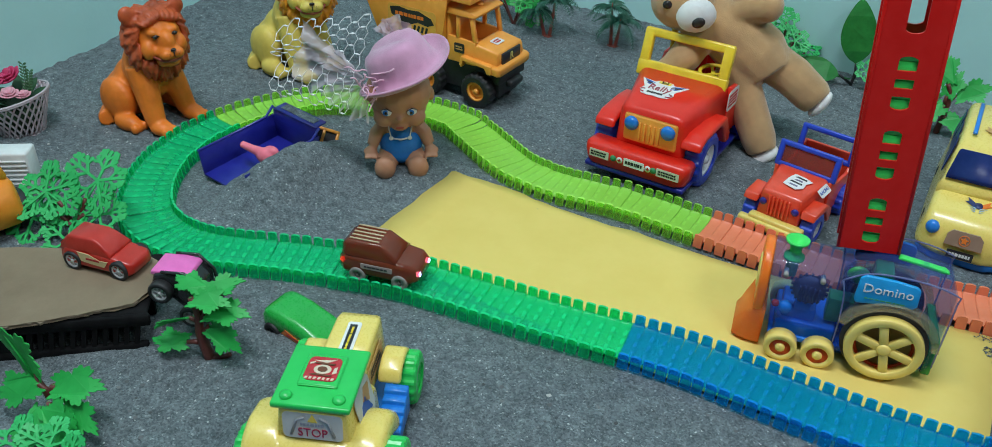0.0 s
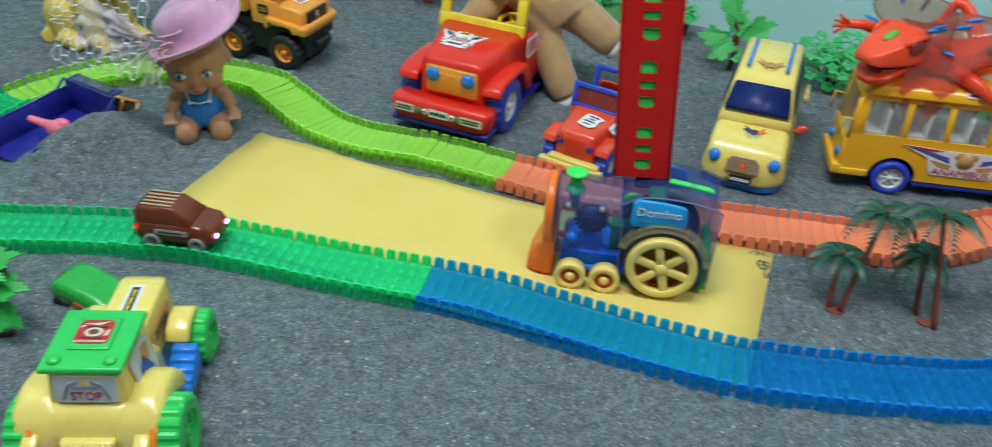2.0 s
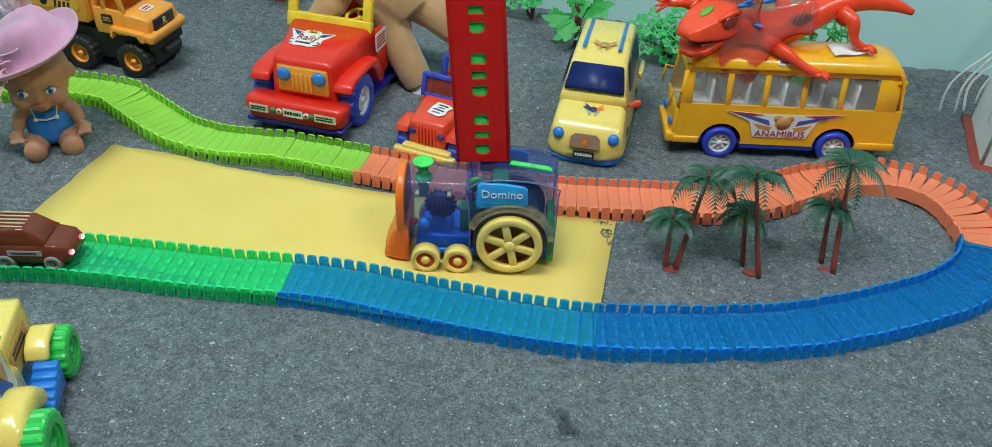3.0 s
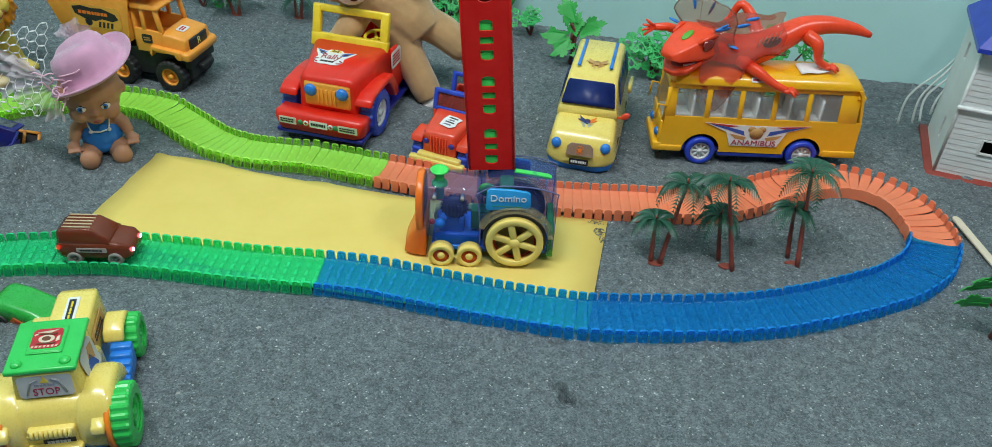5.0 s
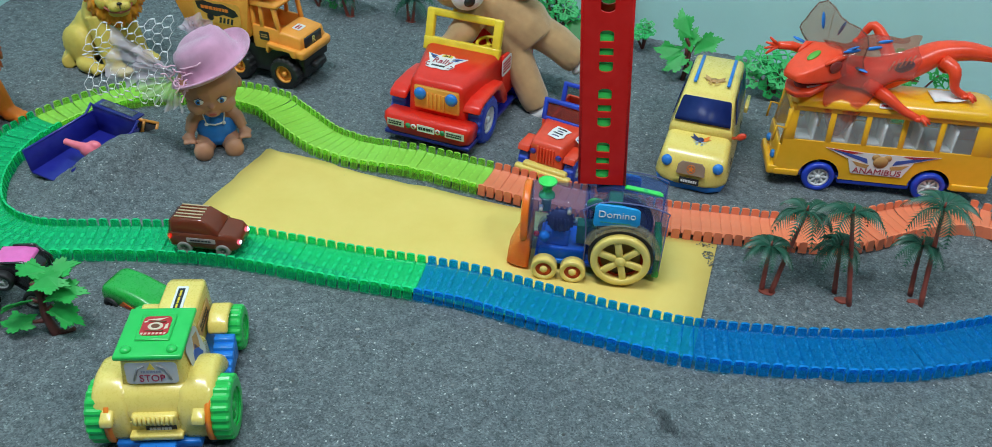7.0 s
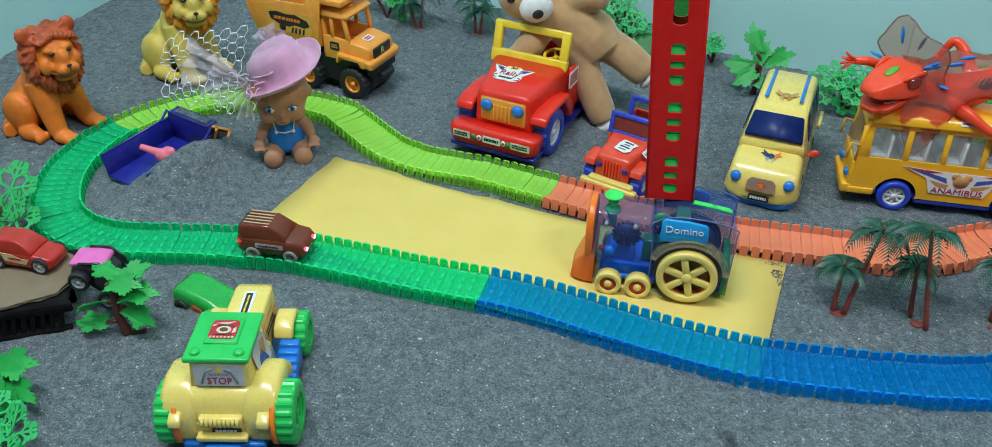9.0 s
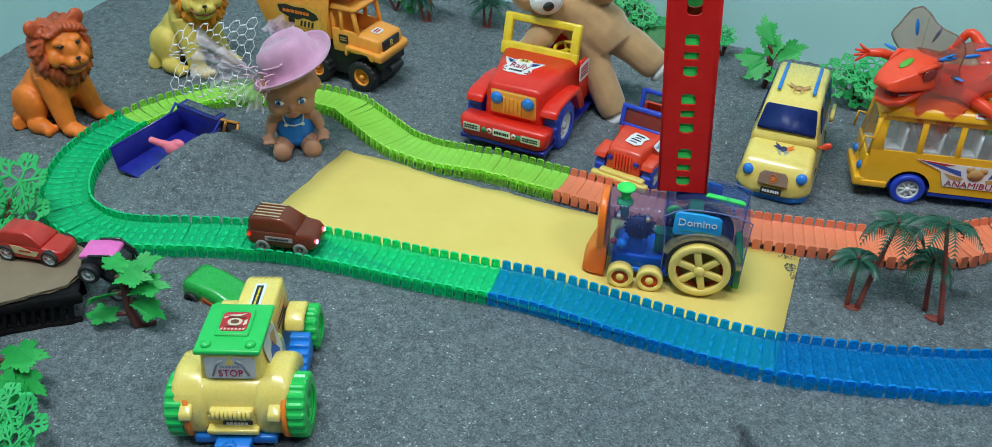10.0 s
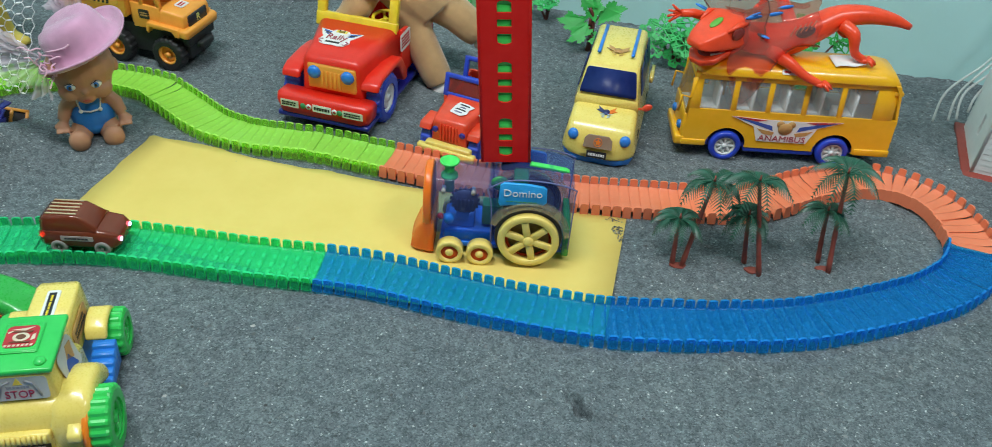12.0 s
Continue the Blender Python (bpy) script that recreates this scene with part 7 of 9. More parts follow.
def build_buggy():
    turn = pose(0, 0, 0, 0, 42, 10) @ Matrix.Scale(0.98, 4)
    t = thing("toy_buggy", Matrix.Translation(Vector((-0.592, -0.170, 0.047)) - turn @ Vector((-0.018, -0.024, 0.011))) @ turn, "black and pink toy buggy tipping off the card ramp", "toy car")
    # local x runs forward and down the ramp
    bm = bmesh.new()
    wedge(bm, [(-0.030, 0.008), (0.030, 0.008), (0.036, 0.016), (0.030, 0.022), (0.016, 0.027), (0.006, 0.038), (-0.012, 0.040), (-0.026, 0.030), (-0.034, 0.018)], 0.034, bev=0.002)
    for s in (-1, 1):
        tube(bm, [(0.024, s * 0.016, 0.024), (0.006, s * 0.016, 0.040), (-0.014, s * 0.016, 0.042), (-0.030, s * 0.016, 0.026)], 0.0018, 6)
    part("body", bm, plastic("black_gloss_plastic", (0.012, 0.012, 0.014), 0.2, coat=0.4), t, "black buggy body")
    bm = bmesh.new()
    wedge(bm, [(-0.038, 0.018), (-0.022, 0.034), (-0.010, 0.042), (-0.006, 0.040), (-0.020, 0.028), (-0.036, 0.014)], 0.030, bev=0.001)
    part("rear_cover", bm, plastic("hot_pink_plastic", (0.85, 0.16, 0.5), 0.35), t, "pink rear cover")
    for s in (-1, 1):
        for x in (-0.018, 0.019):
            wheel(t, pose(x, s * 0.021, 0.011, 0, 0, 90 * s), 0.0118, 0.010, BLACK, SILVER, 0.66, spokes=6)


build_buggy()


def build_ramp():
    m, tr, b = shader("brown_cardboard")
    c = coords(tr)
    n1 = node(tr, "ShaderNodeTexNoise", Scale=12.0, Detail=6.0, Roughness=0.7)
    n2 = node(tr, "ShaderNodeTexWave", Scale=60.0, Distortion=1.0)
    for n in (n1, n2):
        wire(tr, c, "Object", n, "Vector")
    r = ramp(tr, [(0.3, (0.195, 0.138, 0.084)), (0.7, (0.265, 0.198, 0.126))])
    wire(tr, n1, "Fac", r, "Fac")
    wire(tr, r, "Color", b, "Base Color")
    b.inputs["Roughness"].default_value = 0.8
    bump(tr, b, n2, "Color", 0.06, 0.001)
    edge = [(-0.612, -0.184), (-0.612, -0.156), (-0.630, -0.122), (-0.68, -0.118), (-0.735, -0.137), (-0.80, -0.161), (-1.0, -0.25), (-0.945, -0.385), (-0.835, -0.325), (-0.705, -0.256), (-0.655, -0.221)]
    rim = spline(edge + edge[:1], 0.006)[:-1]
    card = thing("cardboard_ramp", Matrix(), "torn brown corrugated card laid over a black rack", "cardboard")

    def lie(v):
        v.co.z += 0.0360 + 0.018 * (v.co.x + 0.75) * 0.1

    for nm, z0, thick, tear, seed in (("bottom_liner", 0.0, 0.0007, 0.0030, 1), ("top_liner", 0.0031, 0.0007, 0.0016, 2)):
        bm = bmesh.new()
        flat_shape(bm, [(x + tear * noise.noise((x * 70, y * 70, seed)), y + tear * noise.noise((x * 70, y * 70, seed + 4))) for x, y in rim], thick, z=z0)
        for v in bm.verts:
            lie(v)
        part(nm, bm, m, card, "torn brown paper liner")
    bm = bmesh.new()
    flat_shape(bm, [(x + 0.0042 * noise.noise((x * 160, y * 160, 3)), y + 0.0042 * noise.noise((x * 160, y * 160, 9))) for x, y in rim], 0.0022, z=0.0008)
    for v in bm.verts:
        lie(v)
    part("fluted_core", bm, plastic("card_core_brown", (0.20, 0.15, 0.10), 0.9, wear=0.4, scale=200), card, "ragged fluted core showing at the torn edge")
    # black rack under the card: a closed front with a slotted stretch low at its end
    t = thing("plastic_rack", pose(-0.664, -0.2265, -0.004, 0, 0, 28.0), "black slotted plastic rack half buried under the card", "rack")
    bm = bmesh.new()
    box(bm, -0.32, 0.078, 0.004, 0.10, 0.034, 0.0385, 0.002)
    RACK = plastic("matt_black_plastic", (0.004, 0.004, 0.0045), 0.85)
    RACK.node_tree.nodes["Principled BSDF"].inputs["Specular IOR Level"].default_value = 0.12
    part("rack_top", bm, RACK, t)
    for z0, z1, x1 in ((-0.004, 0.006, 0.074), (0.026, 0.038, 0.080)):
        bm = bmesh.new()
        box(bm, -0.32, x1, 0.0, 0.006, z0, z1, 0.001, 1)
        part("rail", bm, RACK, t)
    bm = bmesh.new()
    wedge(bm, [(-0.0030, 0.004), (0.0012, 0.004), (0.0062, 0.028), (0.002, 0.028)], 0.005, Matrix.Translation((0, 0.003, 0)))
    first = part("slat", bm, RACK, t, m=Matrix.Translation((-0.040, 0, 0)))
    for i in range(1, 12):
        o = new("slat", first.data)
        o.parent = t
        o.matrix_basis = Matrix.Translation((-0.040 + i * 0.0095, 0, 0))
    bm = bmesh.new()
    box(bm, -0.32, -0.040, 0.001, 0.005, 0.004, 0.030)
    part("front_panel", bm, RACK, t)
    bm = bmesh.new()
    box(bm, -0.32, 0.074, 0.045, 0.05, -0.004, 0.034)
    part("back_panel", bm, RACK, t)


build_ramp()


def build_orange_truck():
    t = thing("toy_truck", pose(-0.866, -0.108, 0.0, 0, 0, 66), "orange toy truck with a white side box, standing on sand", "toy truck")
    bm = bmesh.new()
    loft(bm, [(-0.02, rounded(0.034, 0.030, 0.018, 0.050, 0.008)), (0.0, rounded(0.040, 0.036, 0.016, 0.064, 0.010)), (0.05, rounded(0.040, 0.036, 0.016, 0.066, 0.010)), (0.10, rounded(0.040, 0.036, 0.016, 0.062, 0.008))])
    part("body", bm, plastic("truck_orange_plastic", (0.85, 0.27, 0.02), 0.35), t, "rounded orange body", smooth=True)
    bm = bmesh.new()
    loft(bm, [(0.0, rounded(0.032, 0.028, 0.060, 0.092, 0.008)), (0.06, rounded(0.032, 0.026, 0.060, 0.096, 0.010))])
    part("cab", bm, plastic("truck_yellow_plastic", (0.88, 0.33, 0.02), 0.35), t, smooth=True)
    for s in (-1, 1):
        for y in (0.006, 0.075):
            wheel(t, pose(s * 0.036, y, 0.022, 0, 0, 0 if s == 1 else 180), 0.022, 0.016, BLACK, WHITE, 0.55)
    w = thing("white_box", pose(-0.922, -0.008, 0.0, 0, 0, 24), "white moulded plastic box beside the orange truck", "box")
    bm = bmesh.new()
    box(bm, -0.022, 0.022, -0.014, 0.014, 0.0, 0.050, 0.003)
    tube(bm, [(-0.016, -0.012, 0.048), (-0.017, -0.015, 0.064)], 0.0022, 8)
    part("case", bm, WHITE, w)
    bm = bmesh.new()
    for k in range(6):
        box(bm, -0.019, 0.019, -0.0155, -0.0135, 0.008 + k * 0.006, 0.011 + k * 0.006, 0.0006, 1)
    part("vent_ribs", bm, WHITE, w)


build_orange_truck()


def build_buried_bin():
    t = thing("tipper_bin", pose(-0.690, 0.137, 0.010, 0, 0, 0), "dark blue toy tipper bed half buried in sand", "toy part")
    t.matrix_basis = pose(-0.680, 0.134, 0.004, 6, 0, 76)
    L, W, H = 0.062, 0.032, 0.031
    q = 0.0022
    bm = bmesh.new()
    box(bm, -L, L, -W, W, 0.0, q)
    part("bed_floor", bm, NAVY, t, "dark blue open bed")
    for s in (-1, 1):
        bm = bmesh.new()
        vs = box(bm, -L, L, s * W - q / 2, s * W + q / 2, 0.0, H, 0.0006, 1)
        for v in vs:
            v.co.y += s * v.co.z * 0.25
        part("side_panel", bm, NAVY, t)
        bm = bmesh.new()
        tube(bm, [(-L, s * (W + 0.0080), H), (L - 0.014, s * (W + 0.0080), H), (L, s * (W + 0.0080), H + 0.012)], 0.0018, 8)
        part("rim", bm, NAVY, t)
    bm = bmesh.new()
    box(bm, L - q, L, -W - 0.006, W + 0.006, 0.0, H + 0.012, 0.0006, 1)
    part("end_panel", bm, NAVY, t)
    bm = bmesh.new()
    box(bm, L - 0.003, L + 0.018, -W - 0.004, W + 0.004, H + 0.009, H + 0.012, 0.001, 1)
    part("cab_guard", bm, NAVY, t)
    # sand lying on the guard, drawn as a thin slab
    bm = bmesh.new()
    box(bm, L + 0.002, L + 0.014, -W + 0.004, W - 0.004, H + 0.0122, H + 0.0130)
    part("guard_sand", bm, SAND, t, "dusting of grey sand")

    g = thing("toy_grille", pose(-0.634, 0.208, 0.014, -38, 18, 20), "orange plastic toy grille sticking out of the sand", "toy part")
    bm = bmesh.new()
    for z in (-0.010, 0.012):
        box(bm, -0.020, 0.020, -0.002, 0.002, z - 0.002, z + 0.002, 0.0006, 1)
    for x in (-0.018, 0.0, 0.018):
        box(bm, x - 0.002, x + 0.002, -0.002, 0.002, -0.012, 0.014, 0.0006, 1)
    part("frame", bm, AMBER, g)
    bm = bmesh.new()
    box(bm, -0.018, 0.018, 0.001, 0.003, -0.01, 0.012)
    part("backing", bm, BLACK, g)

    p = bmesh.new()
    tube(p, [(-0.030, 0, 0.012), (-0.010, 0, 0.008), (0.004, 0, 0.006)], [0.0055, 0.0065, 0.008], 12)
    ball(p, 0.012, 0, 0.002, 0.017, 0.011, 0.013)
    ball(p, 0.020, 0.004, 0.010, 0.012, 0.008, 0.008)
    p = melt(p, 0.0016, 2)
    o = link("toy_spout", p, PINK, m=pose(-0.668, 0.116, 0.029, 0, 0, -4) @ Matrix.Scale(0.82, 4))
    tagged(o, "coral pink plastic toy spout lying in the blue bed", "toy part")


build_buried_bin()


# ---- plants ----
def frond_mesh(length=0.05):
    """An arching palm frond with leaflets, from the crown outward along +x."""
    bm = bmesh.new()
    n = 15
    pts = []
    for i in range(n + 1):
        u = i / n
        pts.append(Vector((length * (u * 0.95), 0, length * (0.34 * math.sin(u * 2.2) - 0.62 * u * u))))
    tube(bm, pts, [0.0009 * (1.2 - i / n) for i in range(n + 1)], 5)
    for i in range(1, n + 1):
        p, u = pts[i], i / n
        d = (pts[i] - pts[i - 1]).normalized()
        ln = length * 0.30 * math.sin(math.pi * (0.15 + 0.82 * u)) + 0.002
        for s in (-1, 1):
            tip = p + Vector((d.x * ln * 0.55, s * ln, -ln * 0.45 + d.z * ln * 0.4))
            w = d * 0.0013
            a, b, c = bm.verts.new(p - w), bm.verts.new(p + w), bm.verts.new(tip)
            e = bm.verts.new((p + tip) / 2 + Vector((0, 0, 0.001)) + w * 0.8)
            bm.faces.new((a, b, e))
            bm.faces.new((a, e, c))
    me = bpy.data.meshes.new("frond")
    bm.to_mesh(me)
    bm.free()
    me.materials.append(DGREEN)
    return me


FROND = {}


def build_palm(x, y, stems, label="pair of small plastic palm trees with red-brown trunks"):
    """stems: foot offset, tip offset and height of each trunk."""
    t = thing("toy_palm", pose(x, y, sand_height(x, y) - 0.001), label, "toy palm", "toy palms")
    bm = bmesh.new()
    ring = [(0.009 * math.cos(a) * (1 + 0.15 * math.sin(3 * a)), 0.0055 * math.sin(a)) for a in np.linspace(0, 2 * math.pi, 20, endpoint=False)]
    flat_shape(bm, ring, 0.0025)
    part("base", bm, REDBROWN, t, "red-brown foot plate")
    rng = random.Random(int(abs(x) * 1000))
    for (fx, fy), (tx, ty), h, size in stems:
        bm = bmesh.new()
        pts = [(fx + (tx - fx) * u, fy + (ty - fy) * u + 0.002 * math.sin(3 * u), h * u) for u in np.linspace(0, 1, 9)]
        tube(bm, pts, [0.0030 - 0.0012 * u + (0.0004 if i % 2 else 0) for i, u in enumerate(np.linspace(0, 1, 9))], 9)
        tube(bm, [(tx, ty, h), (tx, ty, h + 0.008)], [0.0016, 0.0007], 6)
        part("trunk", bm, REDBROWN, t)
        key = round(size, 3)
        if key not in FROND:
            FROND[key] = frond_mesh(size)
        for k in range(9):
            o = new("frond", FROND[key])
            o.parent = t
            o.matrix_basis = pose(tx, ty, h - 0.001, 0, rng.uniform(-14, 22), 40 * k + rng.uniform(-12, 12))


build_palm(0.217, 0.026, [((-0.006, 0.004), (-0.006, 0.012), 0.058, 0.033), ((0.004, 0.0), (0.026, 0.028), 0.100, 0.042)])
build_palm(0.302, 0.028, [((-0.007, 0.014), (-0.014, 0.020), 0.063, 0.034), ((0.006, -0.008), (-0.014, 0.016), 0.112, 0.042)])
build_palm(0.385, 0.040, [((-0.003, 0.014), (-0.008, 0.02), 0.068, 0.033), ((0.004, -0.006), (0.002, 0.026), 0.116, 0.043)])
FAR = "pair of dark green plastic palms near the aqua wall"
build_palm(-0.475, 0.688, [((-0.004, 0), (-0.016, 0), 0.042, 0.040), ((0.004, 0), (0.010, 0.004), 0.060, 0.044)], FAR)
build_palm(-0.362, 0.690, [((-0.004, 0.002), (-0.008, 0.006), 0.064, 0.042), ((0.004, 0), (0.010, -0.004), 0.044, 0.046)], FAR)


def lobed_leaf_mesh(kind, r, material):
    """A flat moulded leaf: toothed and lobed, with a thin raised rib."""
    bm = bmesh.new()
    if kind == "lobed":
        ring = []
        for i in range(120):
            a = 2 * math.pi * i / 120
            q = r * (0.70 + 0.15 * math.cos(5 * a) + 0.17 * (0.5 - abs((i * 24 / 120) % 1 - 0.5)) * 2 - 0.06 * math.sin(11 * a))
            ring.append((q * math.cos(a) * 1.35 + r * 0.95, q * math.sin(a) * 0.86))
        flat_shape(bm, ring, 0.0011)
        tube(bm, [(-r * 0.1, 0, 0.001), (r * 1.9, 0, 0.0013)], [0.0012, 0.0005], 5)
    elif kind == "broad":
        ring = [(r * 2.4 * u, r * 0.75 * math.sin(math.pi * u) ** 0.7 * (1 - 0.35 * u)) for u in np.linspace(0, 1, 16)]
        ring += [(x, -y) for x, y in ring[-2:0:-1]]
        flat_shape(bm, ring, 0.0008)
        tube(bm, [(-r * 0.5, 0, 0), (r * 2.3, 0, 0.0008)], [0.0013, 0.0004], 5)
    else:
        def twig(x, y, a, ln, w, deep):
            """A flat stalk with a round bulb at its end and side stalks on both sides."""
            ex, ey = x + ln * math.cos(a), y + ln * math.sin(a)
            nx, ny = -math.sin(a) * w, math.cos(a) * w
            b = w * 1.75
            cap = [(ex + b * math.cos(a + c), ey + b * math.sin(a + c)) for c in (-2.4, -1.6, -0.8, 0, 0.8, 1.6, 2.4)]
            flat_shape(bm, [(x - nx, y - ny)] + cap + [(x + nx, y + ny)], 0.0014, z=0.0002 * deep)
            if deep:
                steps = ((0.42, 0.46), (0.74, 0.36)) if deep == 2 else ((0.60, 0.40),)
                for u, q in steps:
                    for s in (-1, 1):
                        twig(x + ln * u * math.cos(a), y + ln * u * math.sin(a), a + s * 0.82, ln * q, w * 0.95, deep - 1)

        for k in range(5):
            twig(r * 0.62, 0, radians(72 * k + 12), r * (1.02 if k % 2 else 0.90), r * 0.040, 2)
        tube(bm, [(0, 0, 0), (r * 0.62, 0, 0.0006)], 0.0014, 5)
    for v in bm.verts:
        q = (v.co.x / (2 * r) - 0.5)
        v.co.z += -0.35 * r * q * q + 0.15 * r * (v.co.y / r) ** 2
    bmesh.ops.recalc_face_normals(bm, faces=bm.faces)
    me = bpy.data.meshes.new("leaf")
    bm.to_mesh(me)
    bm.free()
    me.materials.append(material)
    return me


LEAVES = {}


def facing(angle, lean=0.0, tip=48.0):
    """The turn of a leaf that lies open to the front: angle is its way in its plane, from +x upward."""
    return pose(0, 0, 0, 90 - (90 - tip) + lean, 0, 0) @ pose(0, 0, 0, 0, 0, angle)


def leaf(parent, kind, r, material, m):
    key = (kind, r, material.name)
    if key not in LEAVES:
        LEAVES[key] = lobed_leaf_mesh(kind, r, material)
    o = new("leaf", LEAVES[key])
    o.parent, o.matrix_basis = parent, m
    return o


def build_plant(x, y, branches, label, category="toy plant", z=None, trunk=BROWN, name="toy_plant"):
    """branches: (points of the stem, radius, leaf kind, leaf size, material, (tilt, roll, heading))."""
    t = thing(name, pose(x, y, (sand_height(x, y) if z is None else z) - 0.002), label, category, "toy plants")
    for pts, rad, kind, size, mat, turn in branches:
        bm = bmesh.new()
        p = spline(pts, 0.006) if len(pts) > 2 else pts
        tube(bm, [tuple(q) for q in p], [rad * (1.15 - 0.5 * i / max(1, len(p) - 1)) for i in range(len(p))], 7)
        part("stem", bm, trunk, t)
        if kind:
            e = pts[-1]
            leaf(t, kind, size, mat, Matrix.Translation(e) @ (facing(*turn[1:]) if turn[0] == "face" else pose(0, 0, 0, *turn)))
    return t


# tree beside the ramp
build_plant(-0.536, -0.184, [
    ([(0, 0, 0), (-0.006, 0, 0.028), (-0.004, 0.0, 0.050), (-0.008, 0.0, 0.070)], 0.0048, "lobed", 0.0175, LEAF, ("face", 6, 0, 24)),
    ([(0, 0, 0.002), (0.012, 0.004, 0.003), (0.018, 0.006, 0.007)], 0.0035, None, 0, None, None),
    ([(-0.004, 0, 0.048), (-0.004, 0.006, 0.062), (-0.002, 0.010, 0.074)], 0.003, "lobed", 0.0155, LEAF, ("face", 168, 0, 12)),
    ([(-0.004, 0, 0.045), (0.004, 0.002, 0.056)], 0.003, "lobed", 0.0185, LEAF, ("face", 12, 0, 22)),
    ([(-0.006, 0, 0.028), (0.006, 0.0, 0.042)], 0.0028, "lobed", 0.0175, LEAF, ("face", -22, 10, 46)),
    ([(-0.006, 0, 0.020), (-0.018, -0.006, 0.020)], 0.0028, "lobed", 0.0160, LEAF, ("face", 190, 0, 30)),
    ([(-0.005, 0, 0.044), (-0.012, -0.004, 0.050)], 0.0026, "lobed", 0.0165, LEAF, (36, 22, 196)),
    ([(-0.004, 0, 0.05), (0.000, 0.008, 0.072)], 0.0026, "lobed", 0.0165, LEAF, ("face", 40, 0, 20)),
], "small plastic tree with toothed bright green leaves and brown trunk", name="toy_tree", category="toy tree")
# plants at the near corner
build_plant(-0.609, -0.300, [
    ([(0, 0, 0), (0.006, 0.004, 0.025), (0.006, 0.004, 0.042)], 0.004, "lobed", 0.0211, LEAF, ("face", 14, 0, 34)),
    ([(0.004, 0.004, 0.03), (-0.004, 0.0, 0.044)], 0.003, "lobed", 0.0198, LEAF, ("face", 205, 0, 50)),
    ([(0.004, 0, 0.03), (-0.010, 0.004, 0.05)], 0.0028, "lobed", 0.0237, LEAF, (84, -62, 178)),
    ([(0.004, 0, 0.02), (0.010, -0.008, 0.034)], 0.0028, "lobed", 0.0211, LEAF, ("face", -38, 0, 40)),
    ([(0.004, 0, 0.02), (0.018, -0.004, 0.030)], 0.0026, "lobed", 0.0192, LEAF, ("face", -14, 6, 30)),
    ([(0.004, 0, 0.016), (0.004, -0.010, 0.026)], 0.0026, "lobed", 0.0192, LEAF, ("face", -100, 0, 34)),
], "low plastic plant with toothed green leaves on sand")
build_plant(-0.567, -0.358, [
    ([(0, 0, 0), (0, 0, 0.028)], 0.003, "coral", 0.026, LEAF_B, ("face", 90, 0, 20)),
    ([(0, 0, 0.01), (0.008, 0, 0.026)], 0.0026, "coral", 0.026, LEAF_B, ("face", 10, 0, 30)),
    ([(0, 0, 0.01), (-0.010, 0.006, 0.030)], 0.0026, "coral", 0.026, LEAF_B, ("face", 170, 0, 20)),
    ([(0, 0, 0.01), (0.004, -0.012, 0.022)], 0.0026, "coral", 0.024, LEAF_B, ("face", -80, 0, 40)),
], "branching mint green plastic plant on sand")
build_plant(-0.528, -0.386, [
    ([(0, 0, 0), (-0.004, 0, 0.02)], 0.003, "coral", 0.022, LEAF_B, ("face", 120, 0, 30)),
    ([(0, 0, 0), (0.004, -0.006, 0.018)], 0.003, "coral", 0.020, LEAF_B, ("face", -20, 0, 40)),
], "branching mint green plastic plant on sand")
# coral-leaf bush behind the ramp
build_plant(-0.790, -0.068, [
    ([(0, 0, 0), (-0.006, 0, 0.03), (-0.012, 0, 0.040)], 0.0035, "coral", 0.036, LEAF_B, ("face", 160, 0, 38)),
    ([(0, 0, 0.01), (0.012, 0.006, 0.03), (0.016, 0.01, 0.044)], 0.003, "coral", 0.038, LEAF_B, ("face", 75, 0, 38)),
    ([(0, 0, 0.01), (0.018, 0.0, 0.030)], 0.003, "coral", 0.033, LEAF_B, ("face", 10, 0, 38)),
    ([(0, 0, 0.01), (-0.026, -0.004, 0.020)], 0.003, "coral", 0.034, LEAF_B, ("face", 200, 0, 38)),
    ([(0, 0, 0.01), (0.004, -0.008, 0.020)], 0.003, "coral", 0.033, LEAF_B, ("face", -70, 0, 38)),
    ([(0, 0, 0.01), (-0.012, -0.006, 0.030)], 0.003, "coral", 0.033, LEAF_B, ("face", 120, 0, 38)),
], "bushy mint green plastic plant with branching leaves behind the ramp")
# plants along the back wall
build_plant(0.128, 0.560, [
    ([(0, 0, 0.000), (0.004, 0, 0.052), (-0.004, 0, 0.074)], 0.004, "lobed", 0.0215, LEAF, ("face", 108, 0, 60)),
    ([(0, 0, 0.042), (0.010, 0, 0.060)], 0.003, "lobed", 0.0215, LEAF, ("face", 22, 0, 60)),
    ([(0, 0, 0.032), (-0.010, 0, 0.048)], 0.003, "lobed", 0.0195, LEAF, ("face", 176, 0, 55)),
    ([(0, -0.004, 0.022), (0.004, -0.012, 0.032)], 0.003, "lobed", 0.0195, LEAF, ("face", -28, 0, 55)),
    ([(0, 0, 0.032), (-0.002, -0.01, 0.046)], 0.003, "lobed", 0.0185, LEAF, ("face", 218, 0, 50)),
    ([(0, 0, 0.042), (-0.002, -0.004, 0.058)], 0.003, "lobed", 0.0175, LEAF, ("face", 70, 0, 60)),
], "plastic plant with broad toothed green leaves against the aqua wall")


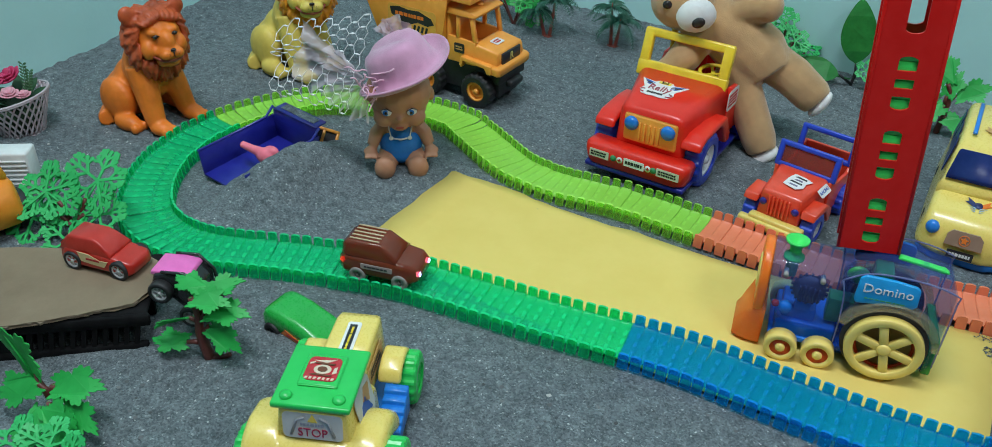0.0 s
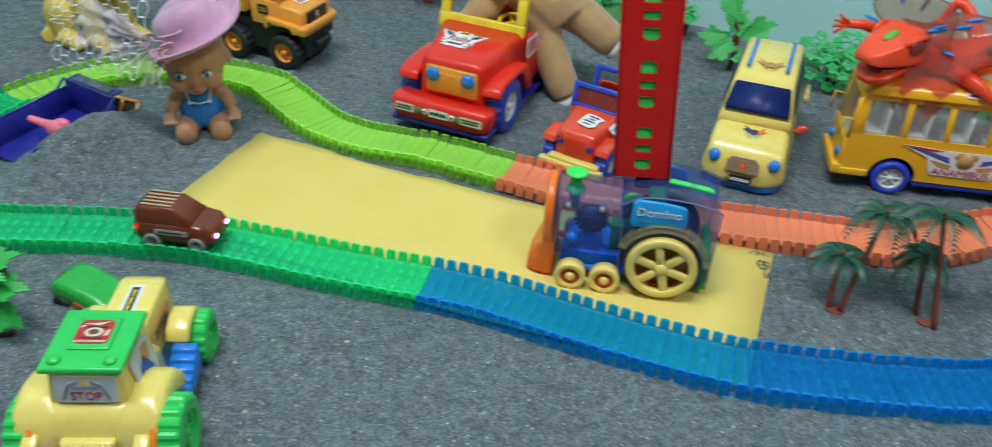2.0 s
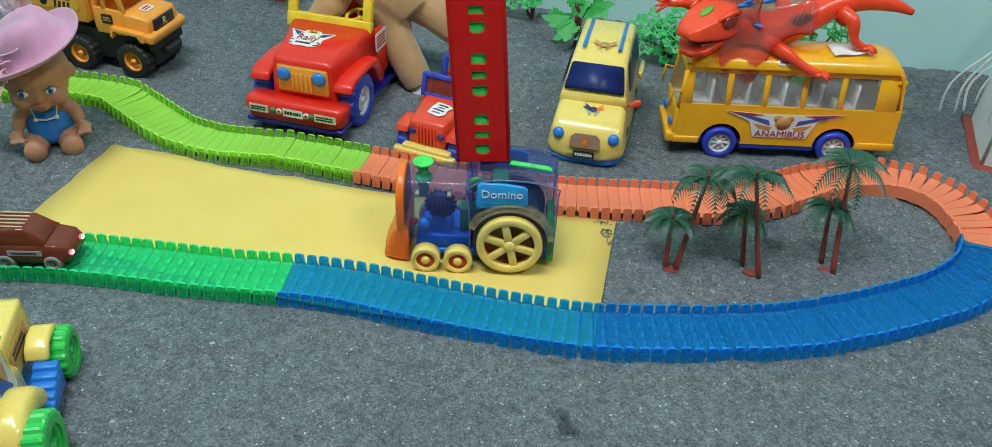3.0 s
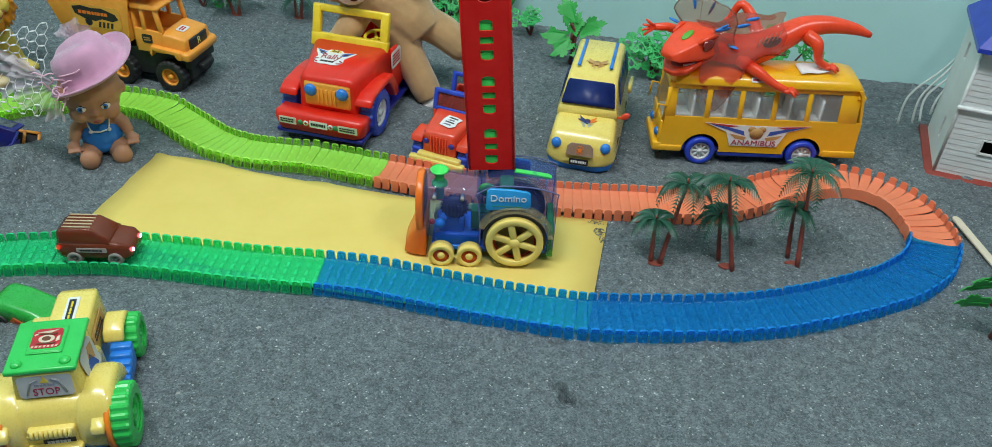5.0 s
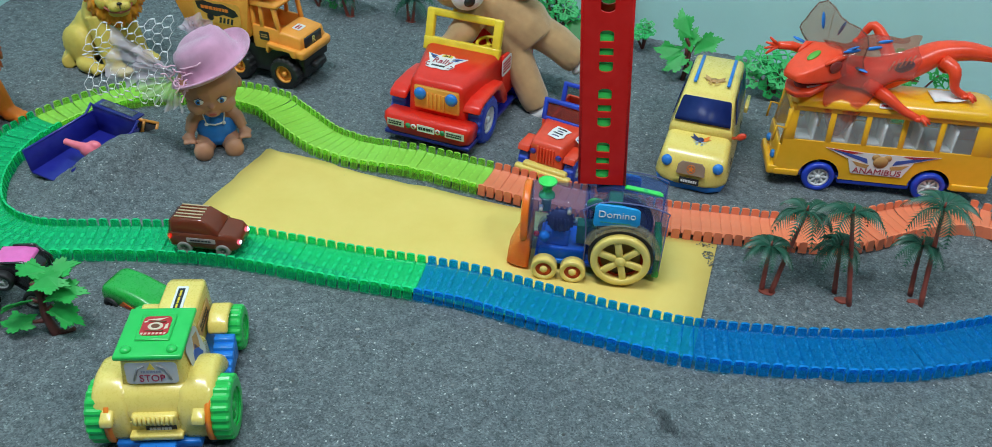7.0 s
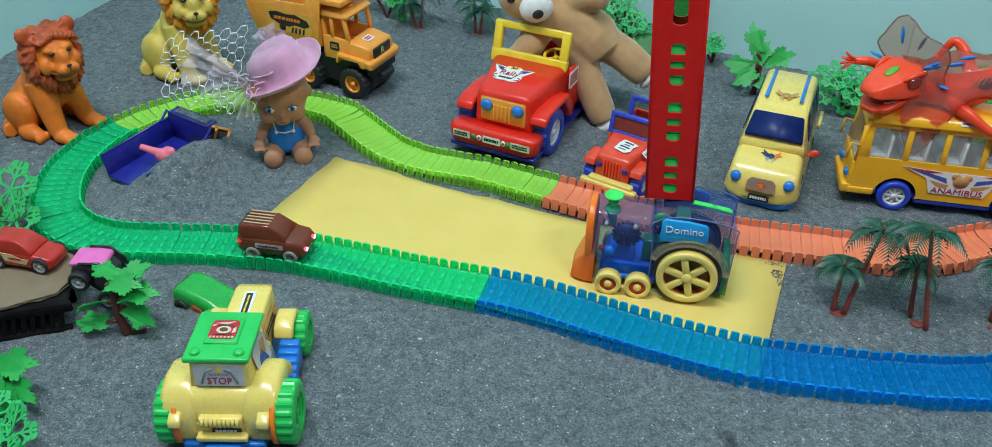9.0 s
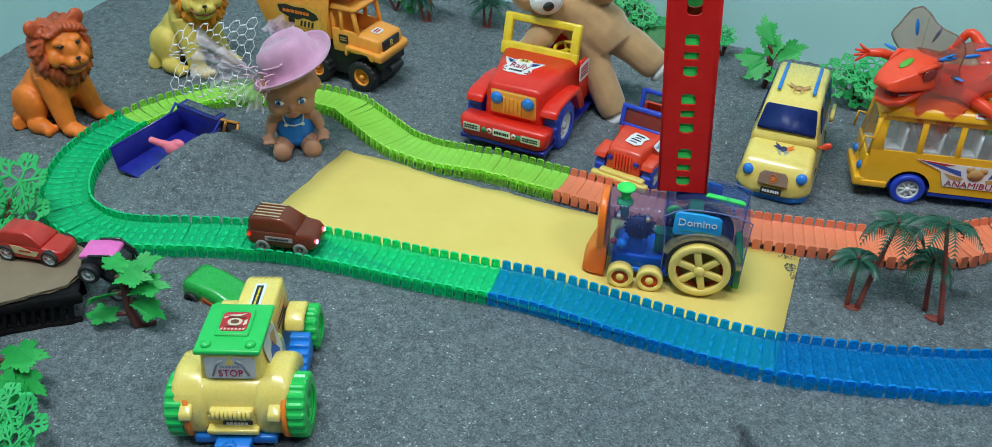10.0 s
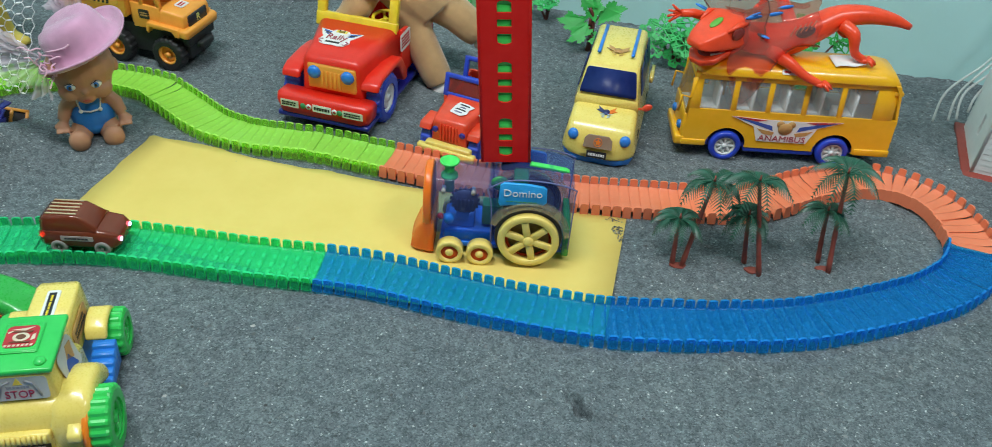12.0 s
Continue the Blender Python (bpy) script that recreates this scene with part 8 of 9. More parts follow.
def coral_bush(x, y, n, spread, height, size, label, seed, mat):
    rng = random.Random(seed)
    br = []
    for i in range(n):
        a = rng.uniform(0, 6.283)
        r, h = spread * math.sqrt(rng.random()), height * rng.uniform(0.35, 1.0)
        br.append(([(0, 0, 0), (r * 0.5 * math.cos(a), r * 0.3 * math.sin(a), h * 0.6), (r * math.cos(a), r * 0.5 * math.sin(a), h)], 0.002, "coral", size, mat, ("face", math.degrees(a) * 0.5 + rng.uniform(10, 150), rng.uniform(-30, 30), rng.uniform(30, 75))))
    return build_plant(x, y, br, label)


coral_bush(0.262, 0.520, 12, 0.050, 0.075, 0.022, "bushy fine-leaved green plastic plant behind the yellow car", 4, LEAF_B)
coral_bush(0.450, 0.480, 12, 0.060, 0.085, 0.022, "bushy fine-leaved green plastic plant behind the bus", 5, LEAF)
coral_bush(0.060, 0.655, 4, 0.028, 0.060, 0.016, "pale fine-leaved plastic plant at the wall", 6, LEAF_B)
coral_bush(-0.095, 0.690, 11, 0.050, 0.085, 0.022, "bushy fine-leaved green plastic plant behind the bear", 7, LEAF_B)
coral_bush(-0.545, 0.720, 7, 0.045, 0.075, 0.022, "fine-leaved green plastic plant behind the dump truck", 8, LEAF)
build_plant(0.012, 0.668, [
    ([(0, 0, 0), (0.002, 0, 0.02), (0.0, 0, 0.036)], 0.0022, "broad", 0.040, plastic("glossy_leaf_green", (0.015, 0.19, 0.03), 0.3, wear=0.25), ("face", 97, 0, 80)),
    ([(0, 0, 0.004), (-0.02, -0.01, 0.02)], 0.0022, "broad", 0.034, plastic("glossy_leaf_green", (0.015, 0.19, 0.03), 0.3), ("face", 176, 0, 40)),
    ([(0, 0, 0.004), (0.008, 0.0, 0.03)], 0.0016, None, 0, None, None),
], "upright glossy dark green artificial leaves in sand", trunk=BLACK)
# tree by the right-hand bend
build_plant(0.580, -0.076, [
    ([(0, 0, 0), (0.004, 0, 0.03), (0.012, 0, 0.06), (0.016, 0.0, 0.085)], 0.005, "lobed", 0.024, LEAF, (0, 0, 60)),
    ([(0.002, 0, 0.030), (-0.012, 0.0, 0.045), (-0.022, 0, 0.052)], 0.003, "lobed", 0.017, LEAF, (70, 0, 180)),
    ([(0.008, 0, 0.05), (-0.008, 0.0, 0.068), (-0.020, 0, 0.078)], 0.003, "lobed", 0.018, LEAF, (62, 14, 178)),
    ([(0.012, 0, 0.065), (0.004, 0.0, 0.082)], 0.003, "lobed", 0.022, LEAF, (60, 6, 170)),
    ([(0.012, 0, 0.06), (0.03, 0.0, 0.075)], 0.003, "lobed", 0.024, LEAF, (20, 10, 0)),
], "small plastic tree with toothed bright green leaves and brown trunk", name="toy_tree", category="toy tree")


def build_flower_basket():
    t = thing("flower_basket", pose(-1.029, 0.106, -0.002, 0, 0, 0), "small woven white basket of pink artificial flowers", "flower basket")
    t.scale = (0.87, 0.87, 0.80)
    wick = plastic("lilac_white_wicker", (0.55, 0.47, 0.5), 0.6)
    H, r0, r1 = 0.062, 0.030, 0.050
    top = lambda a: H + 0.012 * math.cos(a - 0.3)
    strand = bmesh.new()
    for s in (-1, 1):
        for k in range(26):
            a0 = 2 * math.pi * k / 26
            pts = []
            for i in range(8):
                u = i / 7
                a = a0 + s * 0.75 * u
                r = r0 + (r1 - r0) * u + s * 0.0006
                pts.append((r * math.cos(a), r * math.sin(a), top(a) * u))
            tube(strand, pts, 0.0016, 5)
    part("basket_weave", strand, wick, t, "diagonal lilac-white wicker weave")
    bm = bmesh.new()
    for u, rr in ((0.0, r0), (1.0, r1)):
        for d in (0, 0.0026):
            tube(bm, [((rr + 0.001) * math.cos(a), (rr + 0.001) * math.sin(a), top(a) * u + 0.001 - d) for a in np.linspace(0, 2 * math.pi, 41)], 0.0019, 6, cap=False)
    lathe(bm, [(0, 0.002), (r0, 0.002), (r0, 0.0), (0, 0.0)], 24)
    part("basket_rim", bm, wick, t)
    bm = bmesh.new()
    lathe(bm, [(0, 0.045), (r1 * 0.86, 0.05), (r0 * 0.95, 0.01)], 20)
    part("moss", bm, plastic("dark_moss", (0.02, 0.05, 0.02), 0.9), t, "dark green filling")
    rng = random.Random(9)
    cols = [plastic("petal_crimson", (0.55, 0.03, 0.12), 0.6), plastic("petal_pink", (0.75, 0.35, 0.42), 0.6)]
    for k, (x, y, z, r, c) in enumerate(((-0.018, -0.012, 0.084, 0.020, 0), (0.012, -0.016, 0.074, 0.015, 1), (0.028, -0.006, 0.070, 0.013, 1), (-0.004, 0.010, 0.090, 0.020, 0), (-0.036, 0.0, 0.074, 0.015, 0))):
        bm = bmesh.new()
        for ring, n in ((0.35, 4), (0.65, 6), (1.0, 7)):
            for i in range(n):
                a = 2 * math.pi * i / n + ring * 2
                ball(bm, r * ring * 0.6 * math.cos(a), r * ring * 0.6 * math.sin(a), r * (0.5 - 0.35 * ring), r * 0.38, r * 0.10, r * 0.42, n=8, turn=pose(0, 0, 0, 0, 0, math.degrees(a) + 90) @ pose(0, 0, 0, 28 + 30 * ring, 0, 0))
        part("flower", bm, cols[c], t, "artificial rose" if c == 0 else "pale pink artificial flower", m=pose(x, y, z, rng.uniform(5, 30), rng.uniform(-15, 15), 0))
    dark = plastic("dark_leaf", (0.012, 0.07, 0.02), 0.5)
    for k in range(9):
        a = k * 0.7
        leaf(t, "broad", 0.014, dark, pose(0.02 * math.cos(a), 0.02 * math.sin(a), 0.055, rng.uniform(-20, 20), rng.uniform(-50, -10), math.degrees(a)))
    for sx, h in ((0.026, 0.118), (0.036, 0.108)):
        bm = bmesh.new()
        tube(bm, [(0.02, 0.006, 0.05), (sx, 0.010, h)], [0.0012, 0.0006], 5)
        for i in range(9):
            u = 0.35 + 0.65 * i / 8
            p = Vector((0.02 + (sx - 0.02) * u, 0.006 + 0.004 * u, 0.05 + (h - 0.05) * u))
            for s in (-1, 1):
                ball(bm, p.x + s * 0.004, p.y, p.z + 0.002, 0.004, 0.0012, 0.0018, n=6, turn=pose(0, 0, 0, 0, -s * 35, 0))
        part("sprig", bm, plastic("sprig_green", (0.05, 0.16, 0.06), 0.5), t, "thin green sprig")


build_flower_basket()


# ---- lizard on the bus ----
def build_lizard():
    red, tint, dark = plastic("coral_red_plastic", (0.94, 0.070, 0.018), 0.32, coat=0.15), CLEAR_RED, EYE_BLACK
    t = thing("toy_lizard", pose(0.3011, 0.2553, 0.0, 0, 0, 5.5), "coral red toy frilled lizard lying on the bus roof", "toy lizard")
    yc = 0.044
    bm = bmesh.new()
    body = [(-0.010, yc - 0.006, 0.168), (0.02, yc - 0.004, 0.160), (0.06, yc, 0.158), (0.10, yc + 0.006, 0.174), (0.125, yc + 0.010, 0.185), (0.16, yc + 0.008, 0.190), (0.195, yc + 0.004, 0.186), (0.217, yc, 0.179)]
    p = spline(body, 0.006)
    rad = np.interp(np.linspace(0, 1, len(p)), [0, 0.12, 0.3, 0.5, 0.62, 0.75, 0.9, 1], [0.016, 0.020, 0.022, 0.018, 0.015, 0.012, 0.008, 0.004])
    tube(bm, p.tolist(), rad.tolist(), 14)
    part("body", bm, red, t, "coral red body and tail", smooth=True)
    # head with open jaw
    bm = bmesh.new()
    loft(bm, [(-0.045, rounded(0.010, 0.009, -0.003, 0.004, 0.002)), (-0.038, rounded(0.017, 0.015, -0.004, 0.010, 0.003)), (-0.020, rounded(0.024, 0.021, -0.003, 0.020, 0.005)), (0.002, rounded(0.028, 0.022, -0.002, 0.031, 0.007)), (0.024, rounded(0.024, 0.017, 0.0, 0.030, 0.008))])
    for s in (-1, 1):
        tube(bm, [(s * 0.020, -0.018, 0.019), (s * 0.0235, -0.004, 0.0265), (s * 0.022, 0.012, 0.026)], [0.002, 0.0032, 0.002], 8)
    h = part("head", bm, red, t, "coral red wedge head", smooth=True, m=pose(-0.028, yc - 0.012, 0.160, -6, 0, -56) @ Matrix.Scale(1.10, 4))
    bm = bmesh.new()
    loft(bm, [(-0.040, rounded(0.008, 0.009, -0.006, 0.001, 0.002)), (-0.028, rounded(0.018, 0.020, -0.008, 0.001, 0.003)), (0.016, rounded(0.022, 0.024, -0.010, 0.001, 0.003))], pose(0, 0, -0.003, 24, 0, 0))
    part("jaw", bm, red, h, "open lower jaw", smooth=True)
    bm = bmesh.new()
    ball(bm, 0, -0.008, -0.009, 0.016, 0.022, 0.006, turn=pose(0, 0, 0, 18, 0, 0))
    part("mouth", bm, plastic("dark_mouth_red", (0.25, 0.02, 0.015), 0.5), h, "dark red mouth")
    bm = bmesh.new()
    tube(bm, [(0.012, -0.026, -0.010), (0.018, -0.008, -0.007)], 0.0012, 6)
    part("teeth", bm, WHITE, h)
    bm = bmesh.new()
    ball(bm, 0, -0.016, 0.0225, 0.0048, 0.010, 0.0022, turn=pose(0, 0, 0, 28, 0, 0))
    part("head_spot", bm, plastic("lizard_green_spot", (0.1, 0.42, 0.04), 0.4), h, "green oval spot")
    for s in (-1, 1):
        bm = bmesh.new()
        ball(bm, s * 0.0245, -0.004, 0.0170, 0.0034, 0.0100, 0.0078)
        part("eye", bm, plastic("lizard_eye", (0.22, 0.022, 0.016), 0.12, coat=0.6), h, "dark glossy eye")
    # clear frill: a wavy fan round the neck
    bm = bmesh.new()
    rows = []
    for i in range(8):
        u = i / 7
        row = []
        for j in range(33):
            a = 2 * math.pi * j / 32
            r = 0.020 + 0.039 * u * (1 + 0.12 * math.sin(6 * a)) * (1 + 0.30 * max(0, math.cos(a)) ** 2 + 0.05 * math.exp(-(((a - 3.95) / 0.55) ** 2))) * (0.35 + 0.65 * (0.5 + 0.5 * math.cos(a)))
            row.append(bm.verts.new((0.008 + 0.050 * u * (0.45 - 0.5 * math.cos(a)) + 0.004 * math.sin(5 * a), r * math.sin(a), r * math.cos(a) * 0.95 + 0.004 * u)))
        rows.append(row)
    rim = [tuple(v.co) for v in rows[-1]]
    for i in range(7):
        for j in range(32):
            bm.faces.new((rows[i][j], rows[i][j + 1], rows[i + 1][j + 1], rows[i + 1][j]))
    shell(bm, 0.001)
    f = part("frill", bm, tint, t, "clear plastic neck frill", smooth=True, m=pose(-0.026, yc - 0.002, 0.170, 0, 0, 40))
    bm = bmesh.new()
    tube(bm, rim, 0.0010, 6, cap=False)
    part("frill_edge", bm, plastic("frill_edge_plastic", (0.42, 0.24, 0.19), 0.15, clear=0.7), f, "thicker clear edge of the frill")
    for k, (a, u) in enumerate(((-0.30, 0.75), (0.25, 0.75), (2.5, 0.7), (3.6, 0.65), (1.5, 0.7), (4.7, 0.6), (-0.9, 0.5))):
        bm = bmesh.new()
        r = 0.020 + 0.033 * u
        ball(bm, 0.008 + 0.050 * u * (0.45 - 0.5 * math.cos(a)), (r + 0.006) * math.sin(a), (r + 0.006) * math.cos(a) * 0.95 + 0.004 * u, 0.0032, 0.0018, 0.011, n=10, turn=pose(0, 0, 0, math.degrees(-a), 0, 0))
        part("frill_spot", bm, SKY, f, "blue painted streak")
    # clear cape over the shoulders, hanging down on the near side
    bm = bmesh.new()
    rows = []
    for i in range(13):
        u = i / 12
        row = []
        for j in range(21):
            a = radians(75 - 205 * j / 20)
            hang = max(0.0, -a - 1.35)
            r = 0.0275 + 0.0045 * math.sin(3.0 * u * math.pi + j * 0.5) + 0.004 * u
            drop = hang * (0.085 * math.exp(-(((u - 0.22) / 0.26) ** 2)) + 0.010)
            row.append(bm.verts.new((-0.018 + 0.105 * u + 0.004 * math.sin(j), yc + r * math.sin(a) - 0.010 * min(1.0, hang * 2), 0.166 + 0.012 * u + r * max(math.cos(a), -0.1) - drop)))
        rows.append(row)
    for i in range(12):
        for j in range(20):
            bm.faces.new((rows[i][j], rows[i][j + 1], rows[i + 1][j + 1], rows[i + 1][j]))
    hem = [tuple(r[-1].co) for r in rows]
    marks = [Vector(rows[i][j].co) for i, j in ((3, 11), (6, 10), (2, 19), (7, 8))]
    shell(bm, 0.0009)
    cape = part("cape", bm, clear_plastic("clear_rose_plastic", (0.97, 0.64, 0.54), 0.84), t, "clear plastic shoulder cape", smooth=True)
    bm = bmesh.new()
    tube(bm, hem, 0.0009, 6)
    part("cape_hem", bm, plastic("frill_edge_plastic", (0.42, 0.24, 0.19), 0.15, clear=0.7), cape, "thicker clear hem")
    for k, q in enumerate(marks):
        bm = bmesh.new()
        ball(bm, q.x, q.y - 0.0015, q.z, 0.011 if k != 2 else 0.0028, 0.0016, 0.0026 if k != 2 else 0.012, n=10, turn=pose(0, 0, 0, 0, -12 if k != 2 else -14, 0))
        part("cape_spot", bm, SKY, cape, "blue painted streak")
    bm = bmesh.new()
    for k in range(5):
        tube(bm, [(0.056 + k * 0.006, yc - 0.021, 0.171 + k * 0.0026), (0.062 + k * 0.006, yc - 0.017, 0.183 + k * 0.0022)], 0.0009, 5)
    part("back_print", bm, plastic("feather_print_white", (0.7, 0.72, 0.75), 0.4), t, "white feathered print")
    bm = bmesh.new()
    ball(bm, 0.076, yc - 0.014, 0.174, 0.014, 0.006, 0.007, turn=pose(0, 0, 0, 0, -20, 0))
    part("back_spot", bm, INK_BLUE, t)
    # legs
    legs = (
        [(0.034, yc - 0.018, 0.152), (0.058, yc - 0.036, 0.142), (0.078, yc - 0.046, 0.130), (0.098, yc - 0.052, 0.122)],
        [(0.070, yc + 0.016, 0.168), (0.056, yc + 0.034, 0.196), (0.044, yc + 0.042, 0.204), (0.034, yc + 0.046, 0.180)],
        [(0.126, yc - 0.008, 0.182), (0.136, yc - 0.022, 0.176), (0.142, yc - 0.026, 0.154), (0.156, yc - 0.030, 0.146)],
        [(0.126, yc + 0.020, 0.182), (0.140, yc + 0.034, 0.176), (0.148, yc + 0.042, 0.154), (0.158, yc + 0.044, 0.146)],
    )
    for k, pts in enumerate(legs):
        bm = bmesh.new()
        p = spline(pts, 0.005)
        tube(bm, p.tolist(), np.interp(np.linspace(0, 1, len(p)), [0, 0.3, 0.6, 1], [0.009, 0.0085, 0.006, 0.0045]).tolist(), 10)
        e = Vector(pts[-1])
        d = (e - Vector(pts[-2])).normalized()
        ball(bm, *e, 0.007, 0.006, 0.004)
        lg = part("leg", bm, red, t, smooth=True)
        bm = bmesh.new()
        for i in range(4):
            a = (i - 1.5) * 0.55
            q = Vector((d.x * math.cos(a) - d.y * math.sin(a), d.x * math.sin(a) + d.y * math.cos(a), -0.15))
            tube(bm, [e, e + q * 0.008 + Vector((0, 0, 0.003)), e + q * 0.016], [0.0030, 0.0026, 0.0014], 7)
        part("claws", bm, red, lg, smooth=True)
    bm = bmesh.new()
    e = Vector((-0.078, yc + 0.010, 0.184))
    tube(bm, [(-0.03, yc + 0.02, 0.172), (-0.06, yc + 0.016, 0.182), e], [0.007, 0.006, 0.005], 8)
    for i in range(4):
        a = 2.4 + i * 0.45
        tube(bm, [e, e + Vector((math.cos(a) * 0.018, -0.004, math.sin(a) * 0.018))], [0.003, 0.0014], 6)
    part("hand", bm, red, t, "spread red claw", smooth=True)


build_lizard()


# ---- doll's house ----
def build_house():
    siding = plastic("white_siding_plastic", (0.70, 0.72, 0.70), 0.45, wear=0.1, scale=14)
    t = thing("toy_house", pose(0.636, 0.269, 0.0, 0, 1.5, -16.3), "white two-storey toy house with blue roof and red base", "toy house")
    Lx, Ly, H = 0.20, 0.128, 0.198

    def clad(name, length, holes, m):
        """A wall of lapped boards along x, from z 0 to H, with window holes cut through."""
        wall = new(name)
        wall.parent, wall.matrix_basis = t, m
        wall["label"] = "white clapboard wall"
        n = 24
        for k in range(n):
            bm = bmesh.new()
            z0, z1 = H * k / n, H * (k + 1) / n
            spans = [(0.0, length)]
            for hx0, hx1, hz0, hz1 in holes:
                if z1 > hz0 + 0.001 and z0 < hz1 - 0.001:
                    spans = [q for a, b in spans for q in ((a, min(b, hx0)), (max(a, hx1), b)) if q[1] - q[0] > 0.0005]
            for a, b in spans:
                wedge(bm, [(-0.0004, z0), (-0.0009, z0 + 0.0003), (-0.0003, z1), (0.003, z1), (0.003, z0)], b - a, Matrix.Translation(((a + b) / 2, 0, 0)) @ pose(0, 0, 0, 0, 0, 90))
            part("board", bm, siding, wall)

    front = [(0.046, 0.072, 0.044, 0.063), (0.128, 0.154, 0.044, 0.063), (0.046, 0.074, 0.132, 0.152), (0.128, 0.154, 0.132, 0.152)]
    side = [(0.040, 0.054, 0.140, 0.166), (0.074, 0.086, 0.040, 0.062)]
    clad("front_wall", Lx, front, pose(0, 0, 0, 0, 0, 0))
    clad("side_wall", Ly, side, pose(0, 0.128, 0, 0, 0, -90) @ Matrix.Identity(4))
    bm = bmesh.new()
    box(bm, 0.0, Lx, Ly - 0.004, Ly - 0.001, 0, H)
    box(bm, Lx - 0.003, Lx, 0.003, Ly - 0.004, 0, H)
    part("rear_wall", bm, siding, t)
    # near-black panels added behind the window holes: the rooms' shade as colour
    bm = bmesh.new()
    box(bm, 0.006, Lx - 0.006, 0.03, 0.034, 0, H - 0.002)
    box(bm, 0.03, 0.034, 0.034, Ly - 0.01, 0, H - 0.002)
    part("shade_backing", bm, plastic("inside_shade_black", (0.02, 0.02, 0.025), 0.8), t)
    for x0, x1, z0, z1 in front:
        bm = bmesh.new()
        for a, b, c, d in ((x0 - 0.002, x0, z0 - 0.002, z1 + 0.002), (x1, x1 + 0.002, z0 - 0.002, z1 + 0.002), (x0, x1, z0 - 0.002, z0), (x0, x1, z1, z1 + 0.002)):
            box(bm, a, b, -0.0028, 0.002, c, d)
        part("window_frame", bm, siding, t)
    bm = bmesh.new()
    box(bm, -0.004, Lx, -0.006, 0.0, 0.1035, 0.1085, 0.0015)
    part("storey_ledge", bm, WHITE, t, "white ledge between the storeys")
    bm = bmesh.new()
    box(bm, 0.004, 0.030, -0.007, 0.001, 0.1835, 0.1885, 0.0015)
    part("window_ledge", bm, WHITE, t)
    bm = bmesh.new()
    for a in (0.0,):
        tube(bm, [(0.0, 0.0, 0.0), (0.0, 0.0, H)], 0.0024, 8)
    part("corner_post", bm, siding, t)
    bm = bmesh.new()
    box(bm, -0.012, Lx + 0.01, -0.014, Ly + 0.01, -0.004, 0.0035, 0.001, 1)
    part("base_plate", bm, plastic("brick_red_plastic", (0.3, 0.04, 0.025), 0.45), t, "brick red base plate")
    bm = bmesh.new()
    e = 0.010
    z0, z1 = H - 0.008, H + 0.075
    base = [(-e, -e - 0.006), (Lx + e, -e - 0.006), (Lx + e, Ly + e), (-e, Ly + e)]
    top = [(0.05, 0.055), (Lx - 0.05, 0.055), (Lx - 0.05, 0.073), (0.05, 0.073)]
    A = [bm.verts.new((x, y, z0)) for x, y in base]
    A2 = [bm.verts.new((x, y, z0 + 0.006)) for x, y in base]
    B = [bm.verts.new((x, y, z1)) for x, y in top]
    for i in range(4):
        j = (i + 1) % 4
        bm.faces.new((A[i], A[j], A2[j], A2[i]))
        bm.faces.new((A2[i], A2[j], B[j], B[i]))
    bm.faces.new(B)
    bm.faces.new(A[::-1])
    roof = part("roof", bm, plastic("house_roof_blue", (0.012, 0.04, 0.42), 0.35, coat=0.2), t, "blue hipped roof with studs")
    bm = bmesh.new()
    ball(bm, 0, 0, 0, 0.0028, 0.0028, 0.0016, n=8)
    stud = part("roof_stud", bm, roof.data.materials[0], roof)
    k = 0
    for i in range(8):
        for j in range(5):
            u, v = 0.12 + 0.8 * j / 5, 0.30 + 0.65 * i / 8
            x0, x1 = -e + (0.05 + e) * u, Lx + e - (0.05 + e) * u
            y = -e - 0.006 + (0.055 + e + 0.006) * u
            m = Matrix.Translation((x0 + (x1 - x0) * v, y, z0 + 0.006 + (z1 - z0 - 0.006) * u + 0.0006)) @ pose(0, 0, 0, 45, 0, 0)
            if k == 0:
                stud.matrix_basis = m
            else:
                o = new("roof_stud", stud.data)
                o.parent, o.matrix_basis = roof, m
            k += 1


build_house()


def build_cables():
    t = thing("loose_cables", pose(0.668, 0.421, 0.0), "bundle of thin white cables hanging by the wall", "cable")
    rng = random.Random(2)
    wire_mat = plastic("white_cable_plastic", (0.6, 0.64, 0.62), 0.5)
    for k in range(6):
        x, y = 0.05 + 0.008 * k, 0.03 + 0.004 * (k % 3)
        ex = -0.055 + 0.018 * k + rng.uniform(-0.006, 0.006)
        pts = [(x + 0.03, y + 0.03, 0.24), (x + 0.012, y + 0.02, 0.16), (x - 0.008, y, 0.105 + 0.010 * (k % 3)), ((x + ex) / 2, -0.02, 0.098 + 0.008 * (k % 2)), (ex + 0.006, -0.035, 0.060), (ex, -0.04 - 0.006 * (k % 3), 0.014 + 0.006 * (k % 4))]
        bm = bmesh.new()
        tube(bm, spline(pts, 0.006).tolist(), 0.0017, 7)
        part("cable", bm, wire_mat, t, "white plastic cable", smooth=True)


build_cables()


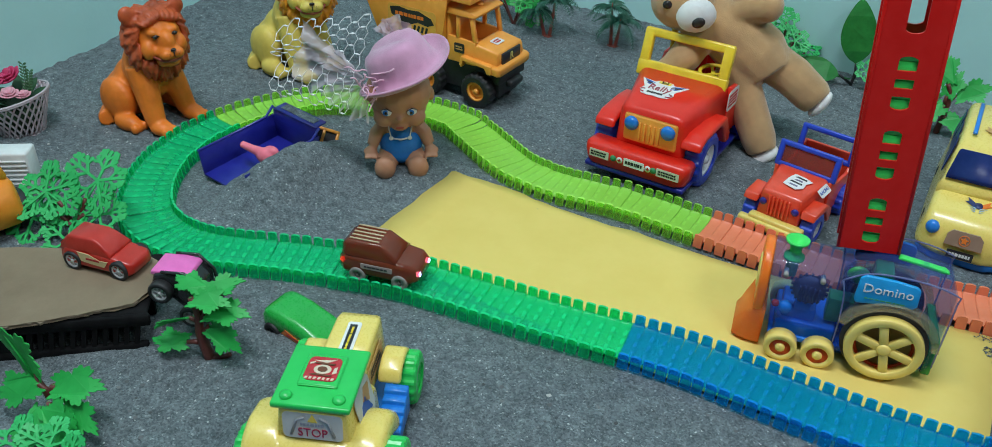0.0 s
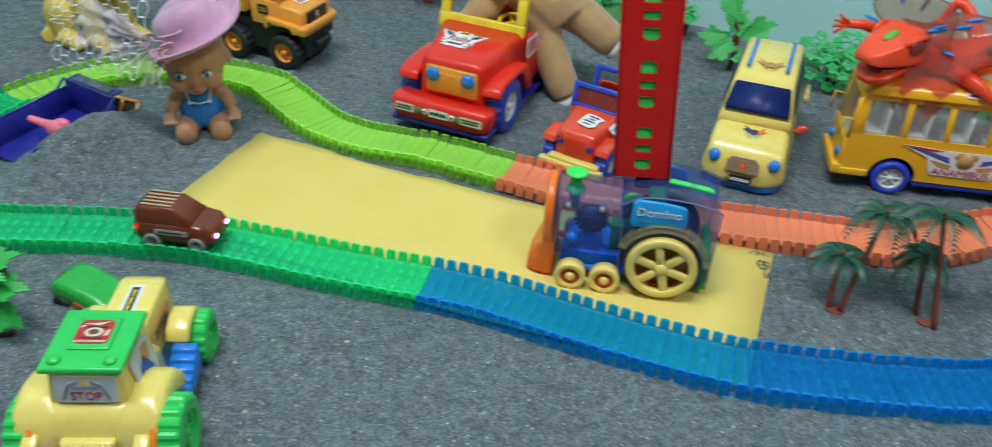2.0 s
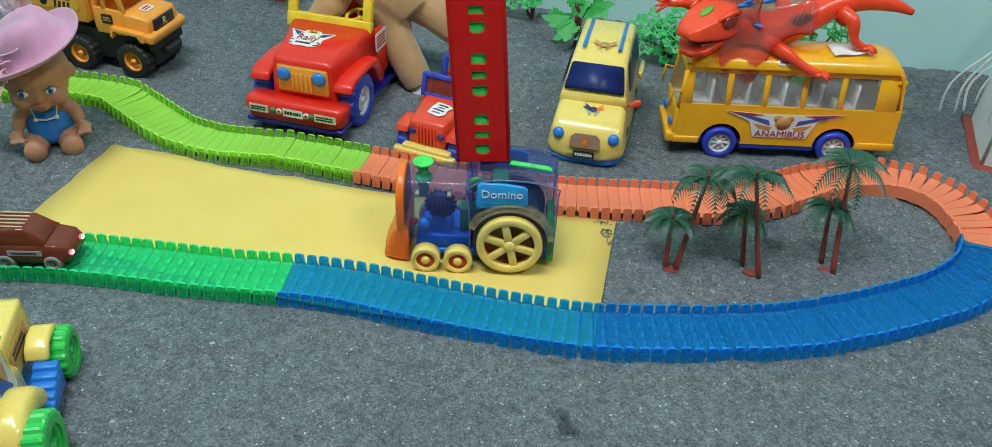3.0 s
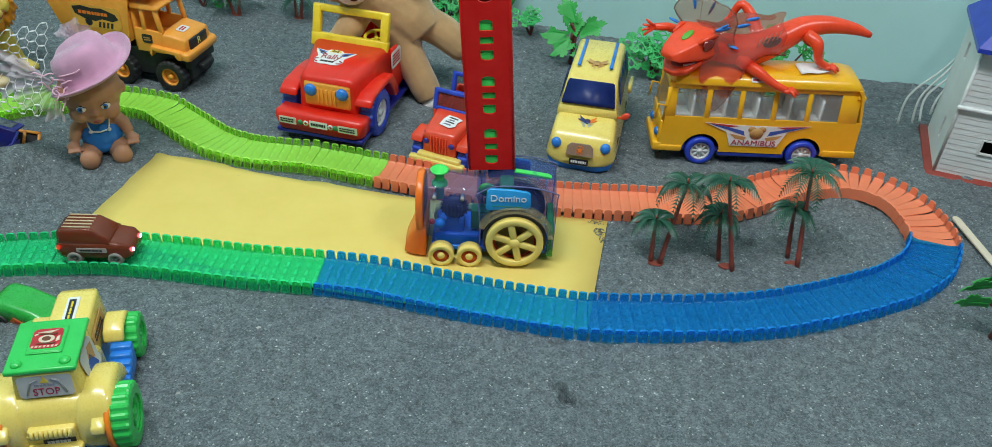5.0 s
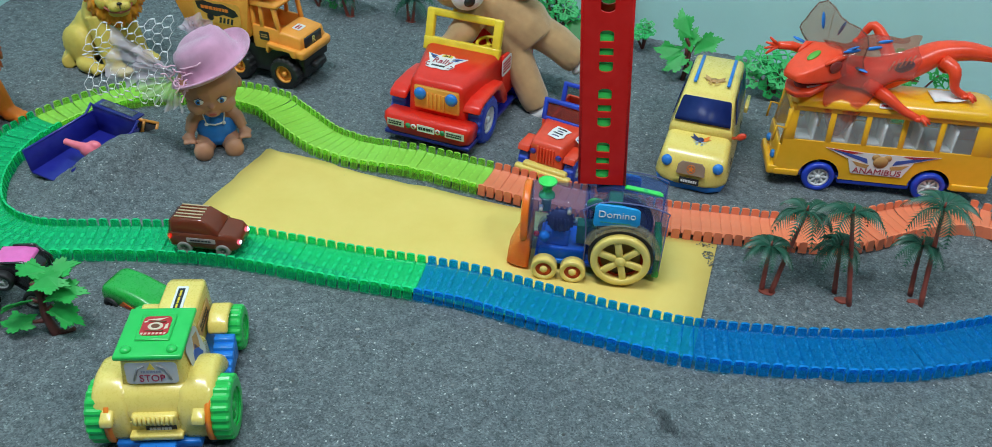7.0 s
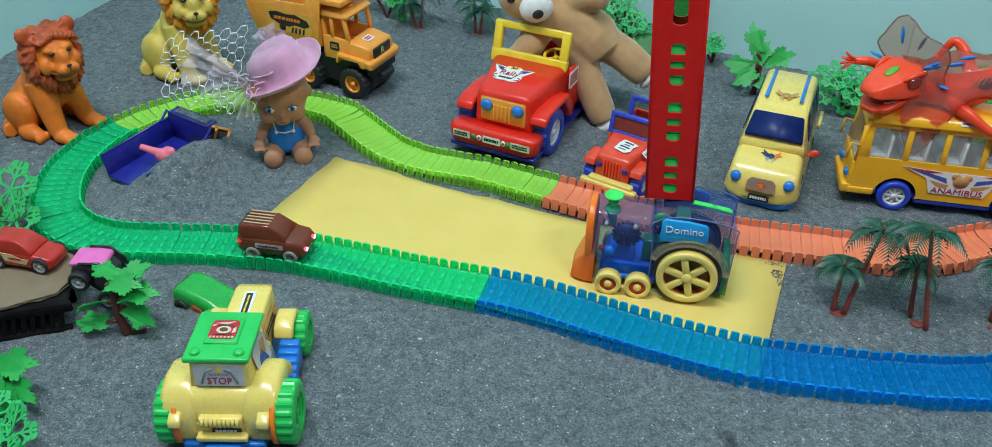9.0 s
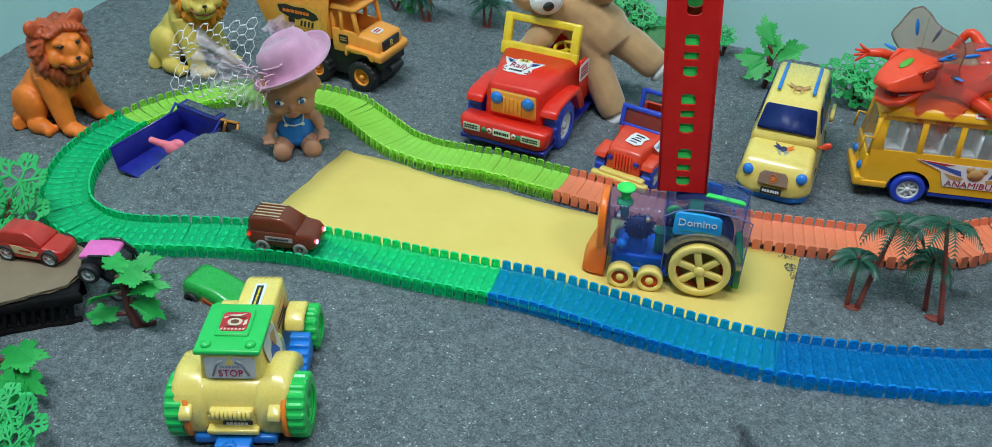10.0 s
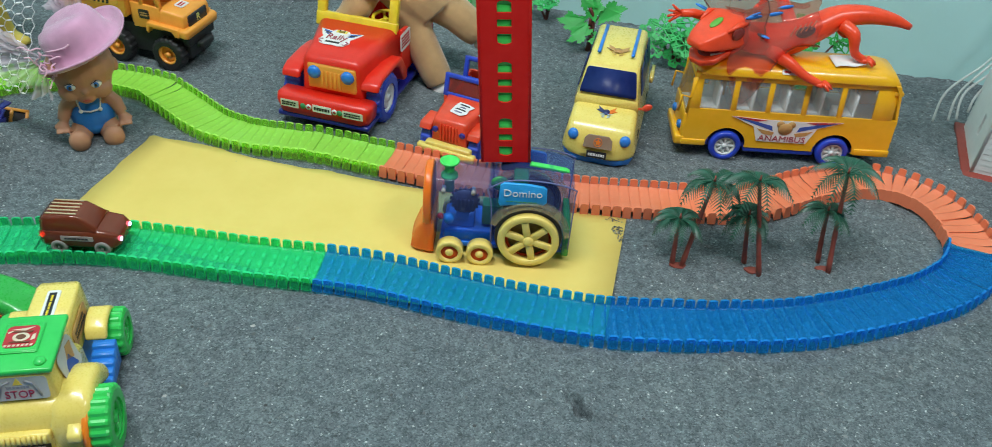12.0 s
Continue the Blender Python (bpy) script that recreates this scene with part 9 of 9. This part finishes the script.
def build_stick():
    bm = bmesh.new()
    ring = []
    for s, a0 in ((1, -90), (-1, 90)):
        for i in range(9):
            a = radians(a0 + 180 * i / 8)
            ring.append((s * 0.052 + 0.005 * math.cos(a), 0.005 * math.sin(a)))
    flat_shape(bm, ring, 0.002)
    o = link("wooden_stick", bm, plastic("pale_birch", (0.72, 0.62, 0.47), 0.6, scale=30), m=pose(0.6265, 0.088, 0.006, 0, 3, -80))
    tagged(o, "flat pale wooden ice-cream stick lying on sand", "stick")


build_stick()


# ---- the car that runs on the track ----
def build_track_car():
    t = thing("track_car", pose(-0.472, -0.0225, 0.0085, 0, 0, 2.5), "translucent brown toy car with lit lamps on the green track", "toy car")
    # local +x is forward
    bm = bmesh.new()
    loft(bm, [(-0.004, rounded(0.017, 0.017, 0.010, 0.026, 0.004)), (0.002, rounded(0.021, 0.021, 0.007, 0.031, 0.006)), (0.050, rounded(0.022, 0.022, 0.007, 0.031, 0.006)), (0.074, rounded(0.021, 0.020, 0.007, 0.028, 0.006)), (0.081, rounded(0.016, 0.016, 0.011, 0.022, 0.004))], pose(0, 0, 0, 0, 0, -90))
    part("body", bm, CLEAR_BROWN, t, "translucent brown body shell", smooth=True)
    bm = bmesh.new()
    loft(bm, [(0.000, rounded(0.019, 0.0165, 0.026, 0.042, 0.005)), (0.006, rounded(0.020, 0.017, 0.026, 0.046, 0.005)), (0.040, rounded(0.020, 0.017, 0.026, 0.046, 0.005)), (0.058, rounded(0.020, 0.018, 0.026, 0.033, 0.004))], pose(0, 0, 0, 0, 0, -90))
    part("cabin", bm, CLEAR_BROWN, t, "translucent brown cabin", smooth=True)
    bm = bmesh.new()
    box(bm, 0.006, 0.070, -0.016, 0.016, 0.006, 0.018, 0.002)
    box(bm, 0.014, 0.046, -0.013, 0.013, 0.018, 0.036, 0.002)
    part("motor_block", bm, plastic("dark_brown_inside", (0.06, 0.015, 0.01), 0.5), t)
    rail = plastic("gold_print", (0.55, 0.42, 0.25), 0.3)
    for k in range(5):
        bm = bmesh.new()
        box(bm, 0.006, 0.038, -0.0125 + k * 0.006, -0.0105 + k * 0.006, 0.0458, 0.0472, 0.0004, 1)
        part("roof_rail", bm, rail, t, "thin gold roof rail")
    for x in (0.016, 0.062):
        for s in (-1, 1):
            wheel(t, pose(x, s * 0.019, 0.0088, 0, 0, 90 * s), 0.0088, 0.008, plastic("grey_rubber", (0.25, 0.24, 0.22), 0.5), GREY, 0.5)
    for s in (-1, 1):
        q = plate("side_sticker", 0.034, 0.006, plastic("silver_print", (0.45, 0.36, 0.34), 0.3), t, pose(0.038, s * 0.0222, 0.022, 90, 0, 0 if s < 0 else 180), "thin silver side print")
        bars(q, pose(0, 0, 0.0007), 0.026, 0.003, 1, INK, seed=41)
    for s in (-1, 1):
        for x, colour, power, nm in ((0.0795, (0.45, 0.3, 1.0), 14.0, "headlight"), (-0.0035, (1.0, 0.05, 0.03), 3.0, "tail_light")):
            key = "lit_" + nm
            if key not in MATS:
                m, tr, b = shader(key)
                b.inputs["Base Color"].default_value = (*colour, 1)
                b.inputs["Emission Color"].default_value = (*colour, 1)
                b.inputs["Emission Strength"].default_value = power
                MATS[key] = m
            bm = bmesh.new()
            ball(bm, x, s * 0.013, 0.018, 0.0026, 0.0030, 0.0030, n=12)
            part(nm, bm, MATS[key], t, "lit violet headlight" if nm == "headlight" else "lit red tail light")


build_track_car()


# ---- strip along the left wall ----
def build_strip():
    bm = bmesh.new()
    pts = [(-1.168 + 0.034 * i / 4, 0.16 + 0.07 * i, 0.0075 + 0.0008 * (i % 2)) for i in range(5)]
    tube(bm, pts, 0.0011, 6)
    tagged(link("baseboard", bm, plastic("dusty_white_trim", (0.5, 0.52, 0.5), 0.6)), "thin dusty white edging half buried along the wall", "trim", kind="structure")


build_strip()

# ---- ceiling ----
bm = bmesh.new()
# never in view; its grey is kept dark so that shadows stay deep
box(bm, -1.8, 2.9, -3.4, 1.7, 2.6, 2.7)
tagged(link("ceiling", bm, plastic("dim_ceiling_grey", (0.30, 0.31, 0.31), 0.8)), "unseen ceiling closing the room, darkened to hold down bounced light", "ceiling", kind="structure")
